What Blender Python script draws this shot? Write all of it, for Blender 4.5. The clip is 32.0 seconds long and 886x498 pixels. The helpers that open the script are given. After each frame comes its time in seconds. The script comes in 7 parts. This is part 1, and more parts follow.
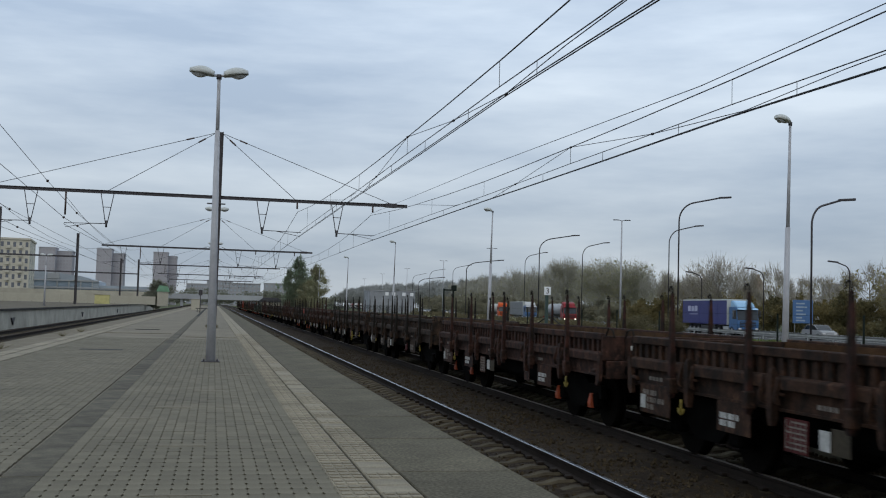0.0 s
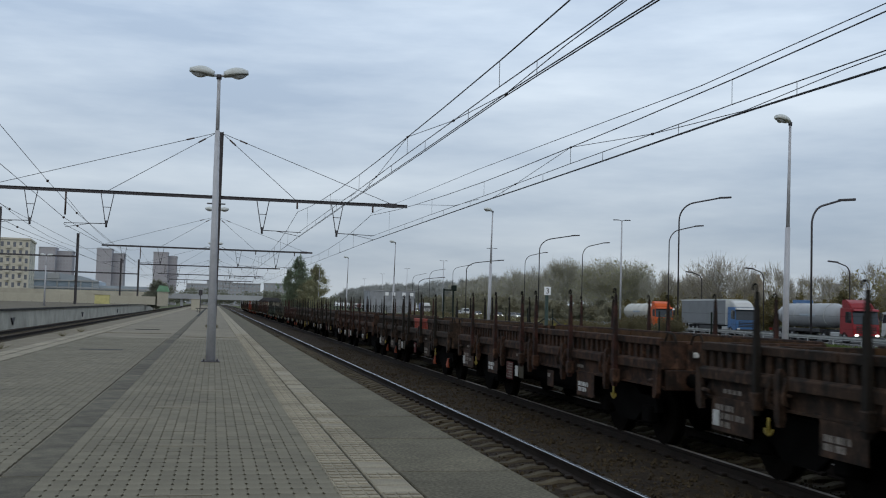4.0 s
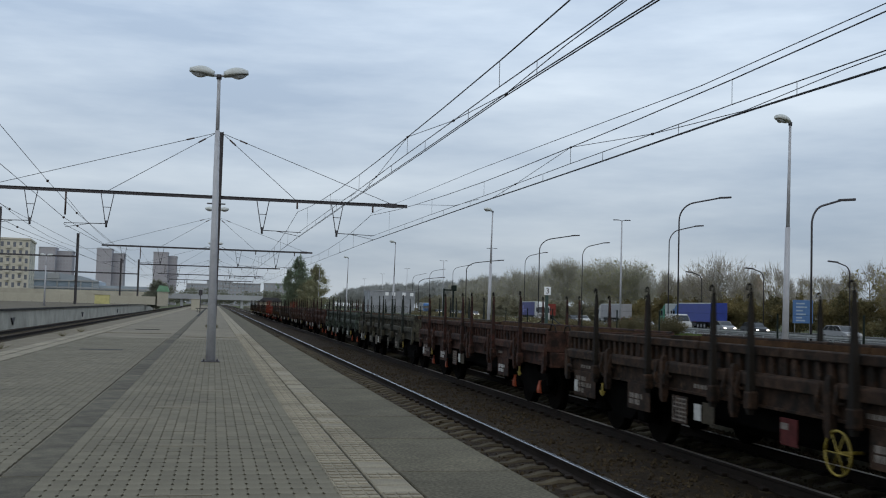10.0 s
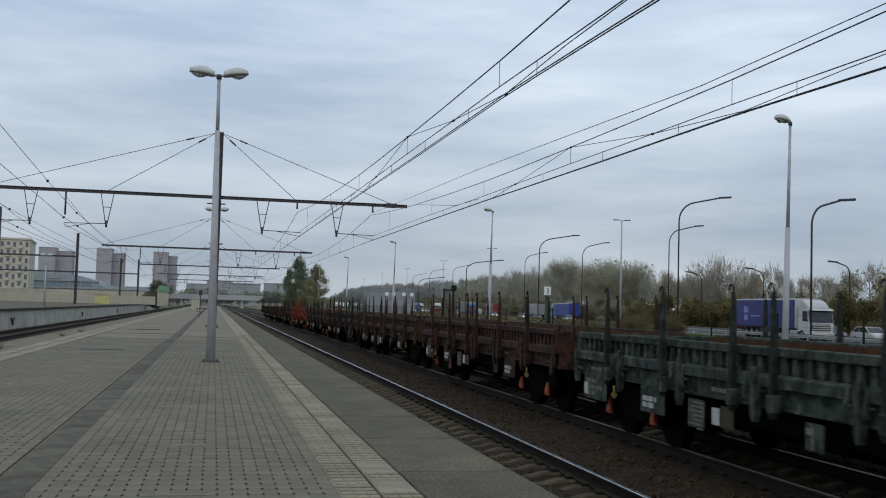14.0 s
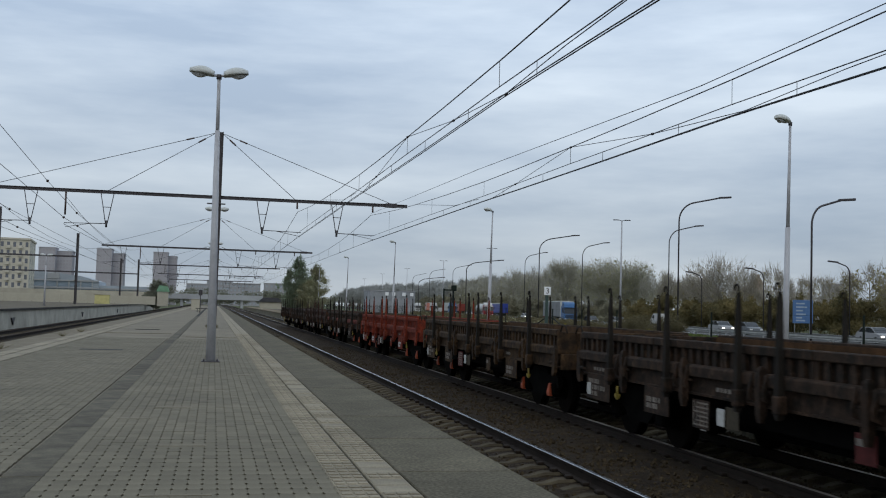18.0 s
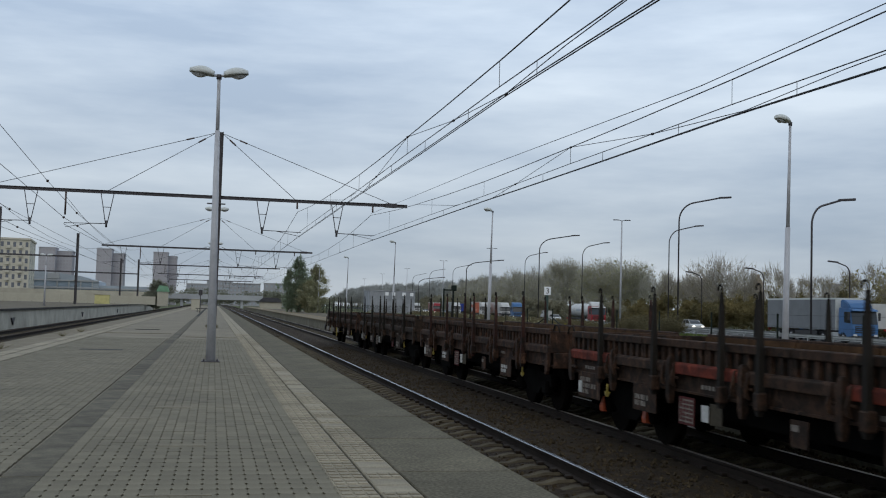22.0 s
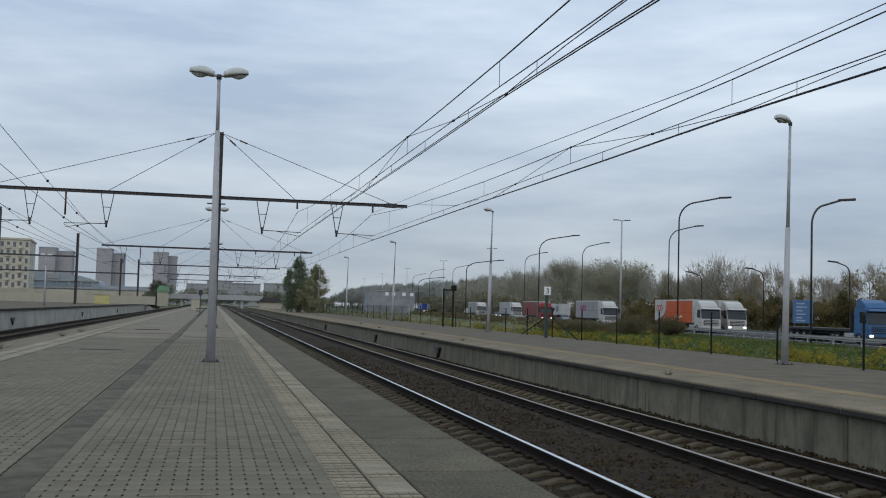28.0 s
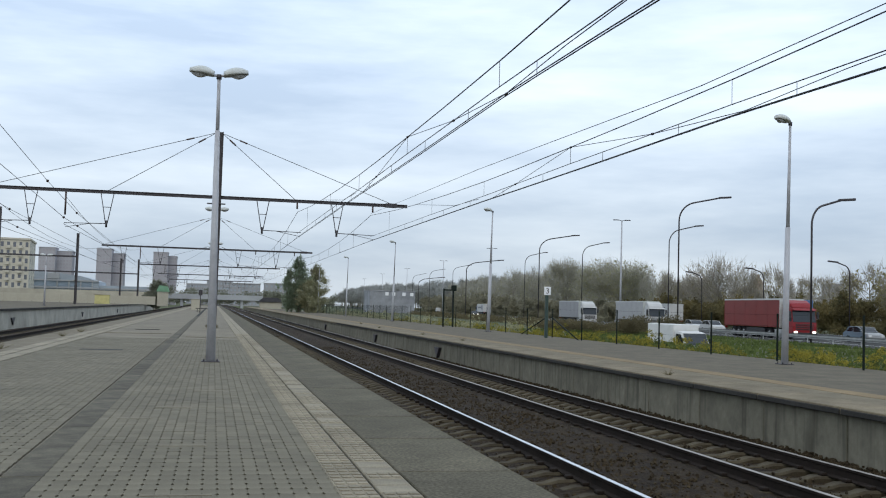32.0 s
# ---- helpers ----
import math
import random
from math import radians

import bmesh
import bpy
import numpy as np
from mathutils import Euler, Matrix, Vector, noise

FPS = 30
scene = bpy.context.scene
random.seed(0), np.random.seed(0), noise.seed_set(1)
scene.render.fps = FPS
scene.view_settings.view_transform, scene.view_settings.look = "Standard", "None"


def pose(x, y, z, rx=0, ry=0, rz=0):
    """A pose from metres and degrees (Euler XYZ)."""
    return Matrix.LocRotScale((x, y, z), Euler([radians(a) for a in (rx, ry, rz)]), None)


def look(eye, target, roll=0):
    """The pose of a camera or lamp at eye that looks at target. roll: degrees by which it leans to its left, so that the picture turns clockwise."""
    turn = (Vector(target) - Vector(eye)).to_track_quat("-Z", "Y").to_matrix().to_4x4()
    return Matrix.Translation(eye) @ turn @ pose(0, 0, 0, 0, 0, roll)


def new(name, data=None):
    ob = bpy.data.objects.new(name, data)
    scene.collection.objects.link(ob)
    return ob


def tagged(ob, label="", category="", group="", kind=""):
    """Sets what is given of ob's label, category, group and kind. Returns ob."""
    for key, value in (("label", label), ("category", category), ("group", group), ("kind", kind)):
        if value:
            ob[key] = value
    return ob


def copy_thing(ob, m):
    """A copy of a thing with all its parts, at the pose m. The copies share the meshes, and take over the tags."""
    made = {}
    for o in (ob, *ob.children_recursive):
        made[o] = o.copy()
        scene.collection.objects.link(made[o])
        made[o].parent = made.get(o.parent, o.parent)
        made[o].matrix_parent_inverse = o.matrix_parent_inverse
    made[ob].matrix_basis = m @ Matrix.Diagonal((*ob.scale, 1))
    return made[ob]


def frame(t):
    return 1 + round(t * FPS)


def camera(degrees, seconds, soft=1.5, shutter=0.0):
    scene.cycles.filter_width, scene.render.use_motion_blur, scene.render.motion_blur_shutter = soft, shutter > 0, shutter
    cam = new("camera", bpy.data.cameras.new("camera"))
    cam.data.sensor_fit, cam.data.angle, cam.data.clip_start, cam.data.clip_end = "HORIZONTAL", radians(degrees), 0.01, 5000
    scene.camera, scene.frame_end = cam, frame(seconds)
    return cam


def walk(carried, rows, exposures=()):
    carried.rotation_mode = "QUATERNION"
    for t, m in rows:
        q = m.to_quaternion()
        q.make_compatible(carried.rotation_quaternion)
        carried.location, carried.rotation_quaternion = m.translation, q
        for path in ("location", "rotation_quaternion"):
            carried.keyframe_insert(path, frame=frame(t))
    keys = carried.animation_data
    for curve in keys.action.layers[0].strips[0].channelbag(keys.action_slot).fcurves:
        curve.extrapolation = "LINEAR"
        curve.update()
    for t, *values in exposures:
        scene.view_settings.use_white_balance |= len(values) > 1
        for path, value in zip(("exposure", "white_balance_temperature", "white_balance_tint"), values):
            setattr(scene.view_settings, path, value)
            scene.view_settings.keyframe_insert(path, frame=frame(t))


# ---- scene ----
cam = camera(45.94, 32.0, soft=1.1, shutter=0.2)
EYE = Vector((0, 0, 1.264))
VIEW = Vector((math.sin(radians(12.293)) * math.cos(radians(3.23)), math.cos(radians(12.293)) * math.cos(radians(3.23)), math.sin(radians(3.23))))
walk(cam, [(0, look(EYE, EYE + VIEW, 1.612)), (32, look(EYE, EYE + VIEW, 1.612))],
     exposures=[(0, -0.08), (28.5, -0.08), (30, 0.1), (31, 0.33), (32, 0.36)])

# ---------------------------------------------------------------- world and sun
RAIL = -0.742          # top of the rails; the platform's paving is z = 0
world = bpy.data.worlds.new("overcast_sky")
scene.world = world
world.use_nodes = True
wn, wl = world.node_tree.nodes, world.node_tree.links
wn.clear()
w_out = wn.new("ShaderNodeOutputWorld")
w_bg = wn.new("ShaderNodeBackground")
w_sky = wn.new("ShaderNodeTexSky")
w_sky.sky_type = "NISHITA"
w_sky.sun_disc = False
w_sky.sun_elevation = radians(32)
w_sky.sun_rotation = radians(200)
w_sky.air_density, w_sky.dust_density = 1.0, 2.0
w_tex = wn.new("ShaderNodeTexCoord")
w_map = wn.new("ShaderNodeMapping")
w_map.inputs["Scale"].default_value = (1.0, 1.0, 5.5)
w_noise = wn.new("ShaderNodeTexNoise")
w_noise.inputs["Scale"].default_value = 2.6
w_noise.inputs["Detail"].default_value = 6
w_noise.inputs["Roughness"].default_value = 0.55
w_ramp = wn.new("ShaderNodeValToRGB")
w_ramp.color_ramp.elements[0].position, w_ramp.color_ramp.elements[0].color = 0.34, (4.7, 5.85, 7.55, 1)
w_ramp.color_ramp.elements[1].position, w_ramp.color_ramp.elements[1].color = 0.68, (8.0, 9.15, 10.55, 1)
w_mix = wn.new("ShaderNodeMix")
w_mix.data_type = "RGBA"
w_mix.inputs[0].default_value = 0.93
w_bg.inputs["Strength"].default_value = 0.1
wl.new(w_tex.outputs["Generated"], w_map.inputs["Vector"])
wl.new(w_map.outputs[0], w_noise.inputs["Vector"])
wl.new(w_noise.outputs[0], w_ramp.inputs[0])
wl.new(w_sky.outputs[0], w_mix.inputs[6])
w_sep = wn.new("ShaderNodeSeparateXYZ")
wl.new(w_tex.outputs["Generated"], w_sep.inputs[0])
w_grad = wn.new("ShaderNodeValToRGB")
w_grad.color_ramp.elements[0].position, w_grad.color_ramp.elements[0].color = 0.0, (0.74, 0.71, 0.66, 1)
w_grad.color_ramp.elements[1].position, w_grad.color_ramp.elements[1].color = 0.26, (1.06, 1.06, 1.05, 1)
w_mul = wn.new("ShaderNodeMix")
w_mul.data_type, w_mul.blend_type = "RGBA", "MULTIPLY"
w_mul.inputs[0].default_value = 1.0
wl.new(w_sep.outputs[2], w_grad.inputs[0])
wl.new(w_ramp.outputs[0], w_mul.inputs[6])
wl.new(w_grad.outputs[0], w_mul.inputs[7])
wl.new(w_mul.outputs[2], w_mix.inputs[7])
wl.new(w_mix.outputs[2], w_bg.inputs["Color"])
wl.new(w_bg.outputs[0], w_out.inputs["Surface"])
sun_data = bpy.data.lights.new("sun", "SUN")
sun_data.energy, sun_data.angle, sun_data.color = 0.5, radians(60), (1.0, 0.86, 0.62)
sun = new("sun", sun_data)
sun.matrix_world = look((0, 0, 60), (20, 60, 0))


# ---------------------------------------------------------------- materials
def mat(name, col, rough=0.75, metal=0.0, var=0.25, scale=2.0, bump=0.25, bscale=30.0, col2=None, spread=0.0, depth=0.01, grit=0.2):
    """A painted, stained or weathered surface: two scales of tone, fine relief, and spread between single pieces."""
    m = bpy.data.materials.new(name)
    m.use_nodes = True
    n, l = m.node_tree.nodes, m.node_tree.links
    b = n["Principled BSDF"]
    b.inputs["Roughness"].default_value = rough
    b.inputs["Metallic"].default_value = metal
    if rough >= 0.8:
        b.inputs["Specular IOR Level"].default_value = 0.2
    tc = n.new("ShaderNodeTexCoord")
    big = n.new("ShaderNodeTexNoise")
    big.inputs["Scale"].default_value, big.inputs["Detail"].default_value = scale, 9
    big.inputs["Roughness"].default_value = 0.62
    fine = n.new("ShaderNodeTexNoise")
    fine.inputs["Scale"].default_value, fine.inputs["Detail"].default_value = bscale, 8
    fine.inputs["Roughness"].default_value = 0.68
    c2 = col2 or tuple(c * (1 - var) for c in col)
    c1 = col if col2 else tuple(min(1, c * (1 + var)) for c in col)
    ramp = n.new("ShaderNodeValToRGB")
    ramp.color_ramp.elements[0].position, ramp.color_ramp.elements[1].position = 0.32, 0.68
    ramp.color_ramp.elements[0].color, ramp.color_ramp.elements[1].color = (*c2, 1), (*c1, 1)
    l.new(tc.outputs["Object"], big.inputs["Vector"])
    l.new(tc.outputs["Object"], fine.inputs["Vector"])
    l.new(big.outputs[0], ramp.inputs[0])
    rng = n.new("ShaderNodeMapRange")
    rng.inputs["From Min"].default_value, rng.inputs["From Max"].default_value = 0.5 - grit, 0.5 + grit
    rng.inputs["To Min"].default_value, rng.inputs["To Max"].default_value = 1 - var * 0.6, 1 + var * 0.6
    l.new(fine.outputs[0], rng.inputs[0])
    mul = n.new("ShaderNodeMix")
    mul.data_type, mul.blend_type = "RGBA", "MULTIPLY"
    mul.inputs[0].default_value = 1.0
    l.new(ramp.outputs[0], mul.inputs[6])
    last = rng.outputs[0]
    if spread:
        info = n.new("ShaderNodeObjectInfo")
        r2 = n.new("ShaderNodeMapRange")
        r2.inputs["To Min"].default_value, r2.inputs["To Max"].default_value = 1 - spread, 1 + spread
        l.new(info.outputs["Random"], r2.inputs[0])
        mm = n.new("ShaderNodeMath")
        mm.operation = "MULTIPLY"
        l.new(last, mm.inputs[0])
        l.new(r2.outputs[0], mm.inputs[1])
        last = mm.outputs[0]
    l.new(last, mul.inputs[7])
    l.new(mul.outputs[2], b.inputs["Base Color"])
    if bump:
        bp = n.new("ShaderNodeBump")
        bp.inputs["Strength"].default_value, bp.inputs["Distance"].default_value = bump, depth
        l.new(fine.outputs[0], bp.inputs["Height"])
        l.new(bp.outputs[0], b.inputs["Normal"])
    return m


def leaf_mat(name, dark, light, rough=0.8):
    """Foliage whose clumps differ in tone."""
    m = bpy.data.materials.new(name)
    m.use_nodes = True
    n, l = m.node_tree.nodes, m.node_tree.links
    n.remove(n["Principled BSDF"])
    dif, tra, mixs = n.new("ShaderNodeBsdfDiffuse"), n.new("ShaderNodeBsdfTranslucent"), n.new("ShaderNodeMixShader")
    mixs.inputs[0].default_value = 0.45
    l.new(dif.outputs[0], mixs.inputs[1])
    l.new(tra.outputs[0], mixs.inputs[2])
    l.new(mixs.outputs[0], n["Material Output"].inputs["Surface"])
    geo = n.new("ShaderNodeNewGeometry")
    tc = n.new("ShaderNodeTexCoord")
    noi = n.new("ShaderNodeTexNoise")
    noi.inputs["Scale"].default_value = 0.16
    l.new(tc.outputs["Object"], noi.inputs["Vector"])
    add = n.new("ShaderNodeMath")
    add.operation = "MULTIPLY_ADD"
    add.inputs[1].default_value = 0.55
    l.new(geo.outputs["Random Per Island"], add.inputs[0])
    mr = n.new("ShaderNodeMapRange")
    mr.inputs["From Min"].default_value, mr.inputs["From Max"].default_value = 0.3, 0.7
    mr.inputs["To Min"].default_value, mr.inputs["To Max"].default_value = -0.1, 0.55
    l.new(noi.outputs[0], mr.inputs[0])
    l.new(mr.outputs[0], add.inputs[2])
    ramp = n.new("ShaderNodeValToRGB")
    ramp.color_ramp.elements[0].color, ramp.color_ramp.elements[1].color = (*dark, 1), (*light, 1)
    l.new(add.outputs[0], ramp.inputs[0])
    l.new(ramp.outputs[0], dif.inputs["Color"])
    l.new(ramp.outputs[0], tra.inputs["Color"])
    return m


def glow_mat(name, col, power):
    m = bpy.data.materials.new(name)
    m.use_nodes = True
    b = m.node_tree.nodes["Principled BSDF"]
    b.inputs["Base Color"].default_value = (*col, 1)
    b.inputs["Emission Color"].default_value = (*col, 1)
    b.inputs["Emission Strength"].default_value = power
    return m


M_PAVER = mat("grey concrete paver", (0.148, 0.132, 0.095), 0.85, var=0.22, scale=0.9, bump=0.3, bscale=60, spread=0.12, depth=0.003, grit=0.12)
M_JOINT = mat("dark paver joint", (0.03, 0.03, 0.028), 0.95, var=0.3, scale=4)
M_TILE = mat("pale concrete tile", (0.24, 0.212, 0.157), 0.85, var=0.26, scale=1.2, bump=0.3, bscale=60, spread=0.14, depth=0.003, grit=0.12)
M_EDGE = mat("worn concrete edge slab", (0.125, 0.11, 0.075), 0.9, col2=(0.072, 0.064, 0.044), var=0.5, scale=1.3, bump=0.6, bscale=34, spread=0.08, depth=0.004, grit=0.07)
M_ASPH = mat("mottled dark concrete", (0.138, 0.123, 0.09), 0.9, col2=(0.048, 0.044, 0.035), var=0.3, scale=2.6, bump=0.4, bscale=60, depth=0.004, spread=0.22, grit=0.09)
M_WALL = mat("stained concrete wall", (0.15, 0.139, 0.1), 0.9, var=0.34, scale=0.9, bump=0.3, bscale=7, spread=0.1)
M_BALLAST = mat("brown track ballast", (0.042, 0.028, 0.013), 0.95, col2=(0.015, 0.0095, 0.006), var=0.7, scale=2.2, bump=1.0, bscale=17, depth=0.06, grit=0.09)
M_STONE = mat("ballast stones", (0.068, 0.05, 0.027), 0.95, col2=(0.02, 0.014, 0.0085), var=0.5, scale=9, bump=0.3)
M_SLEEPER = mat("weathered sleeper", (0.084, 0.07, 0.044), 0.9, col2=(0.034, 0.025, 0.015), var=0.35, scale=4, bump=0.4, bscale=25, spread=0.2)
M_RAILSIDE = mat("rusty rail web", (0.017, 0.012, 0.009), 0.9, var=0.3, scale=3)
M_RAILDULL = mat("dull worn rail head", (0.3, 0.27, 0.24), 0.5, 0.6, var=0.2, scale=1, bump=0.05)
M_RUSTRAIL = mat("rust brown rail", (0.06, 0.042, 0.03), 0.8, var=0.3, scale=3)
M_RAILTOP = mat("polished rail head", (0.62, 0.63, 0.65), 0.22, 1.0, var=0.08, scale=1, bump=0.05)
M_GREYPOST = mat("grey painted post", (0.4, 0.405, 0.43), 0.5, var=0.12, scale=3, bump=0.05)
M_LAMPHEAD = mat("pale lamp housing", (0.5, 0.52, 0.5), 0.45, var=0.1, scale=6, bump=0.05)
M_LENS = mat("dull lamp lens", (0.35, 0.36, 0.36), 0.25, var=0.1)
M_STEEL = mat("dark mast steel", (0.055, 0.05, 0.055), 0.6, 0.3, var=0.3, scale=3)
M_WIRE = mat("dark overhead wire", (0.03, 0.03, 0.032), 0.5, 0.6, var=0.2)
M_GLASSINS = mat("brown insulator", (0.06, 0.035, 0.03), 0.3, var=0.2)
M_GRASS = leaf_mat("verge grass", (0.06, 0.085, 0.028), (0.16, 0.195, 0.065))
M_GROUND = mat("rough grassy ground", (0.09, 0.115, 0.045), 0.95, col2=(0.075, 0.07, 0.045), var=0.35, scale=0.12, bump=0.6, bscale=6, depth=0.05)
M_ROAD = mat("motorway asphalt", (0.042, 0.042, 0.04), 0.95, var=0.2, scale=0.4, bump=0.2, bscale=20)
M_PAINTW = mat("white road paint", (0.7, 0.7, 0.68), 0.7, var=0.1)
M_GALV = mat("galvanised steel", (0.4, 0.41, 0.41), 0.6, 0.3, var=0.15, scale=2)
M_FENCE = mat("dark green fence", (0.01, 0.016, 0.012), 0.85, var=0.3)
M_YELLOW = leaf_mat("yellow flowering weeds", (0.13, 0.125, 0.03), (0.38, 0.32, 0.06))
M_WEED = leaf_mat("weed stalks and leaves", (0.05, 0.065, 0.025), (0.13, 0.15, 0.05))
M_SHRUB = leaf_mat("brown autumn shrub", (0.1, 0.09, 0.055), (0.18, 0.15, 0.085))
M_WOODS = leaf_mat("autumn woodland leaves", (0.22, 0.2, 0.12), (0.38, 0.33, 0.16))
# distance haze is put into these paler leaf, twig and bark colours
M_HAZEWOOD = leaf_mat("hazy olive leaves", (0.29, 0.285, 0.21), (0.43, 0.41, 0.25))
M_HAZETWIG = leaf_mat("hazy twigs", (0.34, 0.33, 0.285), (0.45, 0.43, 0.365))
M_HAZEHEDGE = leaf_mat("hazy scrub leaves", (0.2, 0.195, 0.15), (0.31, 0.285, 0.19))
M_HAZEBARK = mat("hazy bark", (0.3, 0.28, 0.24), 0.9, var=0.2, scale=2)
M_FARWOOD = leaf_mat("far haze-grey leaves", (0.3, 0.31, 0.3), (0.4, 0.4, 0.37))
M_WOODS_GREY = leaf_mat("thin grey twigs", (0.26, 0.235, 0.195), (0.38, 0.345, 0.285))
M_EVERGREEN = leaf_mat("dark hedge leaves", (0.1, 0.095, 0.055), (0.24, 0.19, 0.085))
M_POPLAR = leaf_mat("green poplar leaves", (0.18, 0.225, 0.16), (0.29, 0.335, 0.225))
M_BIRCH = leaf_mat("yellowing leaves", (0.24, 0.24, 0.16), (0.38, 0.36, 0.21))
M_BARK = mat("grey bark", (0.22, 0.2, 0.165), 0.9, var=0.3, scale=2)


# ---------------------------------------------------------------- mesh helpers
def box(bm, x0, x1, y0, y1, z0, z1, m=None):
    """A block between two corners, put through m."""
    vs = [bm.verts.new(p) for p in ((x0, y0, z0), (x1, y0, z0), (x1, y1, z0), (x0, y1, z0), (x0, y0, z1), (x1, y0, z1), (x1, y1, z1), (x0, y1, z1))]
    for f in ((3, 2, 1, 0), (4, 5, 6, 7), (0, 1, 5, 4), (1, 2, 6, 5), (2, 3, 7, 6), (3, 0, 4, 7)):
        bm.faces.new([vs[i] for i in f])
    if m is not None:
        for v in vs:
            v.co = m @ v.co
    return vs


def bevelled(bm, x0, x1, y0, y1, z0, z1, r=0.01, seg=1, m=None):
    b2 = bmesh.new()
    box(b2, x0, x1, y0, y1, z0, z1)
    bmesh.ops.bevel(b2, geom=b2.edges[:], offset=r, segments=seg, affect="EDGES", profile=0.6)
    if m is not None:
        bmesh.ops.transform(b2, matrix=m, verts=b2.verts)
    merge(bm, b2)


def merge(bm, b2):
    idx = {}
    for v in b2.verts:
        idx[v] = bm.verts.new(v.co)
    for f in b2.faces:
        g = bm.faces.new([idx[v] for v in f.verts])
        g.smooth = f.smooth
    b2.free()


def rod(bm, a, b, r0, r1=None, seg=8, caps=True):
    """A tapered round bar from a to b."""
    a, b = Vector(a), Vector(b)
    r1 = r0 if r1 is None else r1
    d = (b - a).normalized()
    s = d.orthogonal().normalized()
    t = d.cross(s)
    ra, rb = [], []
    for i in range(seg):
        w = 2 * math.pi * i / seg
        o = s * math.cos(w) + t * math.sin(w)
        ra.append(bm.verts.new(a + o * r0))
        rb.append(bm.verts.new(b + o * r1))
    for i in range(seg):
        j = (i + 1) % seg
        f = bm.faces.new((ra[i], ra[j], rb[j], rb[i]))
        f.smooth = True
    if caps:
        bm.faces.new(ra[::-1])
        bm.faces.new(rb)


def tube(bm, pts, r, seg=6):
    """A bar of even thickness along a line of points, in one piece."""
    pts = [Vector(p) for p in pts]
    rows = []
    side = None
    for i, p in enumerate(pts):
        d = (pts[min(i + 1, len(pts) - 1)] - pts[max(i - 1, 0)]).normalized()
        side = d.orthogonal().normalized() if side is None else (side - d * side.dot(d)).normalized()
        t = d.cross(side)
        rows.append([bm.verts.new(p + (side * math.cos(6.28319 * k / seg) + t * math.sin(6.28319 * k / seg)) * r) for k in range(seg)])
    for a, b in zip(rows, rows[1:]):
        for k in range(seg):
            f = bm.faces.new((a[k], a[(k + 1) % seg], b[(k + 1) % seg], b[k]))
            f.smooth = True
    bm.faces.new(rows[0][::-1])
    bm.faces.new(rows[-1])


def prism(bm, outline, x0, x1, axis="x"):
    """An outline of (u, v) pairs drawn out along x (u = y, v = z) or along y (u = x, v = z)."""
    def p(w, u, v):
        return (w, u, v) if axis == "x" else (u, w, v)
    lo = [bm.verts.new(p(x0, u, v)) for u, v in outline]
    hi = [bm.verts.new(p(x1, u, v)) for u, v in outline]
    n = len(outline)
    for i in range(n):
        j = (i + 1) % n
        bm.faces.new((lo[i], lo[j], hi[j], hi[i]))
    bm.faces.new(lo[::-1])
    bm.faces.new(hi)


def ring(bm, c, r, wide, axis, seg=20, tube_r=0.015):
    pts = []
    for i in range(seg + 1):
        w = 2 * math.pi * i / seg
        o = Vector((0, math.cos(w), math.sin(w))) if axis == "x" else Vector((math.cos(w), 0, math.sin(w)))
        pts.append(Vector(c) + o * r)
    tube(bm, pts, tube_r, 6)


def mesh_from(name, bm):
    bmesh.ops.recalc_face_normals(bm, faces=bm.faces[:])
    me = bpy.data.meshes.new(name)
    bm.to_mesh(me)
    bm.free()
    return me


def part(name, bm, material, parent=None, label="", loc=None):
    """Links a bmesh as one mesh object, under a thing or a part where one is given."""
    me = mesh_from(name, bm)
    me.materials.append(material)
    ob = new(name, me)
    if parent is not None:
        ob.parent = parent
    if loc is not None:
        ob.location = loc
    if label:
        ob["label"] = label
    return ob


def piece(name, me, parent, loc, rot=0.0):
    """One more object on shared mesh data."""
    ob = new(name, me)
    ob.parent = parent
    ob.location = loc
    ob.rotation_euler = (0, 0, rot)
    return ob


def thing(name, label, category, group="", loc=(0, 0, 0), rz=0.0):
    ob = new(name)
    ob.empty_display_size = 0.3
    ob.location = loc
    ob.rotation_euler = (0, 0, rz)
    return tagged(ob, label, category, group)


def setting(name, bm, material, label, category):
    return tagged(part(name, bm, material), label, category, kind="structure")


DIRM = Vector((0.08133, 0.99669, 0))     # the way of the motorway
NRM = Vector((0.99669, -0.08133, 0))
ROAD_Z = -0.85
ROAD_TURN = -radians(4.665)


def road(s, o, z=ROAD_Z):
    p = DIRM * s + NRM * o
    return Vector((p.x, p.y, z))


def island_mat(name, col, rough=0.85, spread=0.12, var=0.15, scale=0.6):
    """Like mat(), with a tone of its own for every block of a joined mesh."""
    m = mat(name, col, rough, var=var, scale=scale, bump=0.3, bscale=60, depth=0.003, grit=0.12)
    n, l = m.node_tree.nodes, m.node_tree.links
    geo = n.new("ShaderNodeNewGeometry")
    mr = n.new("ShaderNodeMapRange")
    mr.inputs["To Min"].default_value, mr.inputs["To Max"].default_value = 1 - spread, 1 + spread
    l.new(geo.outputs["Random Per Island"], mr.inputs[0])
    mix = n.new("ShaderNodeMix")
    mix.data_type, mix.blend_type = "RGBA", "MULTIPLY"
    mix.inputs[0].default_value = 1.0
    old = n["Principled BSDF"].inputs["Base Color"].links[0].from_socket
    l.new(old, mix.inputs[6])
    l.new(mr.outputs[0], mix.inputs[7])
    l.new(mix.outputs[2], n["Principled BSDF"].inputs["Base Color"])
    return m


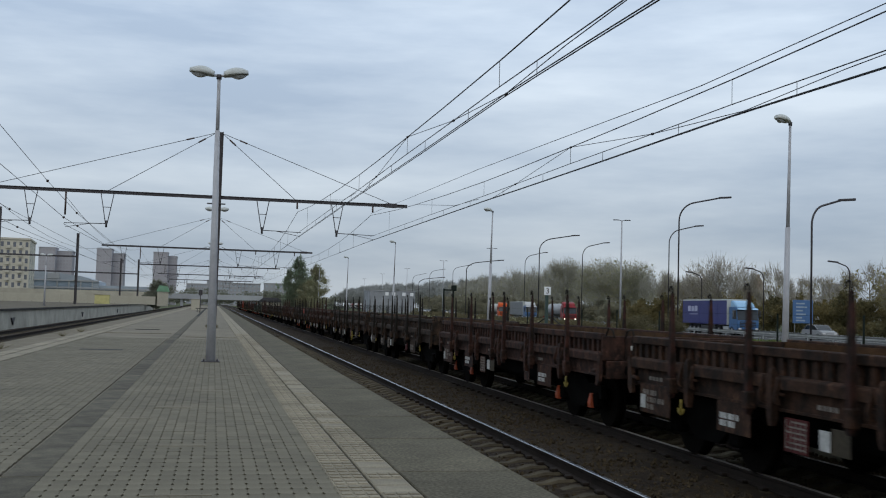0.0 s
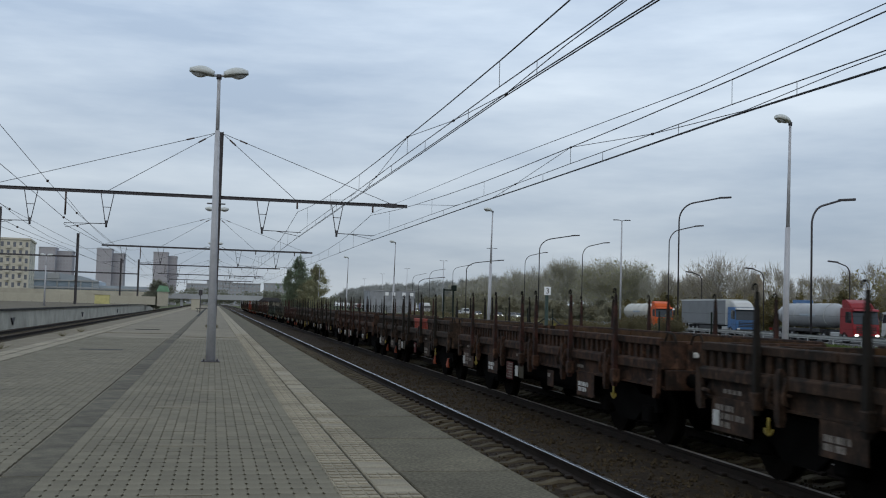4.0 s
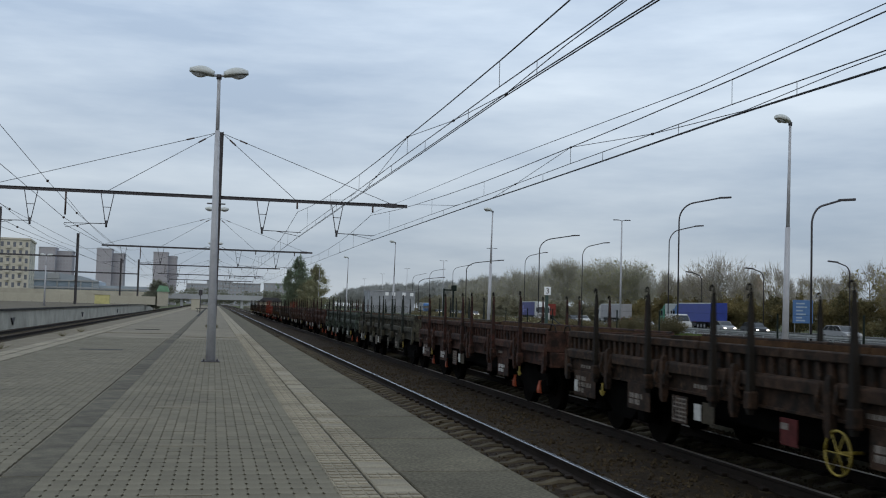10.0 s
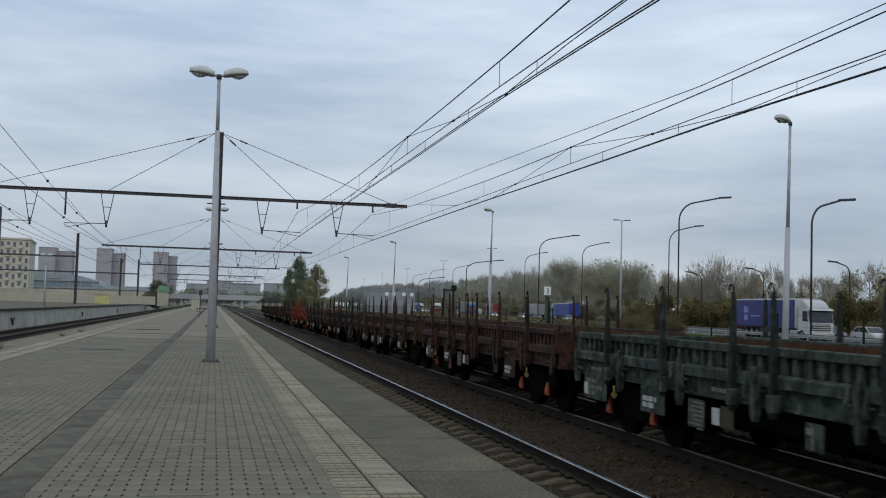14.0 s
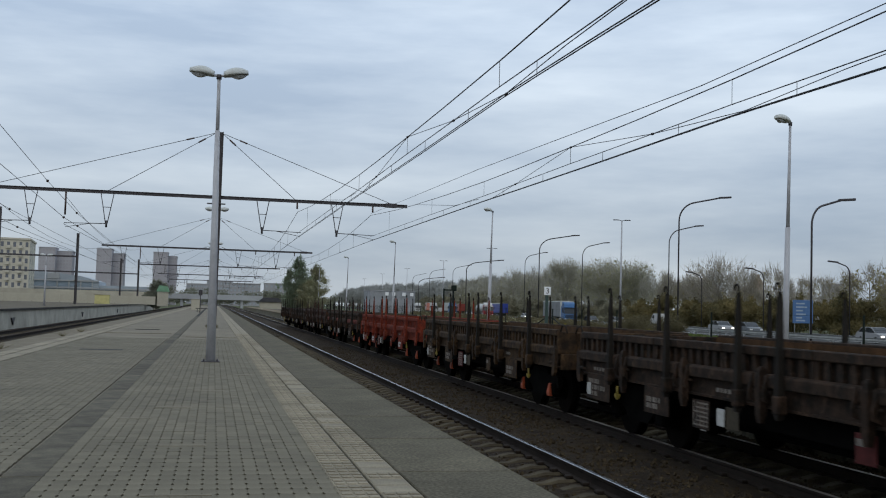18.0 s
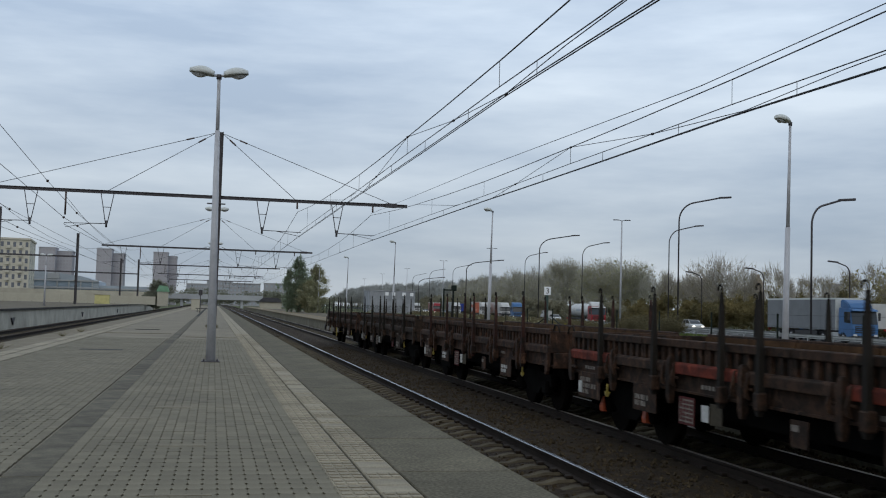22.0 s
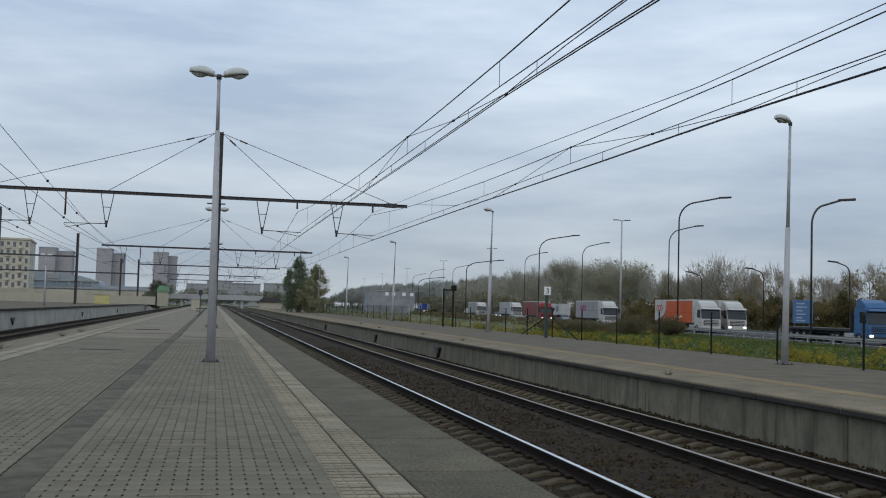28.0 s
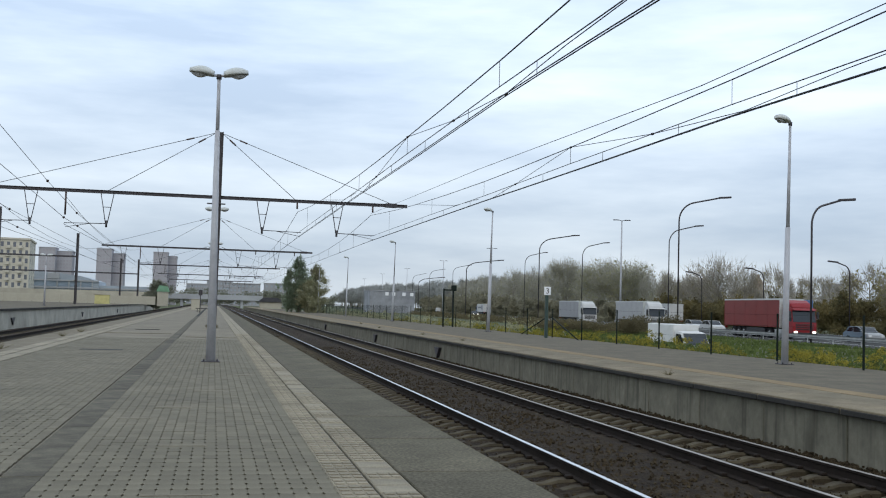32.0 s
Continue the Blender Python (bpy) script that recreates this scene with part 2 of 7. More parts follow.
def streaked(name, col, dark):
    """Concrete with vertical runs of dirt, different on every panel."""
    m = mat(name, col, 0.9, var=0.22, scale=1.6, bump=0.3, bscale=9, spread=0.1)
    n, l = m.node_tree.nodes, m.node_tree.links
    info, shift, add, mp, tx, rp, mix = [n.new("ShaderNode" + k) for k in ("ObjectInfo", "Math", "VectorMath", "Mapping", "TexNoise", "ValToRGB", "Mix")]
    shift.operation = "MULTIPLY"
    shift.inputs[1].default_value = 41.0
    l.new(info.outputs["Random"], shift.inputs[0])
    l.new(n["Texture Coordinate"].outputs["Object"], add.inputs[0])
    l.new(shift.outputs[0], add.inputs[1])
    l.new(add.outputs[0], mp.inputs["Vector"])
    mp.inputs["Scale"].default_value = (1.0, 4.5, 0.35)
    tx.inputs["Scale"].default_value, tx.inputs["Detail"].default_value = 1.3, 5
    l.new(mp.outputs[0], tx.inputs["Vector"])
    rp.color_ramp.elements[0].position, rp.color_ramp.elements[1].position = 0.5, 0.72
    rp.color_ramp.elements[0].color, rp.color_ramp.elements[1].color = (0, 0, 0, 1), (0.85, 0.85, 0.85, 1)
    l.new(tx.outputs[0], rp.inputs[0])
    mix.data_type = "RGBA"
    mix.inputs[7].default_value = (*dark, 1)
    l.new(rp.outputs[0], mix.inputs[0])
    l.new(n["Principled BSDF"].inputs["Base Color"].links[0].from_socket, mix.inputs[6])
    l.new(mix.outputs[2], n["Principled BSDF"].inputs["Base Color"])
    return m


def course_mat(name, col, joint, var=0.16, scale=0.5):
    """Far paving: courses of blocks with darker joints."""
    m = mat(name, col, 0.88, var=var, scale=scale, bump=0.2, bscale=25)
    n, l = m.node_tree.nodes, m.node_tree.links
    br = n.new("ShaderNodeTexBrick")
    br.inputs["Scale"].default_value = 1.0
    br.inputs["Brick Width"].default_value, br.inputs["Row Height"].default_value = 0.1, 0.2
    br.offset = 0.0
    br.inputs["Mortar Size"].default_value = 0.006
    br.inputs["Color1"].default_value, br.inputs["Color2"].default_value = (1, 1, 1, 1), (0.86, 0.86, 0.86, 1)
    br.inputs["Mortar"].default_value = (joint, joint, joint, 1)
    l.new(n["Texture Coordinate"].outputs["Object"], br.inputs["Vector"])
    mix = n.new("ShaderNodeMix")
    mix.data_type, mix.blend_type = "RGBA", "MULTIPLY"
    mix.inputs[0].default_value = 1.0
    old = n["Principled BSDF"].inputs["Base Color"].links[0].from_socket
    l.new(old, mix.inputs[6])
    l.new(br.outputs["Color"], mix.inputs[7])
    l.new(mix.outputs[2], n["Principled BSDF"].inputs["Base Color"])
    return m


M_PAVERS = island_mat("grey concrete pavers", (0.148, 0.132, 0.095))
M_PAVFAR = course_mat("far block paving", (0.205, 0.18, 0.136), 0.8)
M_PAVFAR2 = course_mat("worn far paving", (0.17, 0.142, 0.095), 0.85, 0.24, 1.6)
M_PAVDARK = course_mat("dark grey paving", (0.122, 0.104, 0.073), 0.85, 0.24, 1.1)
M_OCHRE = mat("faded ochre tiles", (0.21, 0.155, 0.085), 0.9, var=0.22, scale=0.8)
M_WALLPALE = mat("pale concrete", (0.4, 0.385, 0.33), 0.9, var=0.25, scale=0.5)


# ---------------------------------------------------------------- ground
def ground():
    bm = bmesh.new()
    box(bm, -1500, 2500, -1500, 3000, -2.2, -1.1)
    setting("ground", bm, M_GROUND, "rough grassy ground reaching the horizon", "ground")
    # ballast bed under the two right tracks, gently crowned
    for name, xs in (("ballast_bed_right", (2.2, 2.9, 3.98, 5.2, 5.85, 6.6, 7.71, 8.9, 9.5)), ("ballast_bed_left", (-13.7, -12, -10.8, -9.5, -9, -8.4, -7.2, -6, -5.4))):
        bm = bmesh.new()
        rows = []
        ys = [-30 + i * 0.3 for i in range(230)] + [39 + i * 8 for i in range(85)]
        for y in ys:
            row = []
            for i, x in enumerate(xs):
                h = RAIL - 0.2 + 0.035 * noise.noise((x * 1.7, y * 1.3, 3.1))
                if i in (1, 2, 6, 7):
                    h -= 0.05
                if i == 0:
                    h -= 0.12
                if i == 8:
                    h += 0.02 + 0.05 * noise.noise((x, y * 2.0, 1.0))
                if i in (3, 4, 5):
                    h += 0.05
                row.append(bm.verts.new((x, y, h)))
            rows.append(row)
        for a, b in zip(rows, rows[1:]):
            for i in range(len(xs) - 1):
                bm.faces.new((a[i], a[i + 1], b[i + 1], b[i]))
        setting(name, bm, M_BALLAST, "brown stony ballast between the tracks", "ballast")


def rail_profile(x):
    return [(x - 0.07, RAIL - 0.17), (x + 0.07, RAIL - 0.17), (x + 0.07, RAIL - 0.155), (x + 0.012, RAIL - 0.135), (x + 0.012, RAIL - 0.05), (x + 0.036, RAIL - 0.035),
            (x + 0.036, RAIL - 0.004), (x - 0.036, RAIL - 0.004), (x - 0.036, RAIL - 0.035), (x - 0.012, RAIL - 0.05), (x - 0.012, RAIL - 0.135), (x - 0.07, RAIL - 0.155)]


def track(name, cx, near, head=None):
    t = thing(name, "railway track with rusty rails on weathered sleepers", "railway track", "tracks")
    t["kind"] = "structure"
    for sx in (-0.7525, 0.7525):
        bm = bmesh.new()
        prism(bm, rail_profile(cx + sx), -40, 700, "y")
        r = part("rail", bm, M_RAILSIDE, t)
        bm = bmesh.new()
        x = cx + sx
        prism(bm, [(x - 0.033, RAIL - 0.003), (x + 0.033, RAIL - 0.003), (x + 0.028, RAIL + 0.001), (x - 0.028, RAIL + 0.001)], -40, 700, "y")
        part("rail_head", bm, head or M_RAILTOP, r, "" if head else "shiny worn rail head")
    bm = bmesh.new()
    rows = []
    for x, w, z in ((-1.3, 0.1, -0.05), (-1.22, 0.13, -0.012), (-1.0, 0.135, -0.004), (-0.5, 0.13, 0.0), (-0.3, 0.105, -0.05), (0.3, 0.105, -0.05), (0.5, 0.13, 0.0), (1.0, 0.135, -0.004), (1.22, 0.13, -0.012), (1.3, 0.1, -0.05)):
        rows.append([bm.verts.new(q) for q in ((x, -w, -0.17), (x, -w, z - 0.03), (x, -w * 0.72, z), (x, w * 0.72, z), (x, w, z - 0.03), (x, w, -0.17))])
    for a, b in zip(rows, rows[1:]):
        for k in range(5):
            bm.faces.new((a[k], a[k + 1], b[k + 1], b[k]))
    bm.faces.new(rows[0])
    bm.faces.new(rows[-1][::-1])
    me = mesh_from("sleeper", bm)
    me.materials.append(M_SLEEPER)
    bmf = bmesh.new()
    for sx in (-0.7525, 0.7525):
        for d in (-0.11, 0.11):
            bevelled(bmf, sx + d - 0.045, sx + d + 0.045, -0.06, 0.06, 0, 0.045, 0.01)
    fas = mesh_from("fastening", bmf)
    fas.materials.append(M_RAILSIDE)
    rng = random.Random(5)
    i = 0
    y = near[0]
    while y < near[1]:
        s = piece("sleeper", me, t, (cx + rng.uniform(-0.02, 0.02), y + rng.uniform(-0.02, 0.02), RAIL - 0.168), rng.uniform(-0.01, 0.01))
        if y < near[2]:
            piece("fastening", fas, s, (0, 0, 0))
        y += 0.58
    bm = bmesh.new()
    while y < 260:
        box(bm, cx - 1.3, cx + 1.3, y - 0.125, y + 0.125, RAIL - 0.3, RAIL - 0.168)
        y += 0.58
    y = near[0] - 0.58
    while y > -30:
        box(bm, cx - 1.3, cx + 1.3, y - 0.125, y + 0.125, RAIL - 0.3, RAIL - 0.168)
        y -= 0.58
    part("sleepers_far", bm, M_SLEEPER, t)["kind"] = "stuff"


def ballast_stones():
    rng = np.random.RandomState(4)
    base = [(-1, -1, -0.7), (1, -0.8, -0.6), (0.9, 1, -0.7), (-0.9, 0.8, -0.6), (-0.5, -0.6, 0.7), (0.7, -0.5, 0.8), (0.5, 0.7, 0.6), (-0.7, 0.5, 0.8)]
    quads = [(3, 2, 1, 0), (4, 5, 6, 7), (0, 1, 5, 4), (1, 2, 6, 5), (2, 3, 7, 6), (3, 0, 4, 7)]
    vs, fs = [], []
    for k in range(20000):
        y = 7.5 + 46 * rng.rand() ** 1.7
        x = rng.uniform(2.4, 9.3) if k % 6 else rng.uniform(8.95, 9.4)
        if abs(x - 3.2275) < 0.09 or abs(x - 4.7325) < 0.09 or abs(x - 6.9575) < 0.09 or abs(x - 8.4625) < 0.09:
            continue
        mid = 5.1 < x < 6.5 or x > 9.0
        if not mid and (y % 0.58 < 0.3) and rng.rand() < 0.85:
            continue
        r = rng.uniform(0.012, 0.03)
        z = RAIL - (0.15 if mid else 0.225) + rng.uniform(-0.015, 0.02)
        m = Euler(rng.uniform(0, 6, 3)).to_matrix() * r
        o = len(vs)
        vs += [tuple(m @ Vector(b) + Vector((x, y, z))) for b in base]
        fs += [tuple(i + o for i in q) for q in quads]
    me = bpy.data.meshes.new("ballast_stones")
    me.from_pydata(vs, [], fs)
    me.materials.append(M_STONE)
    tagged(new("ballast_stones", me), "loose brown ballast stones between the rails", "gravel", kind="stuff")


# ---------------------------------------------------------------- platforms
M_EDGELEFT = mat("weathered edge concrete", (0.2, 0.174, 0.126), 0.9, col2=(0.13, 0.112, 0.08), var=0.25, scale=1.4, bump=0.3, bscale=25)
M_COPING = mat("dark coping concrete", (0.04, 0.038, 0.035), 0.9, var=0.3)


def near_platform():
    # body of the island platform, with its recessed side under a lip
    bm = bmesh.new()
    box(bm, -5.4, 2.22, -30, 330, -1.3, -0.17)
    setting("platform_body", bm, M_WALL, "concrete body of the island platform", "platform")
    bm = bmesh.new()
    box(bm, -3.96, 0.875, -30, 330, -0.17, -0.016)
    floor = setting("pavement", bm, M_PAVFAR, "grey block paving with small dark drainage holes", "pavement")
    bm = bmesh.new()
    box(bm, -5.55, -4.62, -30, 330, -0.17, 0.0)
    setting("platform_edge_left", bm, M_EDGELEFT, "worn concrete platform edge", "platform edge")
    # left pale guiding strip
    bm = bmesh.new()
    y = -30.0
    while y < 330:
        box(bm, -4.615, -4.31, y, y + 0.99, -0.17, 0.003)
        box(bm, -4.27, -3.965, y, y + 0.99, -0.17, 0.003)
        y += 1.0
    setting("guide_strip_left", bm, M_TILE, "pale tactile strip along the platform edge", "tactile strip")
    return floor


M_FAREDGE = mat("brown grey edge concrete", (0.165, 0.136, 0.09), 0.9, var=0.3, scale=1.3, bump=0.3, bscale=25, spread=0.08)
M_PANEL = streaked("stained wall panel", (0.17, 0.158, 0.12), (0.075, 0.07, 0.052))


def far_platform():
    bm = bmesh.new()
    box(bm, 9.55, 17.3, -30, 330, -1.3, -0.2)
    setting("far_platform_body", bm, M_WALL, "concrete body of the opposite platform", "platform")
    bm = bmesh.new()
    box(bm, 11.555, 17.3, -30, 330, -0.2, -0.059)
    setting("far_pavement", bm, M_PAVDARK, "grey block paving of the opposite platform", "pavement")
    bm = bmesh.new()
    box(bm, 10.255, 10.995, -30, 330, -0.2, -0.057)
    setting("far_pavement_border", bm, M_PAVFAR2, "brownish worn paving along the platform edge", "pavement")
    edge = thing("far_platform_edge", "pale concrete edge of the opposite platform with an overhanging lip", "platform edge")
    edge["kind"] = "structure"
    bm = bmesh.new()
    bevelled(bm, 9.3, 10.25, -1.22, 1.22, -0.17, -0.055, 0.012)
    slab = mesh_from("edge_slab", bm)
    slab.materials.append(M_FAREDGE)
    bm = bmesh.new()
    bevelled(bm, 9.42, 9.58, -1.215, 1.215, -1.25, -0.172, 0.015)
    wallp = mesh_from("wall_panel", bm)
    wallp.materials.append(M_PANEL)
    # darker strip along the lower edge of the slab's lip
    bm = bmesh.new()
    bevelled(bm, 9.285, 9.5, -1.215, 1.215, -0.172, -0.085, 0.012)
    nosing = mesh_from("nosing", bm)
    nosing.materials.append(M_COPING)
    y = 3.15
    while y < 130:
        if y < 80:
            piece("nosing", nosing, edge, (0, y, 0))
        piece("edge_slab", slab, edge, (0, y, 0))
        piece("wall_panel", wallp, edge, (0, y, 0))
        y += 2.46
    bm = bmesh.new()
    box(bm, 9.3, 10.25, y - 1.22, 330, -0.17, -0.055)
    part("edge_far", bm, M_FAREDGE, edge)
    bm = bmesh.new()
    box(bm, 9.42, 9.58, y - 1.22, 330, -1.25, -0.172)
    part("wall_far", bm, M_WALL, edge)
    bm = bmesh.new()
    box(bm, 11.0, 11.55, -30, 330, -0.2, -0.052)
    setting("far_guide_strip", bm, M_OCHRE, "faded ochre strip along the opposite platform", "tactile strip")
    # small step openings in the wall
    for y in (43.5, 61.0, 89.0):
        t = thing("wall_recess", "dark triangular cable bracket on the platform wall", "bracket", "wall brackets")
        bm = bmesh.new()
        prism(bm, [(y - 0.55, -0.4), (y + 0.45, -0.4), (y - 0.1, -0.85)], 9.3, 9.42, "x")
        part("bracket_plate", bm, M_STEEL, t)


def left_platform():
    bm = bmesh.new()
    box(bm, -60, -13.7, -30, 254, -1.3, 0.24)
    setting("neighbour_platform_body", bm, M_WALLPALE, "pale concrete body of the neighbouring platform", "platform")
    bm = bmesh.new()
    box(bm, -60, -13.75, -30, 254, 0.244, 0.37)
    setting("neighbour_platform_top", bm, M_PAVDARK, "weathered top of the neighbouring platform", "pavement")
    bm = bmesh.new()
    box(bm, -13.745, -13.55, -30, 254, 0.244, 0.39)
    setting("neighbour_platform_coping", bm, M_COPING, "dark coping along the neighbouring platform", "platform edge")
    for y in (78.0, 118.0, 160.0):
        t = thing("wall_bracket", "dark cable bracket on the neighbouring platform wall", "bracket", "wall brackets")
        bm = bmesh.new()
        prism(bm, [(y - 0.6, -0.25), (y + 0.7, -0.25), (y + 0.1, -0.75)], -13.7, -13.6, "x")
        part("bracket_plate", bm, M_STEEL, t)


def paving(floor):
    """Blocks 0.1 by 0.2 m in straight rows, with a small drainage hole where four corners meet."""
    c, d = 0.0135, 0.043
    hx, hy = 0.0496, 0.0997
    top = [(-hx + c, -hy), (hx - c, -hy), (hx, -hy + d), (hx, hy - d), (hx - c, hy), (-hx + c, hy), (-hx, hy - d), (-hx, -hy + d)]
    bm = bmesh.new()
    hi = [bm.verts.new((u * 0.995, v * 0.997, 0.0)) for u, v in top]
    lo = [bm.verts.new((u, v, -0.012)) for u, v in top]
    bm.faces.new(hi)
    for i in range(8):
        j = (i + 1) % 8
        bm.faces.new((lo[i], lo[j], hi[j], hi[i]))
    one = mesh_from("paver", bm)
    one.materials.append(M_PAVER)
    near, rest = [], []
    y = 6.0
    while y < 36:
        x = 0.825
        while x > -3.92:
            if not (-1.44 < x < -1.08):
                (near if (y < 8.3 and -1.7 < x and len(near) < 300) else rest).append((x, y))
            x -= 0.1
        y += 0.2
    for x, y in near:
        piece("paver", one, floor, (x, y, 0))
    vs, fs = [], []
    rng = random.Random(9)
    for x, y in rest:
        o = len(vs)
        dz = rng.uniform(-0.0012, 0.0012)
        vs += [(x + u * 0.995, y + v * 0.997, dz) for u, v in top] + [(x + u, y + v, -0.012) for u, v in top]
        fs.append(tuple(range(o, o + 8)))
        fs += [(o + 8 + i, o + 8 + (i + 1) % 8, o + (i + 1) % 8, o + i) for i in range(8)]
    me = bpy.data.meshes.new("pavers")
    me.from_pydata(vs, [], fs)
    me.materials.append(M_PAVERS)
    ob = new("pavers", me)
    ob.parent = floor
    ob["kind"] = "stuff"
    # dark repaired strip along the paving
    bm = bmesh.new()
    box(bm, -1.405, -1.115, -30, 200, -0.15, -0.012)
    strip = setting("drain_strip", bm, M_JOINT, "dark mottled concrete slabs let into the paving", "paving strip")
    bm = bmesh.new()
    bevelled(bm, -1.4, -1.122, -0.747, 0.747, -0.1, 0.003, 0.006)
    slab = mesh_from("slab", bm)
    slab.materials.append(M_ASPH)
    rng = random.Random(6)
    for k in range(56):
        piece("slab", slab, strip, (rng.uniform(-0.004, 0.004), 5.6 + k * 1.5, rng.uniform(-0.003, 0.001)), rng.uniform(-0.002, 0.002))
    # pale tactile tiles in two columns
    strip = thing("tactile_strip", "two rows of pale ribbed tactile tiles beside the platform edge", "tactile strip")
    strip["kind"] = "structure"
    bm = bmesh.new()
    bevelled(bm, -0.134, 0.134, -0.122, 0.122, -0.15, 0.002, 0.008)
    for k in range(2):
        for q in range(3):
            v, u = -0.06 + k * 0.12, -0.085 + q * 0.085
            bevelled(bm, u - 0.036, u + 0.036, v - 0.034, v + 0.034, 0.0, 0.011, 0.004)
    tile = mesh_from("tile", bm)
    tile.materials.append(M_TILE)
    bm = bmesh.new()
    bevelled(bm, -0.134, 0.134, -0.128, 0.128, -0.15, 0.002, 0.008)
    plain = mesh_from("tile", bm)
    plain.materials.append(M_TILE)
    y = 5.6
    rng = random.Random(2)
    while y < 42:
        piece("tile", tile, strip, (1.008, y, rng.uniform(-0.001, 0.002)))
        piece("tile", plain if rng.random() < 0.5 else tile, strip, (1.295, y, rng.uniform(-0.001, 0.002)))
        y += 0.275
    bm = bmesh.new()
    box(bm, 0.88, 1.44, -30, 330, -0.165, -0.02)
    part("bedding", bm, M_JOINT, strip)
    bm = bmesh.new()
    for x in (1.01, 1.293):
        box(bm, x - 0.134, x + 0.134, y - 0.134, 330, -0.15, 0.002)
        box(bm, x - 0.134, x + 0.134, -30, 5.46, -0.15, 0.002)
    part("tiles_far", bm, M_TILE, strip)
    # edge slabs
    edge = thing("platform_edge", "worn grey concrete slabs at the platform edge", "platform edge")
    edge["kind"] = "structure"
    bm = bmesh.new()
    bevelled(bm, 1.445, 2.36, -0.992, 0.992, -0.168, 0.0, 0.008)
    slab = mesh_from("edge_slab", bm)
    slab.materials.append(M_EDGE)
    y = 5.0
    while y < 90:
        piece("edge_slab", slab, edge, (0, y, rng.uniform(-0.002, 0.001)))
        y += 2.0
    bm = bmesh.new()
    box(bm, 1.445, 2.36, y - 0.995, 330, -0.168, 0.0)
    box(bm, 1.445, 2.36, -30, 4.0, -0.168, 0.0)
    part("edge_far", bm, M_EDGE, edge)
    # paler block courses that cross the paving, and drain grates
    bm = bmesh.new()
    for x0, x1, y, d in ((-0.42, 0.04, 7.05, 0.05), (-0.42, 0.0, 9.45, 0.06), (-0.62, -0.2, 12.8, 0.08), (-0.95, -0.6, 11.6, 0.08), (-0.2, 0.2, 15.2, 0.09), (0.42, 0.72, 18.6, 0.1), (-0.9, 0.85, 38.0, 0.5), (-3.9, -1.5, 41.0, 0.5)):
        box(bm, x0, x1, y, y + d, -0.01, 0.0045)
    setting("pale_courses", bm, M_TILE, "paler block courses in the paving", "paving")
    for x, y in ((-2.66, 27.2), (-2.7, 46.5)):
        t = thing("drain_grate", "dark iron drain grate in the paving", "drain grate", "drain grates")
        bm = bmesh.new()
        box(bm, x - 0.5, x + 0.5, y - 0.17, y - 0.14, -0.01, 0.006)
        box(bm, x - 0.5, x + 0.5, y + 0.14, y + 0.17, -0.01, 0.006)
        part("frame", bm, M_STEEL, t)
        bm = bmesh.new()
        for k in range(16):
            box(bm, x - 0.48 + k * 0.06, x - 0.455 + k * 0.06, y - 0.14, y + 0.14, -0.01, 0.004)
        part("bars", bm, M_STEEL, t)
        bm = bmesh.new()
        box(bm, x - 0.5, x + 0.5, y - 0.14, y + 0.14, -0.01, 0.0025)
        part("pit", bm, M_JOINT, t)


# ---------------------------------------------------------------- platform lamps
def lamp_head(bm, bl, length=0.52):
    """A street lantern pointing along +x from the origin, with its lens below."""
    n = 9
    rings = []
    for i in range(n):
        u = i / (n - 1)
        w = 0.04 + 0.135 * math.sin(math.pi * min(1, 0.15 + u * 0.8)) ** 0.7
        up = 0.05 + 0.11 * math.sin(math.pi * (0.1 + 0.85 * u))
        z0 = 0.02 * u
        row = [bm.verts.new((u * length, w * math.cos(a), z0 + max(0, math.sin(a)) * up - (0.02 if math.sin(a) < -0.1 else 0))) for a in [2 * math.pi * k / 12 for k in range(12)]]
        rings.append(row)
    for a, b in zip(rings, rings[1:]):
        for k in range(12):
            f = bm.faces.new((a[k], a[(k + 1) % 12], b[(k + 1) % 12], b[k]))
            f.smooth = True
    bm.faces.new(rings[0])
    bm.faces.new(rings[-1][::-1])
    for i in range(6):
        u0, u1 = i / 6, (i + 1) / 6
        w0, w1 = [0.115 * math.sin(math.pi * (0.08 + 0.84 * u)) for u in (u0, u1)]
        d0, d1 = [0.085 * math.sin(math.pi * (0.05 + 0.9 * u)) for u in (u0, u1)]
        x0, x1 = 0.14 + 0.34 * u0, 0.14 + 0.34 * u1
        pr = [[bl.verts.new((x, w * c, -0.015 - d * s)) for c, s in ((1, 0), (0.6, 0.8), (-0.6, 0.8), (-1, 0))] for x, w, d in ((x0, w0, d0), (x1, w1, d1))]
        for k in range(3):
            bl.faces.new((pr[0][k], pr[0][k + 1], pr[1][k + 1], pr[1][k]))


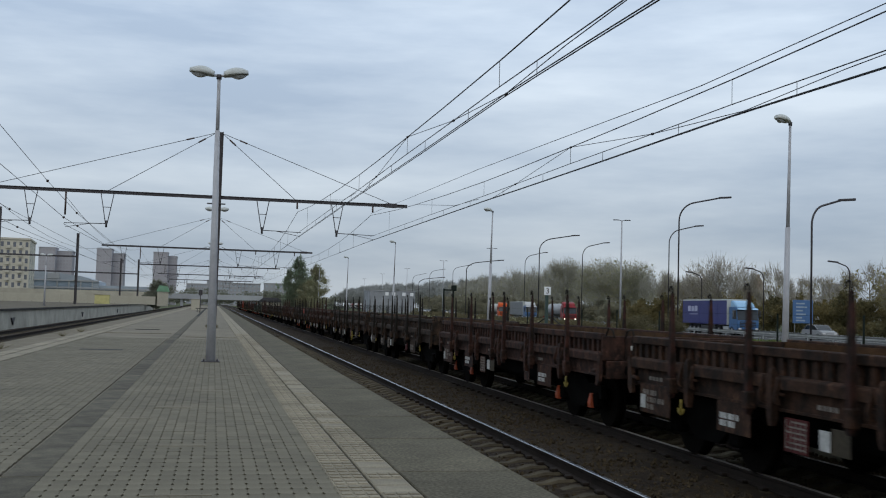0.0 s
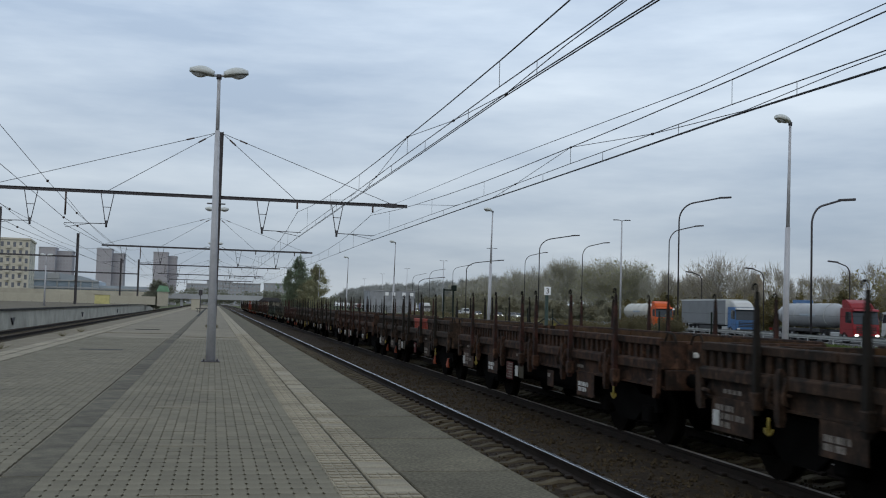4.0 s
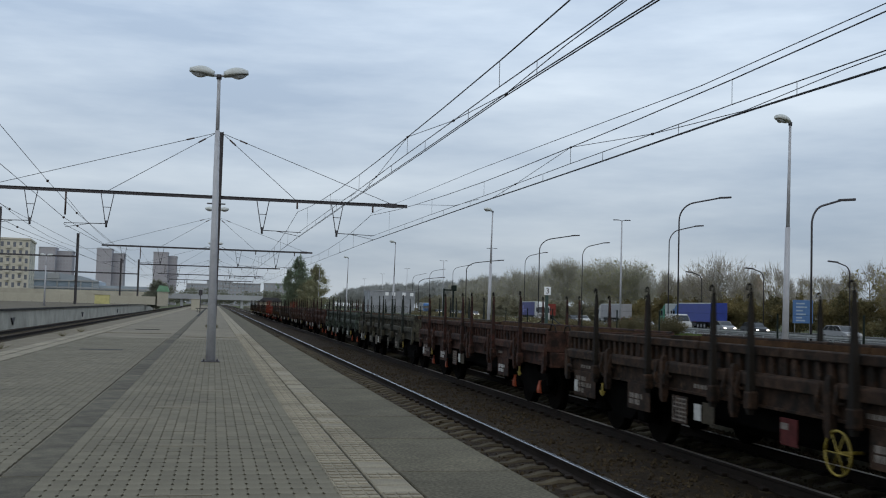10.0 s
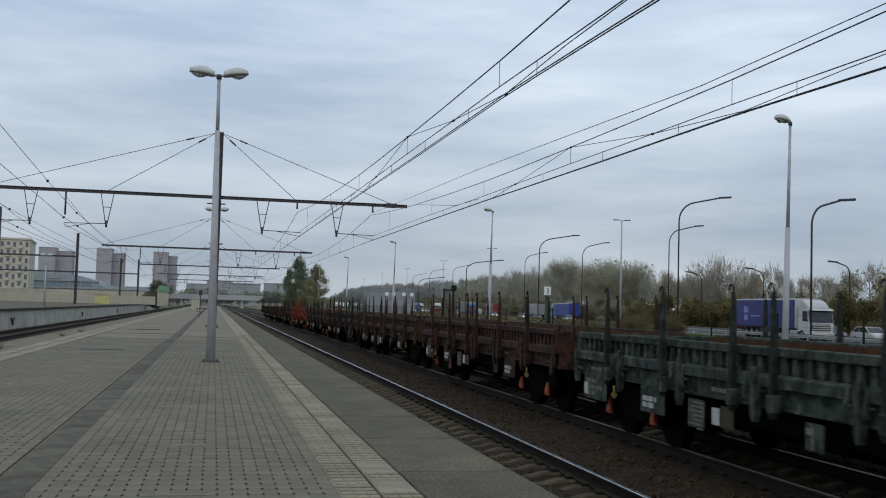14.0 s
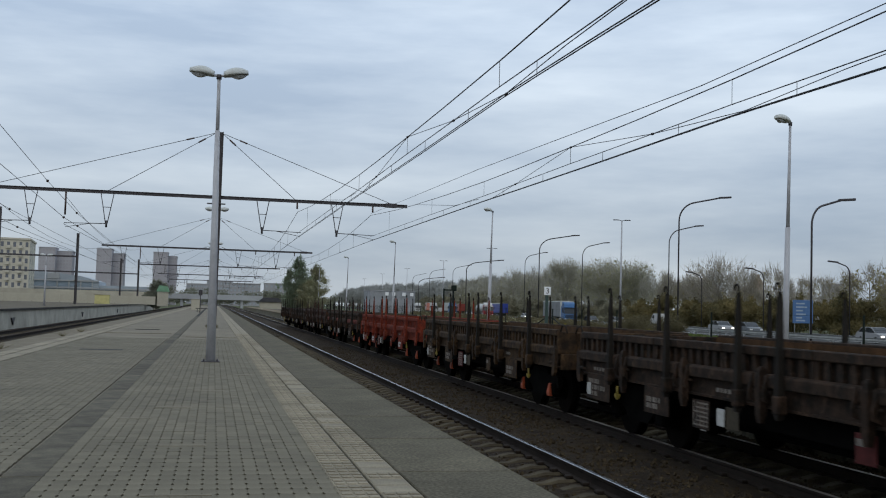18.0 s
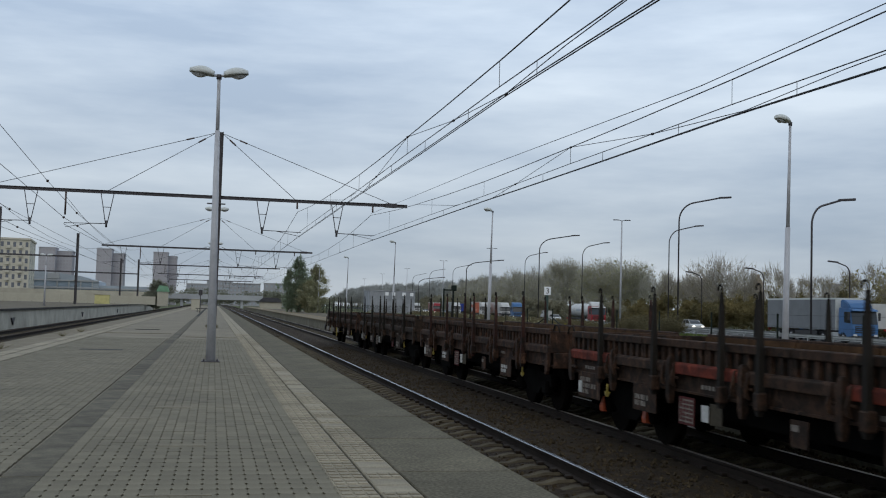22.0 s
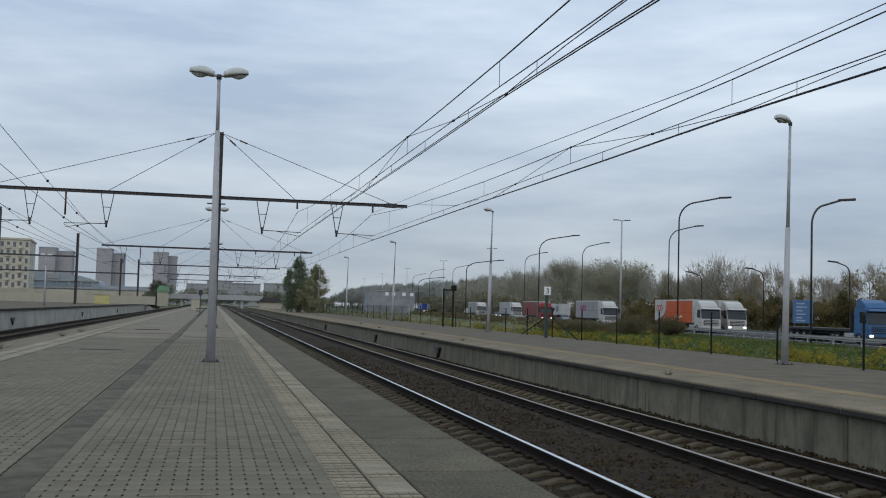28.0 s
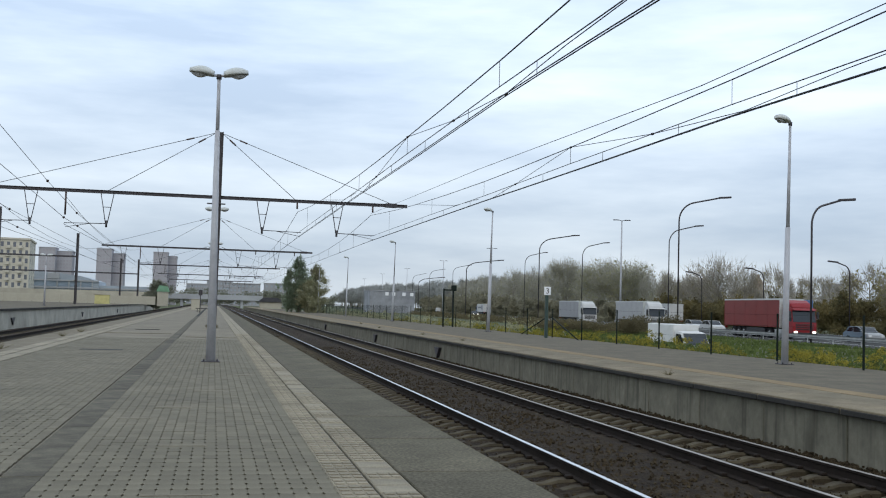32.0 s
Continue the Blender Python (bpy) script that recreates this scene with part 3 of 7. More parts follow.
def platform_lamp(x, y, z, h, heads, label, lean=0.0):
    """A stepped grey column with one or two lanterns; heads gives their turns in degrees."""
    t = thing("platform_lamp", label, "street lamp", "platform lamps", (x, y, z))
    bm = bmesh.new()
    bevelled(bm, -0.19, 0.19, -0.19, 0.19, -0.02, 0.02, 0.006)
    part("base_plate", bm, M_STEEL, t)
    bm = bmesh.new()
    k = 0.8 if len(heads) > 1 else 0.56
    rod(bm, (0, 0, 0.02), (0, 0, h * k), 0.1, 0.052 if len(heads) > 1 else 0.07, 14)
    rod(bm, (0, 0, h * k), (0, 0, h - 0.06), 0.042 if len(heads) > 1 else 0.054, 0.036, 12)
    part("column", bm, M_GREYPOST, t)
    for sx in (-0.14, 0.14):
        for sy in (-0.14, 0.14):
            bm = bmesh.new()
            rod(bm, (sx, sy, 0.02), (sx, sy, 0.055), 0.018, 0.018, 6)
            part("anchor_bolt", bm, M_STEEL, t)
    bm = bmesh.new()
    rod(bm, (0, 0, h - 0.12), (0, 0, h - 0.02), 0.055, 0.055, 10)
    part("collar", bm, M_STEEL, t)
    for a in heads:
        m = pose(0, 0, h - 0.05, 0, -6, a)
        bm = bmesh.new()
        rod(bm, m @ Vector((0, 0, 0)), m @ Vector((0.2, 0, 0)), 0.03, 0.028, 8)
        arm = part("arm", bm, M_GREYPOST, t)
        bm, bl = bmesh.new(), bmesh.new()
        lamp_head(bm, bl)
        bmesh.ops.transform(bm, matrix=m @ pose(0.1, 0, 0), verts=bm.verts)
        bmesh.ops.transform(bl, matrix=m @ pose(0.1, 0, 0), verts=bl.verts)
        hd = part("lantern", bm, M_LAMPHEAD, t, "pale grey lantern")
        part("lens", bl, M_LENS, hd)
    t.rotation_euler = (0, radians(lean), 0)
    return t


def platform_lamps():
    for k, y in enumerate((22.6, 56.5, 90, 124, 158)):
        platform_lamp(-0.01 if k == 0 else 0.06, y, 0, 6.12, (178, -2), "grey column with two pale lanterns on the island platform", -0.55)
    for k, y in enumerate((26.97, 60.0, 94.0, 128.2, 163.8, 198)):
        platform_lamp(15.87 if k == 0 else 15.93, y, -0.055, 6.95 if k == 0 else 7.2, (200,), "grey column with one lantern at the back of the opposite platform", 0.9)


# ---------------------------------------------------------------- overhead line
def cantilever_mast(y, first):
    t = thing("catenary_mast", "dark steel mast carrying a long crossbeam over four tracks", "catenary mast", "catenary masts", (0.1, y, 0))
    bm = bmesh.new()
    for s in (-0.19, 0.07):
        box(bm, s - 0.012, s + 0.012, -0.11, 0.11, 0, 9.72)
    box(bm, -0.178, 0.058, -0.006, 0.006, 0, 9.72)
    part("post", bm, M_STEEL, t)
    bm = bmesh.new()
    bevelled(bm, -0.43, 0.17, -0.3, 0.3, 0, 0.12, 0.02)
    part("footing", bm, M_WALL, t)
    bm = bmesh.new()
    box(bm, -10.9, 9.5, -0.05, 0.05, 6.36, 6.385)
    box(bm, -10.9, 9.5, -0.05, 0.05, 6.5, 6.525)
    box(bm, -10.9, 9.5, -0.008, 0.008, 6.385, 6.5)
    part("crossbeam", bm, M_STEEL, t)
    bm = bmesh.new()
    bevelled(bm, 8.35, 8.95, -0.09, 0.09, 6.34, 6.56, 0.02)
    part("tension_box", bm, M_STEEL, t)
    bm = bmesh.new()
    bevelled(bm, -0.6, 0.3, -0.15, 0.15, 6.1, 6.14, 0.01)
    part("bracket_plate", bm, M_STEEL, t)
    for x in (-10.8, -5.33, 3.75, 8.75):
        bm = bmesh.new()
        rod(bm, (0.02 if x > 0 else -0.28, 0, 9.66), (x, 0, 6.5), 0.014, 0.014, 6)
        s = part("stay", bm, M_WIRE, t)
        bm = bmesh.new()
        a, b = Vector((0.02 if x > 0 else -0.28, 0, 9.66)), Vector((x, 0, 6.5))
        p = a.lerp(b, 0.1)
        rod(bm, p, p + (b - a).normalized() * 0.4, 0.04, 0.04, 8)
        part("insulator", bm, M_GLASSINS, s)
    for x, side in ((2.14, 1), (5.88, 1), (-5.33, -1), (-8.84, -1)):
        bm = bmesh.new()
        rod(bm, (x - 0.3, 0, 6.36), (x - 0.04, 0, 4.9), 0.022, 0.022, 6)
        rod(bm, (x + 0.3, 0, 6.36), (x + 0.04, 0, 4.9), 0.022, 0.022, 6)
        rod(bm, (x - 0.18, 0, 5.7), (x + 0.18, 0, 5.7), 0.016, 0.016, 6)
        rod(bm, (x, 0, 5.05), (x, 0, 4.72), 0.05, 0.05, 8)
        d = part("dropper_frame", bm, M_STEEL, t)
        bm = bmesh.new()
        rod(bm, (x, 0, 4.9), (x + side * 1.95, 0, 4.86), 0.02, 0.016, 6)
        rod(bm, (x + side * 0.6, 0, 4.9), (x + side * 1.9, 0, 4.66), 0.014, 0.012, 6)
        part("steady_arm", bm, M_STEEL, d)
    for x in (3.85, 7.7, -7.25):
        bm = bmesh.new()
        rod(bm, (x, 0, 6.37), (x, 0, 6.05 if x > 0 else 5.25), 0.045, 0.045, 8)
        part("insulator", bm, M_GLASSINS, t)
    return t


def wire(parent, name, pts, r):
    bm = bmesh.new()
    tube(bm, pts, r, 5)
    return part(name, bm, M_WIRE, parent)


def overhead_lines():
    for cx, c0, c1 in ((3.98, 4.14, 0.0136), (7.71, 4.1, 0.0125)):
        t = thing("overhead_line", "dark double contact wire hung from a sagging messenger wire", "overhead line", "overhead lines")

        def contact(y):
            return float(np.interp(y, (-15, 9, 11, 14.3, 20.2, 24.2, 29.6, 49.5, 53), (3.5, 4.23, 4.275, 4.345, 4.375, 4.405, 4.455, 4.56, 4.58)))

        def mess(y):
            return float(np.interp(y, (-15, 4, 10.9, 14.7, 18.4, 22.2, 26, 29.7, 35, 40.5, 45, 49.7, 53), (5.6, 5.05, 4.95, 4.92, 4.925, 4.95, 4.985, 5.035, 5.16, 5.33, 5.5, 5.73, 5.9)))

        def aux(y):
            return float(np.interp(y, (-15, 8, 11.5, 14.7, 18, 22.1, 29.5, 37.5, 53), (4.0, 4.44, 4.485, 4.53, 4.545, 4.58, 4.61, 4.69, 4.8)))
        ys = (-15, 0, 4, 8, 10.9, 12.8, 14.7, 16.5, 18.4, 20.3, 22.2, 24.2, 26, 27.8, 29.7, 32, 35, 37.5, 40.5, 45, 49.7, 53)
        wire(t, "messenger_wire", [(cx, y, mess(y)) for y in ys], 0.011)
        wire(t, "auxiliary_wire", [(cx, y, aux(y)) for y in ys], 0.009)
        for d in (-0.022, 0.022):
            wire(t, "contact_wire", [(cx + d, y, contact(y)) for y in ys], 0.009)
        for y in (7.2, 14.7, 22.2, 29.9, 37.5, 47.1):
            wire(t, "dropper", [(cx, y, mess(y)), (cx, y, aux(y))], 0.005)
        for y in (9.2, 12.85, 16.6, 20.2, 24.2, 27.8, 31.6, 35.5, 39.3, 43, 47):
            wire(t, "dropper", [(cx, y, aux(y)), (cx, y, contact(y))], 0.005)
        wire(t, "stitch_wire", [(cx, 8.5, aux(8.5)), (cx, 11.7, 4.43), (cx, 14.3, 4.36), (cx, 17.7, aux(17.7)), (cx, 22.2, mess(22.2)), (cx, 26.6, aux(26.6)), (cx, 29, contact(29))], 0.007)
        wire(t, "stitch_wire", [(cx, 40.7, mess(40.7)), (cx, 33.7, 4.67), (cx, 30.5, 4.58)], 0.007)
        if cx > 5:
            wire(t, "upper_wire", [(cx, 53, 6.0), (cx, 43.4, 5.77), (cx, 30.6, 5.5), (cx, 22.5, 5.25), (cx, 15.8, 5.04), (cx, 10.9, 5.05), (cx, -15, 5.3)], 0.008)
        for y, f in ((14.3, contact), (26.6, aux), (22.2, mess), (17.7, aux)):
            bm = bmesh.new()
            bevelled(bm, cx - 0.022, cx + 0.022, y - 0.04, y + 0.04, f(y) - 0.02, f(y) + 0.02, 0.008)
            part("clamp", bm, M_STEEL, t)
        for k in range(5):
            a = 53 + 53 * k
            ys = [a + i * 53 / 8 for i in range(9)]
            wire(t, "messenger_wire", [(cx, y, 5.1 + 0.8 * ((y - a - 26.5) / 26.5) ** 2) for y in ys], 0.012)
            wire(t, "contact_wire", [(cx, a, 4.58), (cx, a + 53, 4.58)], 0.012)
            for i in range(1, 8):
                y = ys[i]
                wire(t, "dropper", [(cx, y, 5.1 + 0.8 * ((y - a - 26.5) / 26.5) ** 2), (cx, y, 4.58)], 0.006)
    for cx in (-7.2, -10.8):
        t = thing("overhead_line", "dark contact and messenger wires over the neighbouring tracks", "overhead line", "overhead lines")
        for k in range(0, 5):
            a = 53 + 53 * k
            ys = [a + i * 53 / 8 for i in range(9)]
            wire(t, "messenger_wire", [(cx, y, 5.2 + 1.0 * ((y - a - 26.5) / 26.5) ** 2) for y in ys], 0.011)
            wire(t, "contact_wire", [(cx, a, 4.8), (cx, a + 53, 4.8)], 0.011)
    t = thing("feeder_line", "thin dark feeder wires slanting down to the masts", "feeder line")
    for pts in ([(-7.2, 25, 7.85), (-7.2, 37.1, 6.97), (-7.2, 47.6, 6.27), (-7.2, 57.7, 5.72), (-7.2, 101, 4.7)], [(-7.2, 25, 6.3), (-7.2, 37.4, 5.7), (-7.2, 53, 5.11), (-7.2, 58.2, 5.07), (-7.2, 101, 4.42)],
                [(-10.8, 55, 5.98), (-10.8, 59.2, 5.89), (-10.8, 106, 5.3)], [(-10.8, 55, 5.25), (-10.8, 61.7, 5.1), (-10.8, 106, 4.7)]):
        wire(t, "feeder_wire", pts, 0.012)
    for p in ((-7.2, 47.6, 6.27), (-7.2, 57.7, 5.72), (-7.2, 53.0, 5.12), (-7.2, 58.2, 5.07), (-10.8, 59.2, 5.89), (-10.8, 61.7, 5.1)):
        bm = bmesh.new()
        bmesh.ops.create_icosphere(bm, subdivisions=1, radius=0.07, matrix=Matrix.Translation(p))
        part("insulator", bm, M_GLASSINS, t)


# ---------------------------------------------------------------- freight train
# shade below the wagons is put into M_UNDER and M_WHEEL as near-black
M_UNDER = mat("shade-black wagon gear", (0.004, 0.0037, 0.0034), 0.9, var=0.4, scale=3)
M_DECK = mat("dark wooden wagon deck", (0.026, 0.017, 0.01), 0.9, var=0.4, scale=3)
M_WHEEL = mat("wheel darkened as in shade", (0.005, 0.004, 0.0033), 0.9, 0.0, var=0.4, scale=4)
M_PLATE = mat("grey label plate", (0.055, 0.046, 0.032), 0.85, var=0.3, scale=6)
M_REDPLATE = mat("red plate paint", (0.07, 0.016, 0.015), 0.85, var=0.3, scale=8)
M_STENCIL = mat("faded stencil paint", (0.17, 0.15, 0.13), 0.85, var=0.4, scale=9)
M_INNER = mat("rusty inside of the drop sides", (0.06, 0.03, 0.0125), 0.9, var=0.5, scale=2.4)
M_MARKW = mat("white stencil paint", (0.42, 0.42, 0.4), 0.8, var=0.25, scale=9)
M_HANDLE = mat("yellow handle paint", (0.24, 0.18, 0.025), 0.6, var=0.3, scale=8)
M_ORANGE = mat("orange axle box cover", (0.3, 0.05, 0.012), 0.6, var=0.3, scale=8)
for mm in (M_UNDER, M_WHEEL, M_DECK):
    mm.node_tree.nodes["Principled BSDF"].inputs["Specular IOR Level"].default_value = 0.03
LW = 13.86


def paint(name, col, dirt, chalk=None):
    """Old wagon paint: sooty patches, chalky worn streaks and fine rust, different on every panel."""
    m = bpy.data.materials.new(name)
    m.use_nodes = True
    n, l = m.node_tree.nodes, m.node_tree.links
    b = n["Principled BSDF"]
    b.inputs["Roughness"].default_value = 0.82
    b.inputs["Specular IOR Level"].default_value = 0.2
    chalk = chalk or tuple(min(1, c * 2.4 + 0.008) for c in col)
    tc, info, add = n.new("ShaderNodeTexCoord"), n.new("ShaderNodeObjectInfo"), n.new("ShaderNodeVectorMath")
    shift = n.new("ShaderNodeMath")
    shift.operation = "MULTIPLY"
    shift.inputs[1].default_value = 37.0
    l.new(info.outputs["Random"], shift.inputs[0])
    l.new(tc.outputs["Object"], add.inputs[0])
    l.new(shift.outputs[0], add.inputs[1])

    def tex(scale, stretch, detail=8):
        mp, t = n.new("ShaderNodeMapping"), n.new("ShaderNodeTexNoise")
        mp.inputs["Scale"].default_value = stretch
        t.inputs["Scale"].default_value, t.inputs["Detail"].default_value, t.inputs["Roughness"].default_value = scale, detail, 0.66
        l.new(add.outputs[0], mp.inputs["Vector"])
        l.new(mp.outputs[0], t.inputs["Vector"])
        return t.outputs[0]

    def ramp(src, a, b2, c0, c1):
        r = n.new("ShaderNodeValToRGB")
        r.color_ramp.elements[0].position, r.color_ramp.elements[1].position = a, b2
        r.color_ramp.elements[0].color, r.color_ramp.elements[1].color = c0, c1
        l.new(src, r.inputs[0])
        return r.outputs[0]

    def mix(mode, fac, a, b2):
        x = n.new("ShaderNodeMix")
        x.data_type, x.blend_type = "RGBA", mode
        for k, v in ((0, fac), (6, a), (7, b2)):
            if isinstance(v, (int, float)):
                x.inputs[k].default_value = v
            elif isinstance(v, tuple):
                x.inputs[k].default_value = v
            else:
                l.new(v, x.inputs[k])
        return x.outputs[2]
    base = ramp(tex(4.2, (1, 1, 1)), 0.4, 0.62, (*dirt, 1), (*col, 1))
    worn = ramp(tex(7.0, (1, 1, 0.5)), 0.56, 0.72, (0, 0, 0, 1), (0.8, 0.8, 0.8, 1))
    base = mix("MIX", worn, base, (*chalk, 1))
    rust = ramp(tex(11.0, (1, 1, 0.4)), 0.54, 0.66, (0, 0, 0, 1), (0.8, 0.8, 0.8, 1))
    base = mix("MIX", rust, base, (dirt[0] * 0.8, dirt[1] * 0.6, dirt[2] * 0.5, 1))
    fine = tex(24, (1, 1, 1))
    grain = ramp(fine, 0.3, 0.7, (0.72, 0.72, 0.72, 1), (1.2, 1.2, 1.2, 1))
    base = mix("MULTIPLY", 1.0, base, grain)
    l.new(base, b.inputs["Base Color"])
    bp = n.new("ShaderNodeBump")
    bp.inputs["Strength"].default_value, bp.inputs["Distance"].default_value = 0.5, 0.008
    l.new(fine, bp.inputs["Height"])
    l.new(bp.outputs[0], b.inputs["Normal"])
    return m


PAINTS = {
    "tail": (paint("old rust brown wagon paint", (0.055, 0.027, 0.016), (0.014, 0.009, 0.0065)), "old rust-brown"),
    "plain": (paint("faded brown wagon paint", (0.05, 0.028, 0.017), (0.013, 0.0095, 0.007)), "faded brown"),
    "rust": (paint("rust brown wagon paint", (0.058, 0.028, 0.016), (0.014, 0.009, 0.0065)), "rust-brown"),
    "dark": (paint("dark brown wagon paint", (0.045, 0.026, 0.016), (0.012, 0.009, 0.0065)), "dark brown"),
    "patched": (paint("dusty brown wagon paint", (0.045, 0.026, 0.016), (0.012, 0.009, 0.0065)), "dark brown"),
    "red": (paint("red brown wagon paint", (0.06, 0.027, 0.018), (0.015, 0.009, 0.007)), "reddish brown"),
    "grey": (paint("weathered grey wagon paint", (0.07, 0.066, 0.047), (0.02, 0.018, 0.013)), "weathered grey"),
    "teal": (paint("faded green wagon paint", (0.062, 0.082, 0.066), (0.016, 0.019, 0.014), (0.2, 0.21, 0.165)), "faded grey-green"),
    "mended": (paint("patched brown wagon paint", (0.052, 0.027, 0.016), (0.013, 0.009, 0.0065)), "brown and red patched"),
    "scarlet": (paint("fresh red wagon paint", (0.2, 0.03, 0.012), (0.085, 0.014, 0.007), (0.26, 0.075, 0.045)), "dull bright red"),
    "ochre": (paint("ochre brown wagon paint", (0.06, 0.034, 0.015), (0.016, 0.01, 0.006)), "ochre-brown"),
}
STANCHIONS = (-4.7, -2.55, -0.48, 0.48, 2.55, 4.7)
HINGES = (-4.24, -2.07, 0.0, 2.07, 4.24)
BORDERS = (-6.26, -3.15, -1.04, 1.04, 3.15, 6.26)


def loft(bm, levels):
    """A closed bar through rectangles (z, x0, x1, y0, y1) from below to above."""
    rows = [[bm.verts.new(q) for q in ((x0, y0, z), (x1, y0, z), (x1, y1, z), (x0, y1, z))] for z, x0, x1, y0, y1 in levels]
    for a, b in zip(rows, rows[1:]):
        for k in range(4):
            bm.faces.new((a[k], a[(k + 1) % 4], b[(k + 1) % 4], b[k]))
    bm.faces.new(rows[0][::-1])
    bm.faces.new(rows[-1])


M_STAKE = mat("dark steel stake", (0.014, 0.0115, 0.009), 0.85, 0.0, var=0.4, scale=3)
# dark colour that stands for the shade between the side ribs
M_RIBSHADE = mat("shade colour in the recesses", (0.012, 0.009, 0.007), 0.9, var=0.4, scale=4)
M_FRESHRED = mat("fresh red panel paint", (0.26, 0.03, 0.012), 0.7, var=0.25, scale=3)
M_DULLRED = paint("dull red rail paint", (0.15, 0.027, 0.014), (0.06, 0.014, 0.009))
M_STAKERED = paint("old red stake paint", (0.05, 0.02, 0.015), (0.013, 0.009, 0.007), (0.09, 0.035, 0.026))
M_STAKEGREEN = paint("old green stake paint", (0.026, 0.032, 0.027), (0.012, 0.013, 0.011))
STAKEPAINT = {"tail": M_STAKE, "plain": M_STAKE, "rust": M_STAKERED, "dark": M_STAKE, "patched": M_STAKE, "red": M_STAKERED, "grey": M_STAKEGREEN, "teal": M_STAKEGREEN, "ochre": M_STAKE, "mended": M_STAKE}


def wagon(tone, braked=False):
    """A stake wagon on two bogies, its middle over the origin, z = 0 on the rails."""
    m, word = PAINTS[tone]
    t = thing("stake_wagon", "empty stake wagon in " + word + " paint with hooked stakes", "freight wagon", "freight train")
    half, hw = 6.3, 1.34
    # deck
    bm = bmesh.new()
    bevelled(bm, -hw + 0.07, hw - 0.07, -half + 0.05, half - 0.05, 1.19, 1.24, 0.008)
    part("deck", bm, M_DECK, t)
    # main frame
    for s in (-1, 1):
        bm = bmesh.new()
        x = s * (hw - 0.06)
        bevelled(bm, min(x, x - s * 0.09), max(x, x - s * 0.09), -half, half, 0.93, 1.185, 0.012)
        bevelled(bm, min(x + s * 0.03, x), max(x + s * 0.03, x), -half, half, 0.93, 0.965, 0.006)
        sole = part("sole_bar", bm, m, t)
        bm = bmesh.new()
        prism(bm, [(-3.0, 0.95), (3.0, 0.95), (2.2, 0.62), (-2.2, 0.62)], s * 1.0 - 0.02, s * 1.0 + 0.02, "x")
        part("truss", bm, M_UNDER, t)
        # drop sides: a top rail over a row of ribs, and a lower rail between the hinge posts
        xo, xi = s * (hw - 0.02), s * (hw - 0.075)
        lo, hi = min(xo, xi), max(xo, xi)
        for q, (a, b) in enumerate(zip(BORDERS, BORDERS[1:])):
            bm = bmesh.new()
            bevelled(bm, min(xi, xo + s * 0.028), max(xi, xo + s * 0.028), a + 0.01, b - 0.01, 1.545, 1.66, 0.014)
            n = max(3, round((b - a) / 0.245))
            for k in range(1, n):
                y = a + (b - a) * k / n
                prism(bm, [(y - 0.062, 1.3), (y + 0.062, 1.3), (y + 0.04, 1.56), (y - 0.04, 1.56)], lo, hi, "x")
            box(bm, lo, hi, a + 0.01, a + 0.075, 1.3, 1.56)
            box(bm, lo, hi, b - 0.075, b - 0.01, 1.3, 1.56)
            bevelled(bm, lo, hi, a + 0.01, b - 0.01, 1.19, 1.31, 0.01)
            flap = part("drop_side", bm, M_FRESHRED if tone == "patched" and s < 0 and q == 1 else m, t, "freshly painted red panel" if tone == "patched" and s < 0 and q == 1 else "")
            bm = bmesh.new()
            box(bm, min(xi - s * 0.03, xi - s * 0.01), max(xi - s * 0.03, xi - s * 0.01), a + 0.02, b - 0.02, 1.25, 1.62)
            part("inner_panel", bm, M_INNER, flap, "rust-brown inner panel")
            # thin dark sheet behind the ribs, painting the shade of the gaps
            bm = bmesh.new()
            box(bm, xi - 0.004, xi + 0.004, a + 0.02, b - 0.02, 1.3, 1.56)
            part("recess_panel", bm, M_RIBSHADE, flap, "recessed panel coloured as shade")
        ends = (-6.26,) + HINGES + (6.26,)
        for a, b in zip(ends, ends[1:]):
            bm = bmesh.new()
            a2, b2 = a + (0.09 if a in HINGES else 0), b - (0.09 if b in HINGES else 0)
            prism(bm, [(s * (hw - 0.03), 1.175), (s * (hw + 0.045), 1.185), (s * (hw + 0.05), 1.315), (s * (hw - 0.0), 1.345), (s * (hw - 0.03), 1.345)], a2, b2, "y")
            bmesh.ops.bevel(bm, geom=bm.edges[:], offset=0.008, segments=1, affect="EDGES")
            part("lower_rail", bm, M_DULLRED if tone == "mended" and s < 0 and a in (-6.26, -4.24, 0.0, 4.24) else m, t)
        # hinge posts, each with a pair of flared catches
        for y in HINGES:
            bm = bmesh.new()
            x = s * (hw + 0.03)
            loft(bm, [(0.76, x - 0.03, x + 0.03, y - 0.035, y + 0.035), (0.86, x - 0.045, x + 0.045, y - 0.055, y + 0.055), (1.3, x - 0.05, x + 0.05, y - 0.055, y + 0.055), (1.38, x - 0.04, x + 0.04, y - 0.045, y + 0.045), (1.42, x - 0.02, x + 0.02, y - 0.03, y + 0.03)])
            rod(bm, (x, y - 0.24, 1.13), (x, y + 0.24, 1.13), 0.02, 0.02, 6)
            for d in (-0.17, 0.17):
                prism(bm, [(s * (hw + 0.025), 1.33), (s * (hw + 0.055), 1.34), (s * (hw + 0.115), 1.12), (s * (hw + 0.1), 1.03), (s * (hw + 0.02), 1.0), (s * (hw + 0.065), 1.1)], y + d - 0.016, y + d + 0.016, "y")
            part("hinge", bm, m, t)
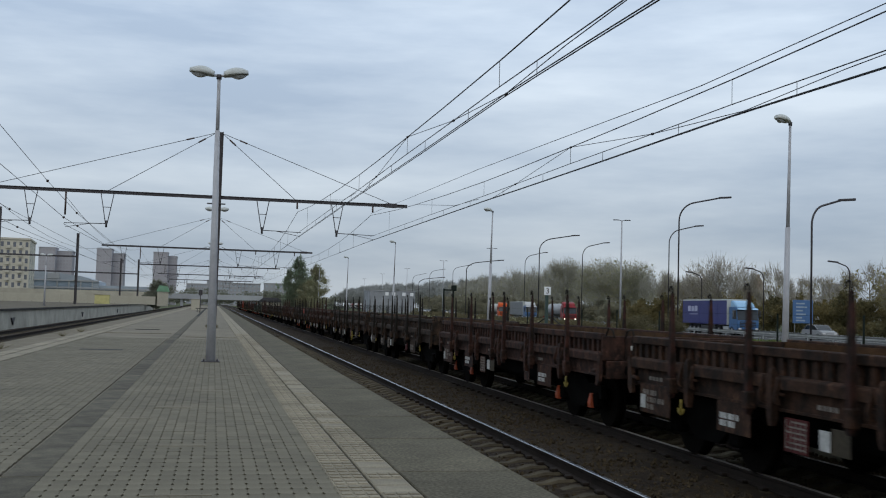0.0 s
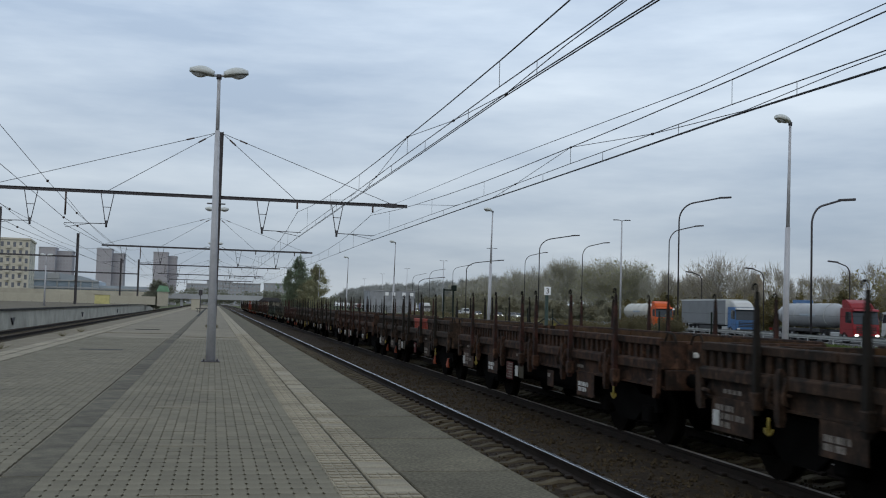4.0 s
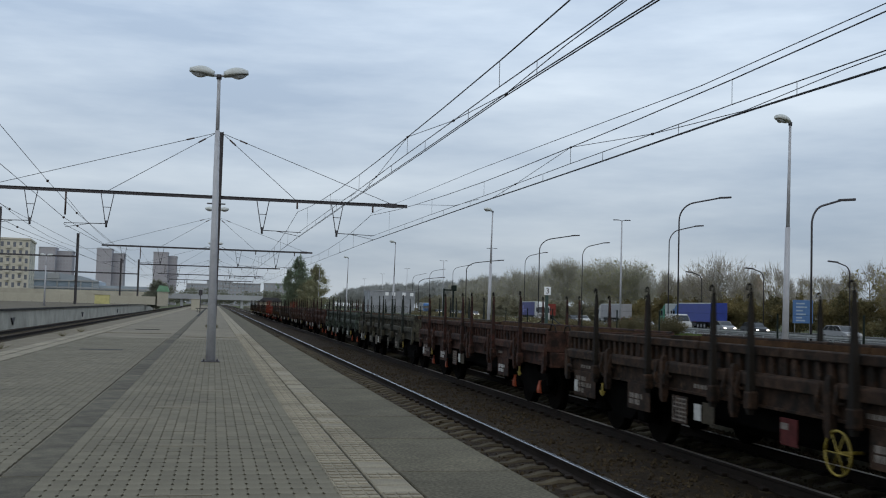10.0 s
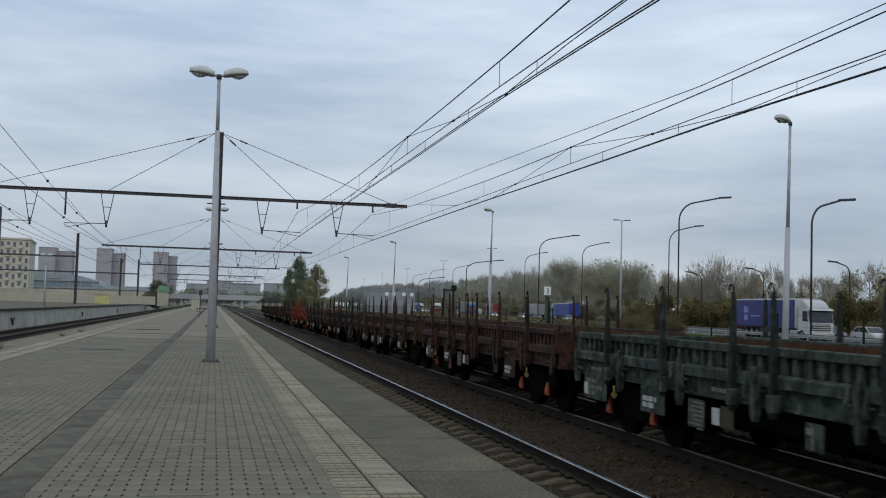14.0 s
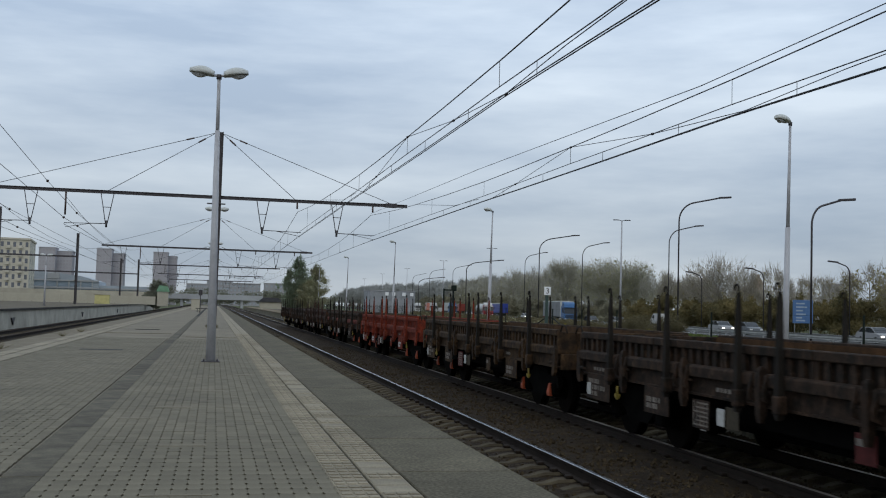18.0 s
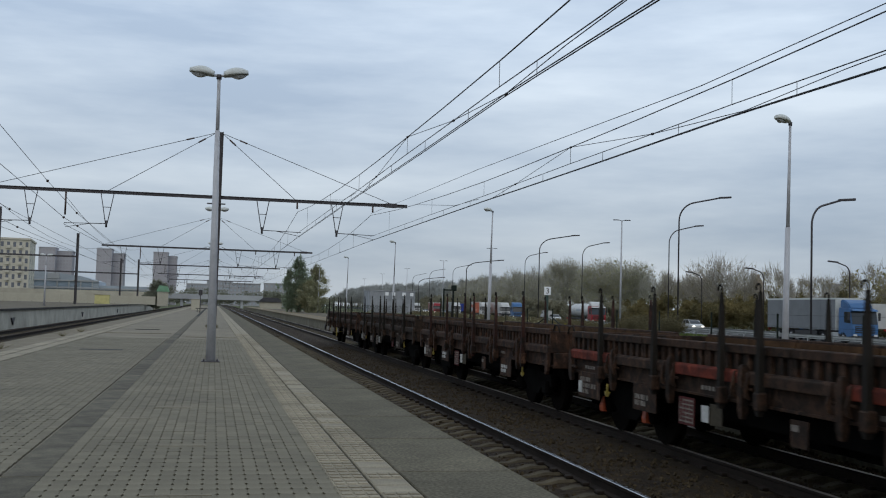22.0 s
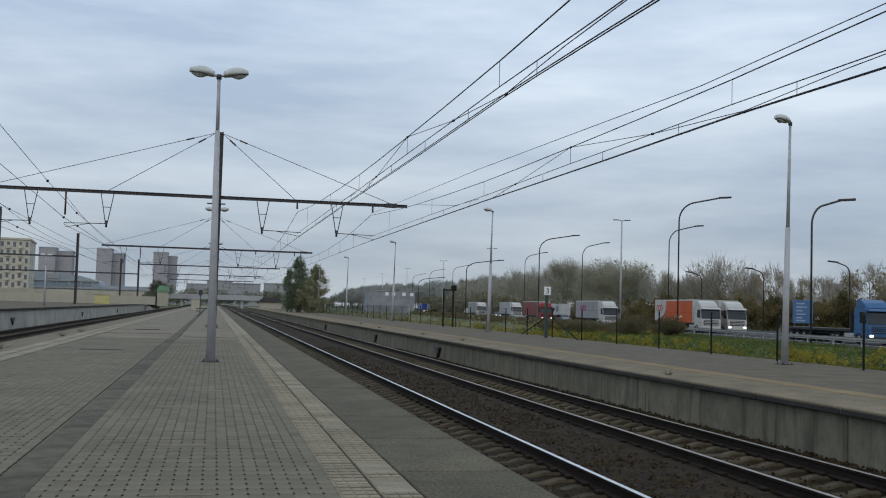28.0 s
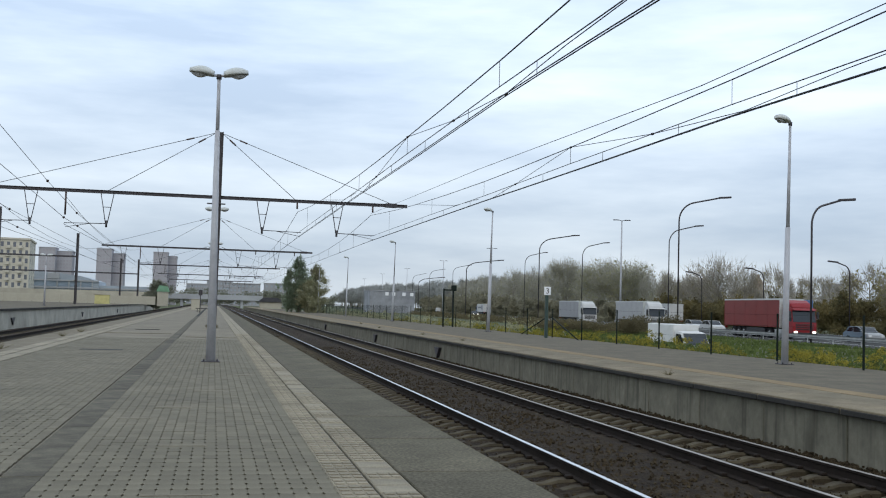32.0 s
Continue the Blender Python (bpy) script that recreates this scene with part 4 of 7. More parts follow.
        # tapered stakes with hooked tops
        for y in STANCHIONS:
            bm = bmesh.new()
            x = s * (hw + 0.075)
            loft(bm, [(0.84, x - 0.03, x + 0.03, y - 0.03, y + 0.03), (0.9, x - 0.042, x + 0.042, y - 0.048, y + 0.048), (1.66, x - 0.034, x + 0.034, y - 0.04, y + 0.04), (2.1, x - 0.024, x + 0.024, y - 0.03, y + 0.03), (2.3, x - 0.016, x + 0.016, y - 0.02, y + 0.02)])
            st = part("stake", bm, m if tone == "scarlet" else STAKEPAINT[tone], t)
            bm = bmesh.new()
            tube(bm, [(x, y, 2.26), (x, y, 2.35)] + [(x, y + 0.05 - 0.05 * math.cos(w), 2.35 + 0.05 * math.sin(w)) for w in [k * math.pi / 6 for k in range(1, 8)]], 0.013, 6)
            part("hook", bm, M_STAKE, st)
            bm = bmesh.new()
            bevelled(bm, min(x - s * 0.075, x + s * 0.055), max(x - s * 0.075, x + s * 0.055), y - 0.075, y + 0.075, 0.9, 1.12, 0.02)
            part("stake_pocket", bm, m, t)
        # label plates hung from the frame
        for y, w, h, z, mm, rows in ((-s * 5.48, 1.06, 0.4, 0.73, m, 3), (-3.1, 0.86, 0.36, 0.72, m, 2), (3.1, 0.86, 0.36, 0.72, m, 2), (-s * 0.8, 0.34, 0.25, 0.7, M_PLATE, 0), (s * 1.95 if tone in ("dark", "red") else s * 1.17, 0.36, 0.28, 0.7, M_REDPLATE if tone in ("dark", "plain", "patched") else m, 1)) if s < 0 else ():
            bm = bmesh.new()
            x = s * (hw - 0.03)
            bevelled(bm, x - 0.006, x + 0.006, y - w / 2, y + w / 2, z - h / 2, z + h / 2 + 0.03, 0.004)
            pl = part("label_plate", bm, mm, t)
            if rows:
                bm = bmesh.new()
                for k in range(rows):
                    zz = z + h * (0.08 if rows == 2 else 0.28) - k * h * 0.26
                    n = (6, 9, 5)[k] if rows == 3 else (7, 6)[k] if rows == 2 else 5
                    for q in range(n):
                        y0 = y - s * w * (0.38 - 0.084 * q) + (0.02 if q % 3 else 0)
                        box(bm, x + s * 0.0065 - 0.001, x + s * 0.0065 + 0.001, y0 - 0.027, y0 + 0.027, zz - 0.04, zz + 0.034)
                part("lettering", bm, M_MARKW if rows == 2 and tone in ("teal", "scarlet", "rust", "red") else M_STENCIL, pl)["kind"] = "stuff"
        for y in (-5.86, 5.86):
            if y * s < 0:
                bm = bmesh.new()
                x = s * (hw - 0.01)
                bevelled(bm, x - 0.006, x + 0.006, y - 0.085, y + 0.085, 0.6, 0.8, 0.004)
                part("placard", bm, M_MARKW, t, "white placard")
            # corner fitting with its rope hook
            bm = bmesh.new()
            e = 1 if y > 0 else -1
            prism(bm, [(y + e * 0.28, 0.8), (y + e * 0.36, 0.78), (y + e * 0.44, 0.86), (y + e * 0.46, 1.3), (y + e * 0.4, 1.36), (y + e * 0.3, 1.1)], min(s * hw, s * (hw + 0.06)), max(s * hw, s * (hw + 0.06)), "x")
            rod(bm, (s * (hw + 0.03), y + e * 0.1, 1.02), (s * (hw + 0.03), y + e * 0.36, 1.05), 0.028, 0.03, 6)
            part("step_bracket", bm, m, t)
        if s < 0:
            bm = bmesh.new()
            x, y = s * (hw - 0.005), -1.06 * s
            bevelled(bm, x - 0.006, x + 0.006, y - 0.1, y + 0.1, 0.6, 0.82, 0.004)
            part("placard", bm, M_MARKW, t, "white placard")
            x, y = s * (hw - 0.02), -1.64 * s
            bm = bmesh.new()
            bevelled(bm, x - 0.006, x + 0.006, y - 0.24, y + 0.24, 0.5, 0.88, 0.004)
            pl = part("table_plate", bm, M_REDPLATE if tone in ("rust", "ochre", "tail", "scarlet", "mended") else m, t, "load table plate with pale lines")
            bm = bmesh.new()
            for k in range(6):
                box(bm, x + s * 0.007 - 0.001, x + s * 0.007 + 0.001, y - 0.21, y + 0.21 - 0.06 * (k % 3), 0.54 + 0.058 * k, 0.56 + 0.058 * k)
            for k in range(5):
                box(bm, x + s * 0.0075 - 0.001, x + s * 0.0075 + 0.001, y - 0.2 + 0.1 * k, y - 0.185 + 0.1 * k, 0.53, 0.86)
            part("lettering", bm, M_STENCIL, pl)["kind"] = "stuff"
        # yellow lashing hooks
        for y in (-4.52, 4.52):
            bm = bmesh.new()
            x = s * (hw + 0.01)
            rod(bm, (x, y, 0.64), (x, y, 0.84), 0.02, 0.018, 6)
            tube(bm, [(x, y - 0.09, 0.71), (x, y - 0.06, 0.655), (x, y, 0.635), (x, y + 0.06, 0.655), (x, y + 0.09, 0.71)], 0.016, 6)
            part("shunter_handle", bm, M_HANDLE, t, "yellow lashing hook")
        for y, w in ((5.3, 0.5), (0.9, 0.42), (-2.9, 0.36)) if s < 0 else ():
            bm = bmesh.new()
            x = s * (hw - 0.06)
            for k in range(4):
                box(bm, x - 0.003, x + 0.003, y + w * k / 4, y + w * (k + 0.7) / 4, 1.02, 1.075)
            part("stencil", bm, M_STENCIL, sole)["kind"] = "stuff"
    if braked:
        bm = bmesh.new()
        c = Vector((-hw - 0.05, 1.1 if tone == "tail" else -2.24, 0.63))
        ring(bm, c, 0.23, 0.02, "x", 20, 0.013)
        for a in (0, 60, 120):
            o = Vector((0, math.cos(radians(a)), math.sin(radians(a)))) * 0.23
            rod(bm, c - o, c + o, 0.008, 0.008, 6)
        rod(bm, c, c + Vector((0.3, 0, 0)), 0.02, 0.02, 6)
        part("brake_wheel", bm, M_HANDLE, t, "yellow handbrake wheel")
    # end boards, headstocks, buffers
    for e in (-1, 1):
        bm = bmesh.new()
        y0, y1 = sorted((e * half, e * (half - 0.06)))
        bevelled(bm, -hw, hw, y0, y1, 1.2, 1.62, 0.012)
        for x in (-0.9, -0.3, 0.3, 0.9):
            bevelled(bm, x - 0.05, x + 0.05, min(e * half, e * (half + 0.05)), max(e * half, e * (half + 0.05)), 0.95, 1.6, 0.01)
        part("end_board", bm, m, t)
        bm = bmesh.new()
        y0, y1 = sorted((e * (half - 0.1), e * (half + 0.06)))
        bevelled(bm, -1.28, 1.28, y0, y1, 0.9, 1.2, 0.015)
        part("headstock", bm, m, t)
        for x in (-0.875, 0.875):
            bm = bmesh.new()
            rod(bm, (x, e * (half + 0.06), 1.05), (x, e * (half + 0.4), 1.05), 0.1, 0.09, 12)
            rod(bm, (x, e * (half + 0.4), 1.05), (x, e * (half + 0.58), 1.05), 0.075, 0.075, 12)
            rod(bm, (x, e * (half + 0.58), 1.05), (x, e * (half + 0.615), 1.05), 0.23, 0.22, 16)
            part("buffer", bm, M_UNDER, t)
        bm = bmesh.new()
        rod(bm, (0, e * half, 1.03), (0, e * (half + 0.6), 0.98), 0.045, 0.04, 8)
        part("coupling", bm, M_UNDER, t)
        for x in (-0.82, 0.82):
            bm = bmesh.new()
            rod(bm, (x, e * (half + 0.07), 1.42), (x, e * (half + 0.09), 1.42), 0.036, 0.036, 10)
            bevelled(bm, x - 0.04, x + 0.04, min(e * (half - 0.02), e * (half + 0.06)), max(e * (half - 0.02), e * (half + 0.06)), 1.38, 1.46, 0.01)
            part("end_marker", bm, M_MARKW, t, "white round end marker")
        bm = bmesh.new()
        tube(bm, [(-hw + 0.05, e * (half + 0.03), 1.62), (-hw + 0.05, e * (half + 0.12), 1.75), (-hw + 0.05, e * (half + 0.32), 1.72), (-hw + 0.05, e * (half + 0.4), 1.6)], 0.015, 6)
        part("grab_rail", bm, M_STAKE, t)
    # two bogies
    for cy in (-4.35, 4.35):
        bm = bmesh.new()
        bevelled(bm, -0.9, 0.9, cy - 0.2, cy + 0.2, 0.55, 0.85, 0.04)
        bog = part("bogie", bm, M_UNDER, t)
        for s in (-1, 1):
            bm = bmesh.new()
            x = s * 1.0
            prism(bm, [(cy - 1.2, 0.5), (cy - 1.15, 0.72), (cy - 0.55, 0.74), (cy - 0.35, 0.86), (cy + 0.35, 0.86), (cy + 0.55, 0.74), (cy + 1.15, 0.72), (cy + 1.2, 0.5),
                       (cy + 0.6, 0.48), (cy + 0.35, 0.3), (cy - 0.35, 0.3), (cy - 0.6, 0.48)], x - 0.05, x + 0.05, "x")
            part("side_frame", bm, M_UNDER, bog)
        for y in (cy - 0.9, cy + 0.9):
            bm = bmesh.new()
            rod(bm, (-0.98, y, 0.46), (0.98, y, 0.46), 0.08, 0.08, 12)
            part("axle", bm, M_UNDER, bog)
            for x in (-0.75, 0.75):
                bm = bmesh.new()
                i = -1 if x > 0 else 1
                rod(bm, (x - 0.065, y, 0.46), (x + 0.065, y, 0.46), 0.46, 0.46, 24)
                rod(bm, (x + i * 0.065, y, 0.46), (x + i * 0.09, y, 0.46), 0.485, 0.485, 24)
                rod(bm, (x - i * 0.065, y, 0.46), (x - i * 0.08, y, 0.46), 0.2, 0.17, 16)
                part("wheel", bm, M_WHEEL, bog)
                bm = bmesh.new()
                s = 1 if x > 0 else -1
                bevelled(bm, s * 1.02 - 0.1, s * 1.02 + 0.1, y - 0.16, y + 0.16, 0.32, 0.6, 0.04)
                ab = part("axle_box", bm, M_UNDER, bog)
                if tone in ("ochre", "scarlet", "red", "patched", "teal", "mended"):
                    bm = bmesh.new()
                    loft(bm, [(0.33, min(s * 1.1, s * 1.16), max(s * 1.1, s * 1.16), y - 0.085, y + 0.085), (0.4, min(s * 1.1, s * 1.17), max(s * 1.1, s * 1.17), y - 0.08, y + 0.08), (0.58, min(s * 1.1, s * 1.14), max(s * 1.1, s * 1.14), y - 0.035, y + 0.035)])
                    cov = part("axle_box_cover", bm, M_ORANGE, bog, "orange cover")
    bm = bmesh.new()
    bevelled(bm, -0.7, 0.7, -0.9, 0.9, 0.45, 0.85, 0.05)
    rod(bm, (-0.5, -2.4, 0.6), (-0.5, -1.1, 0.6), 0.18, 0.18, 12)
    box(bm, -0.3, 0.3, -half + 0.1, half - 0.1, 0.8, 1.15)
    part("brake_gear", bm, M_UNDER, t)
    # long plates added inside the frame to block daylight below the wagon
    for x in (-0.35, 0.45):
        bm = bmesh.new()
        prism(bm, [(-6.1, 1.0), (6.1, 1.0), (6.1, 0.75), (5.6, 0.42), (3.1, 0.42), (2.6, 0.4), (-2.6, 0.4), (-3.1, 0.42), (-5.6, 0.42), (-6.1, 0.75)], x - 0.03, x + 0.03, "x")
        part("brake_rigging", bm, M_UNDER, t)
    return t


TONES = ["dark", "rust", "red", "dark", "plain", "rust", "patched", "rust", "dark", "plain", "red", "grey", "teal", "red", "rust", "dark", "ochre", "scarlet", "mended", "rust", "dark", "tail"]
# metres that the train has gone, by second
GONE = ((0, 0.0), (1, 11.06), (2, 22.1), (3.5, 38.5), (6, 65.4), (8, 86.7), (10, 107.9), (12, 129.0), (14, 150.0), (17, 181.3), (19, 202.1), (21, 222.7), (23, 243.0), (25, 263.3), (25.5, 268.3), (29, 303.6), (32, 333.6))


def train():
    """The wagons from the front one, already past the camera, to the tail."""
    made = {}
    out = []
    for i, tone in enumerate(TONES):
        y = 15.71 + LW * (i - 1.5) + 0.18
        if tone not in made:
            made[tone] = wagon(tone, tone in ("tail", "plain"))
            w = made[tone]
            w.location = (7.71, y, RAIL)
        else:
            w = copy_thing(made[tone], pose(7.71, y, RAIL))
        out.append((w, y))
    return out


# ---------------------------------------------------------------- plants
def clump_cloud(rng, centre, radii, count, size, vs, fs, fill=0.5, thin=None):
    """Small leaf clumps, as crossed triangles, in an uneven ball."""
    d = rng.normal(size=(count, 3))
    d /= np.linalg.norm(d, axis=1)[:, None]
    p = np.array(centre) + d * rng.rand(count, 1) ** fill * np.array(radii)
    if thin:
        q = p * thin * 2.4
        p = p[np.sin(q[:, 0] + 1.3 * np.sin(q[:, 2])) + np.sin(q[:, 1] * 1.2) + np.sin(q[:, 2] * 1.4 + q[:, 0]) > -0.45]
    k = size * rng.uniform(0.5, 1.4, (len(p), 1, 1)) * 0.62
    for _ in range(2):
        vs.append((p[:, None, :] + rng.normal(size=(len(p), 3, 3)) * k).reshape(-1, 3))


def twig_cloud(rng, centre, radii, count, length, wide, root, vs):
    """Thin bare twigs in an uneven ball, growing away from the root and upwards."""
    d = rng.normal(size=(count, 3))
    d /= np.linalg.norm(d, axis=1)[:, None]
    p = np.array(centre) + d * rng.rand(count, 1) ** 0.55 * np.array(radii)
    g = p - np.array(root)
    g /= np.linalg.norm(g, axis=1)[:, None]
    g = g + rng.normal(size=(count, 3)) * 0.38
    g /= np.linalg.norm(g, axis=1)[:, None]
    side = rng.normal(size=(count, 3)) * wide * 0.5
    tip = p + g * length * rng.uniform(0.5, 1.4, (count, 1))
    vs.append(np.stack((p - side, p + side, tip), axis=1).reshape(-1, 3))


def from_lists(name, vs, fs, material, parent=None):
    me = bpy.data.meshes.new(name)
    if vs and isinstance(vs[0], np.ndarray):
        co = np.concatenate(vs).astype(np.float32)
        me.vertices.add(len(co))
        me.vertices.foreach_set("co", co.ravel())
        me.loops.add(len(co))
        me.loops.foreach_set("vertex_index", np.arange(len(co), dtype=np.int32))
        me.polygons.add(len(co) // 3)
        me.polygons.foreach_set("loop_start", np.arange(0, len(co), 3, dtype=np.int32))
        me.update(calc_edges=True)
        me.validate()
    else:
        me.from_pydata(vs, [], fs)
    me.materials.append(material)
    ob = new(name, me)
    if parent is not None:
        ob.parent = parent
    return ob


def branch(bm, rng, p, d, length, r, level, tips, spread=0.55):
    q = p + d * length
    rod(bm, p, q, r, r * 0.62, 5 if level > 1 else 4, False)
    if level == 0:
        tips.append(q)
        return
    for k in range(rng.randint(2, 4)):
        e = (d + Vector((rng.uniform(-1, 1), rng.uniform(-1, 1), rng.uniform(-0.35, 0.75))) * spread).normalized()
        branch(bm, rng, p.lerp(q, rng.uniform(0.55, 1.0)), e, length * rng.uniform(0.6, 0.82), r * 0.58, level - 1, tips, spread)


def tree(name, label, group, loc, height, width, material, seed, leaves, size, levels=3, trunk=0.3, columnar=False):
    t = thing(name, label, "tree", group, loc)
    rng = random.Random(seed)
    bm = bmesh.new()
    tips = []
    p = Vector((0, 0, -0.2))
    top = Vector((0, 0, height * trunk))
    r = height * 0.016
    rod(bm, p, top, r * 1.3, r, 8, False)
    if columnar:
        for k in range(9):
            z = height * (0.12 + 0.09 * k)
            rod(bm, (0, 0, z), (0, 0, z + height * 0.095), r * (1 - k * 0.09), r * (0.91 - k * 0.09), 6, False)
            for _ in range(3):
                a = rng.uniform(0, 6.28)
                branch(bm, rng, Vector((0, 0, z)), Vector((math.cos(a) * 0.4, math.sin(a) * 0.4, 1)).normalized(), height * 0.13, r * 0.35, 1, tips, 0.3)
    else:
        for k in range(5):
            a = k * 1.257 + rng.uniform(-0.4, 0.4)
            e = Vector((math.cos(a) * 0.55 * width / height * 2, math.sin(a) * 0.55 * width / height * 2, 1)).normalized()
            branch(bm, rng, top.lerp(p, rng.uniform(0, 0.25)), e, height * (1 - trunk) * 0.4, r * 0.7, levels, tips)
    part("trunk", bm, M_BARK, t)
    nrng = np.random.RandomState(seed)
    vs, fs = [], []
    if leaves:
        if columnar:
            for k in range(10):
                z = height * (0.18 + 0.085 * k)
                w = width / 2 * math.sin(math.pi * (0.2 + 0.075 * k))
                for _ in range(9):
                    q = nrng.normal(size=2) * w * 0.5
                    clump_cloud(nrng, (q[0], q[1], z + nrng.uniform(-0.07, 0.07) * height), (w * 0.34, w * 0.34, height * 0.06), leaves // 62, size * 0.78, vs, fs, 0.5)
                    twig_cloud(nrng, (q[0], q[1], z + nrng.uniform(-0.05, 0.09) * height), (w * 0.4, w * 0.4, height * 0.06), 30, height * 0.07, 0.05, (0, 0, z - height * 0.12), vs)
        else:
            per = max(2, leaves // max(1, len(tips)))
            for q in tips:
                clump_cloud(nrng, q, (width * 0.1, width * 0.1, height * 0.06), per, size, vs, fs, 0.7)
        from_lists("crown", vs, fs, material, t)
    return t


def station_trees():
    # the dense group beyond the end of the fence
    tree("poplar_tree", "slim pale green poplar", "trees by the line", (11.4, 165, -0.9), 7.2, 1.8, M_POPLAR, 3, 2400, 0.14, columnar=True)
    tree("poplar_tree", "tall green poplar with loose foliage", "trees by the line", (13.0, 165, -0.9), 9.0, 2.8, M_POPLAR, 4, 5000, 0.15, columnar=True)
    tree("birch_tree", "yellowing broad tree with a loose outline", "trees by the line", (15.6, 166, -0.9), 8.0, 4.0, M_BIRCH, 6, 4200, 0.16, columnar=True)
    tree("birch_tree", "low yellowing tree with a loose outline", "trees by the line", (14.5, 163, -0.9), 5.6, 3.4, M_BIRCH, 8, 3000, 0.15, columnar=True)


def wood_tree(rng, p, h, w, bm, leaves, twigs, leafy, size, limbs=11):
    """One tree of the wood: a stem, rising limbs, twigs all round them and what leaves it has left."""
    base = np.array(p)
    lean = rng.normal(size=2) * h * 0.02
    top = Vector((p[0] + lean[0], p[1] + lean[1], p[2] + h * 0.8))
    rod(bm, p, top, h * 0.014, h * 0.004, 5, False)
    for _ in range(limbs):
        a, u = rng.uniform(0, 6.28), rng.uniform(0.25, 0.75)
        q = Vector(p).lerp(top, u)
        reach = w * 0.5 * math.sin(math.pi * (0.25 + 0.6 * u)) * rng.uniform(0.55, 1.0)
        e = q + Vector((math.cos(a) * reach, math.sin(a) * reach, h * rng.uniform(0.12, 0.26)))
        rod(bm, q, e, h * 0.0055, h * 0.0015, 4, False)
        r = np.array((w * 0.22, w * 0.22, h * 0.15)) * rng.uniform(0.7, 1.35)
        twig_cloud(rng, e, r, int(70 * h * w / 120) + 60, h * 0.12, size * 0.26, base + np.array((0, 0, h * 0.2)), twigs)
        if leafy:
            clump_cloud(rng, e, r * 1.1, int(leafy * rng.uniform(0.5, 1.4)), size, leaves, None, 0.5)
    twig_cloud(rng, (top.x, top.y, top.z), (w * 0.13, w * 0.13, h * 0.13), int(60 * h * w / 120) + 50, h * 0.13, size * 0.26, base, twigs)


# trees that stand out of the wood: place along the road, offset, height, width, leaves
WOOD_TREES = ((421, 86, 20.1, 8, 60), (377, 84, 19.3, 8, 70), (357, 86, 18.2, 7, 60), (326, 84, 19.3, 10, 90), (270, 82, 17.3, 18, 330), (250, 86, 13.1, 5, 20), (236, 86, 12.4, 5, 20), (222, 85, 12.3, 5, 20),
              (203, 84, 14.1, 11, 14), (195, 86, 12.5, 6, 14), (182, 86, 11.8, 5, 14), (172, 86, 10.0, 5, 14), (158, 84, 9.6, 6, 16), (143, 82, 11.0, 7, 110), (132, 82, 10.8, 8, 110))


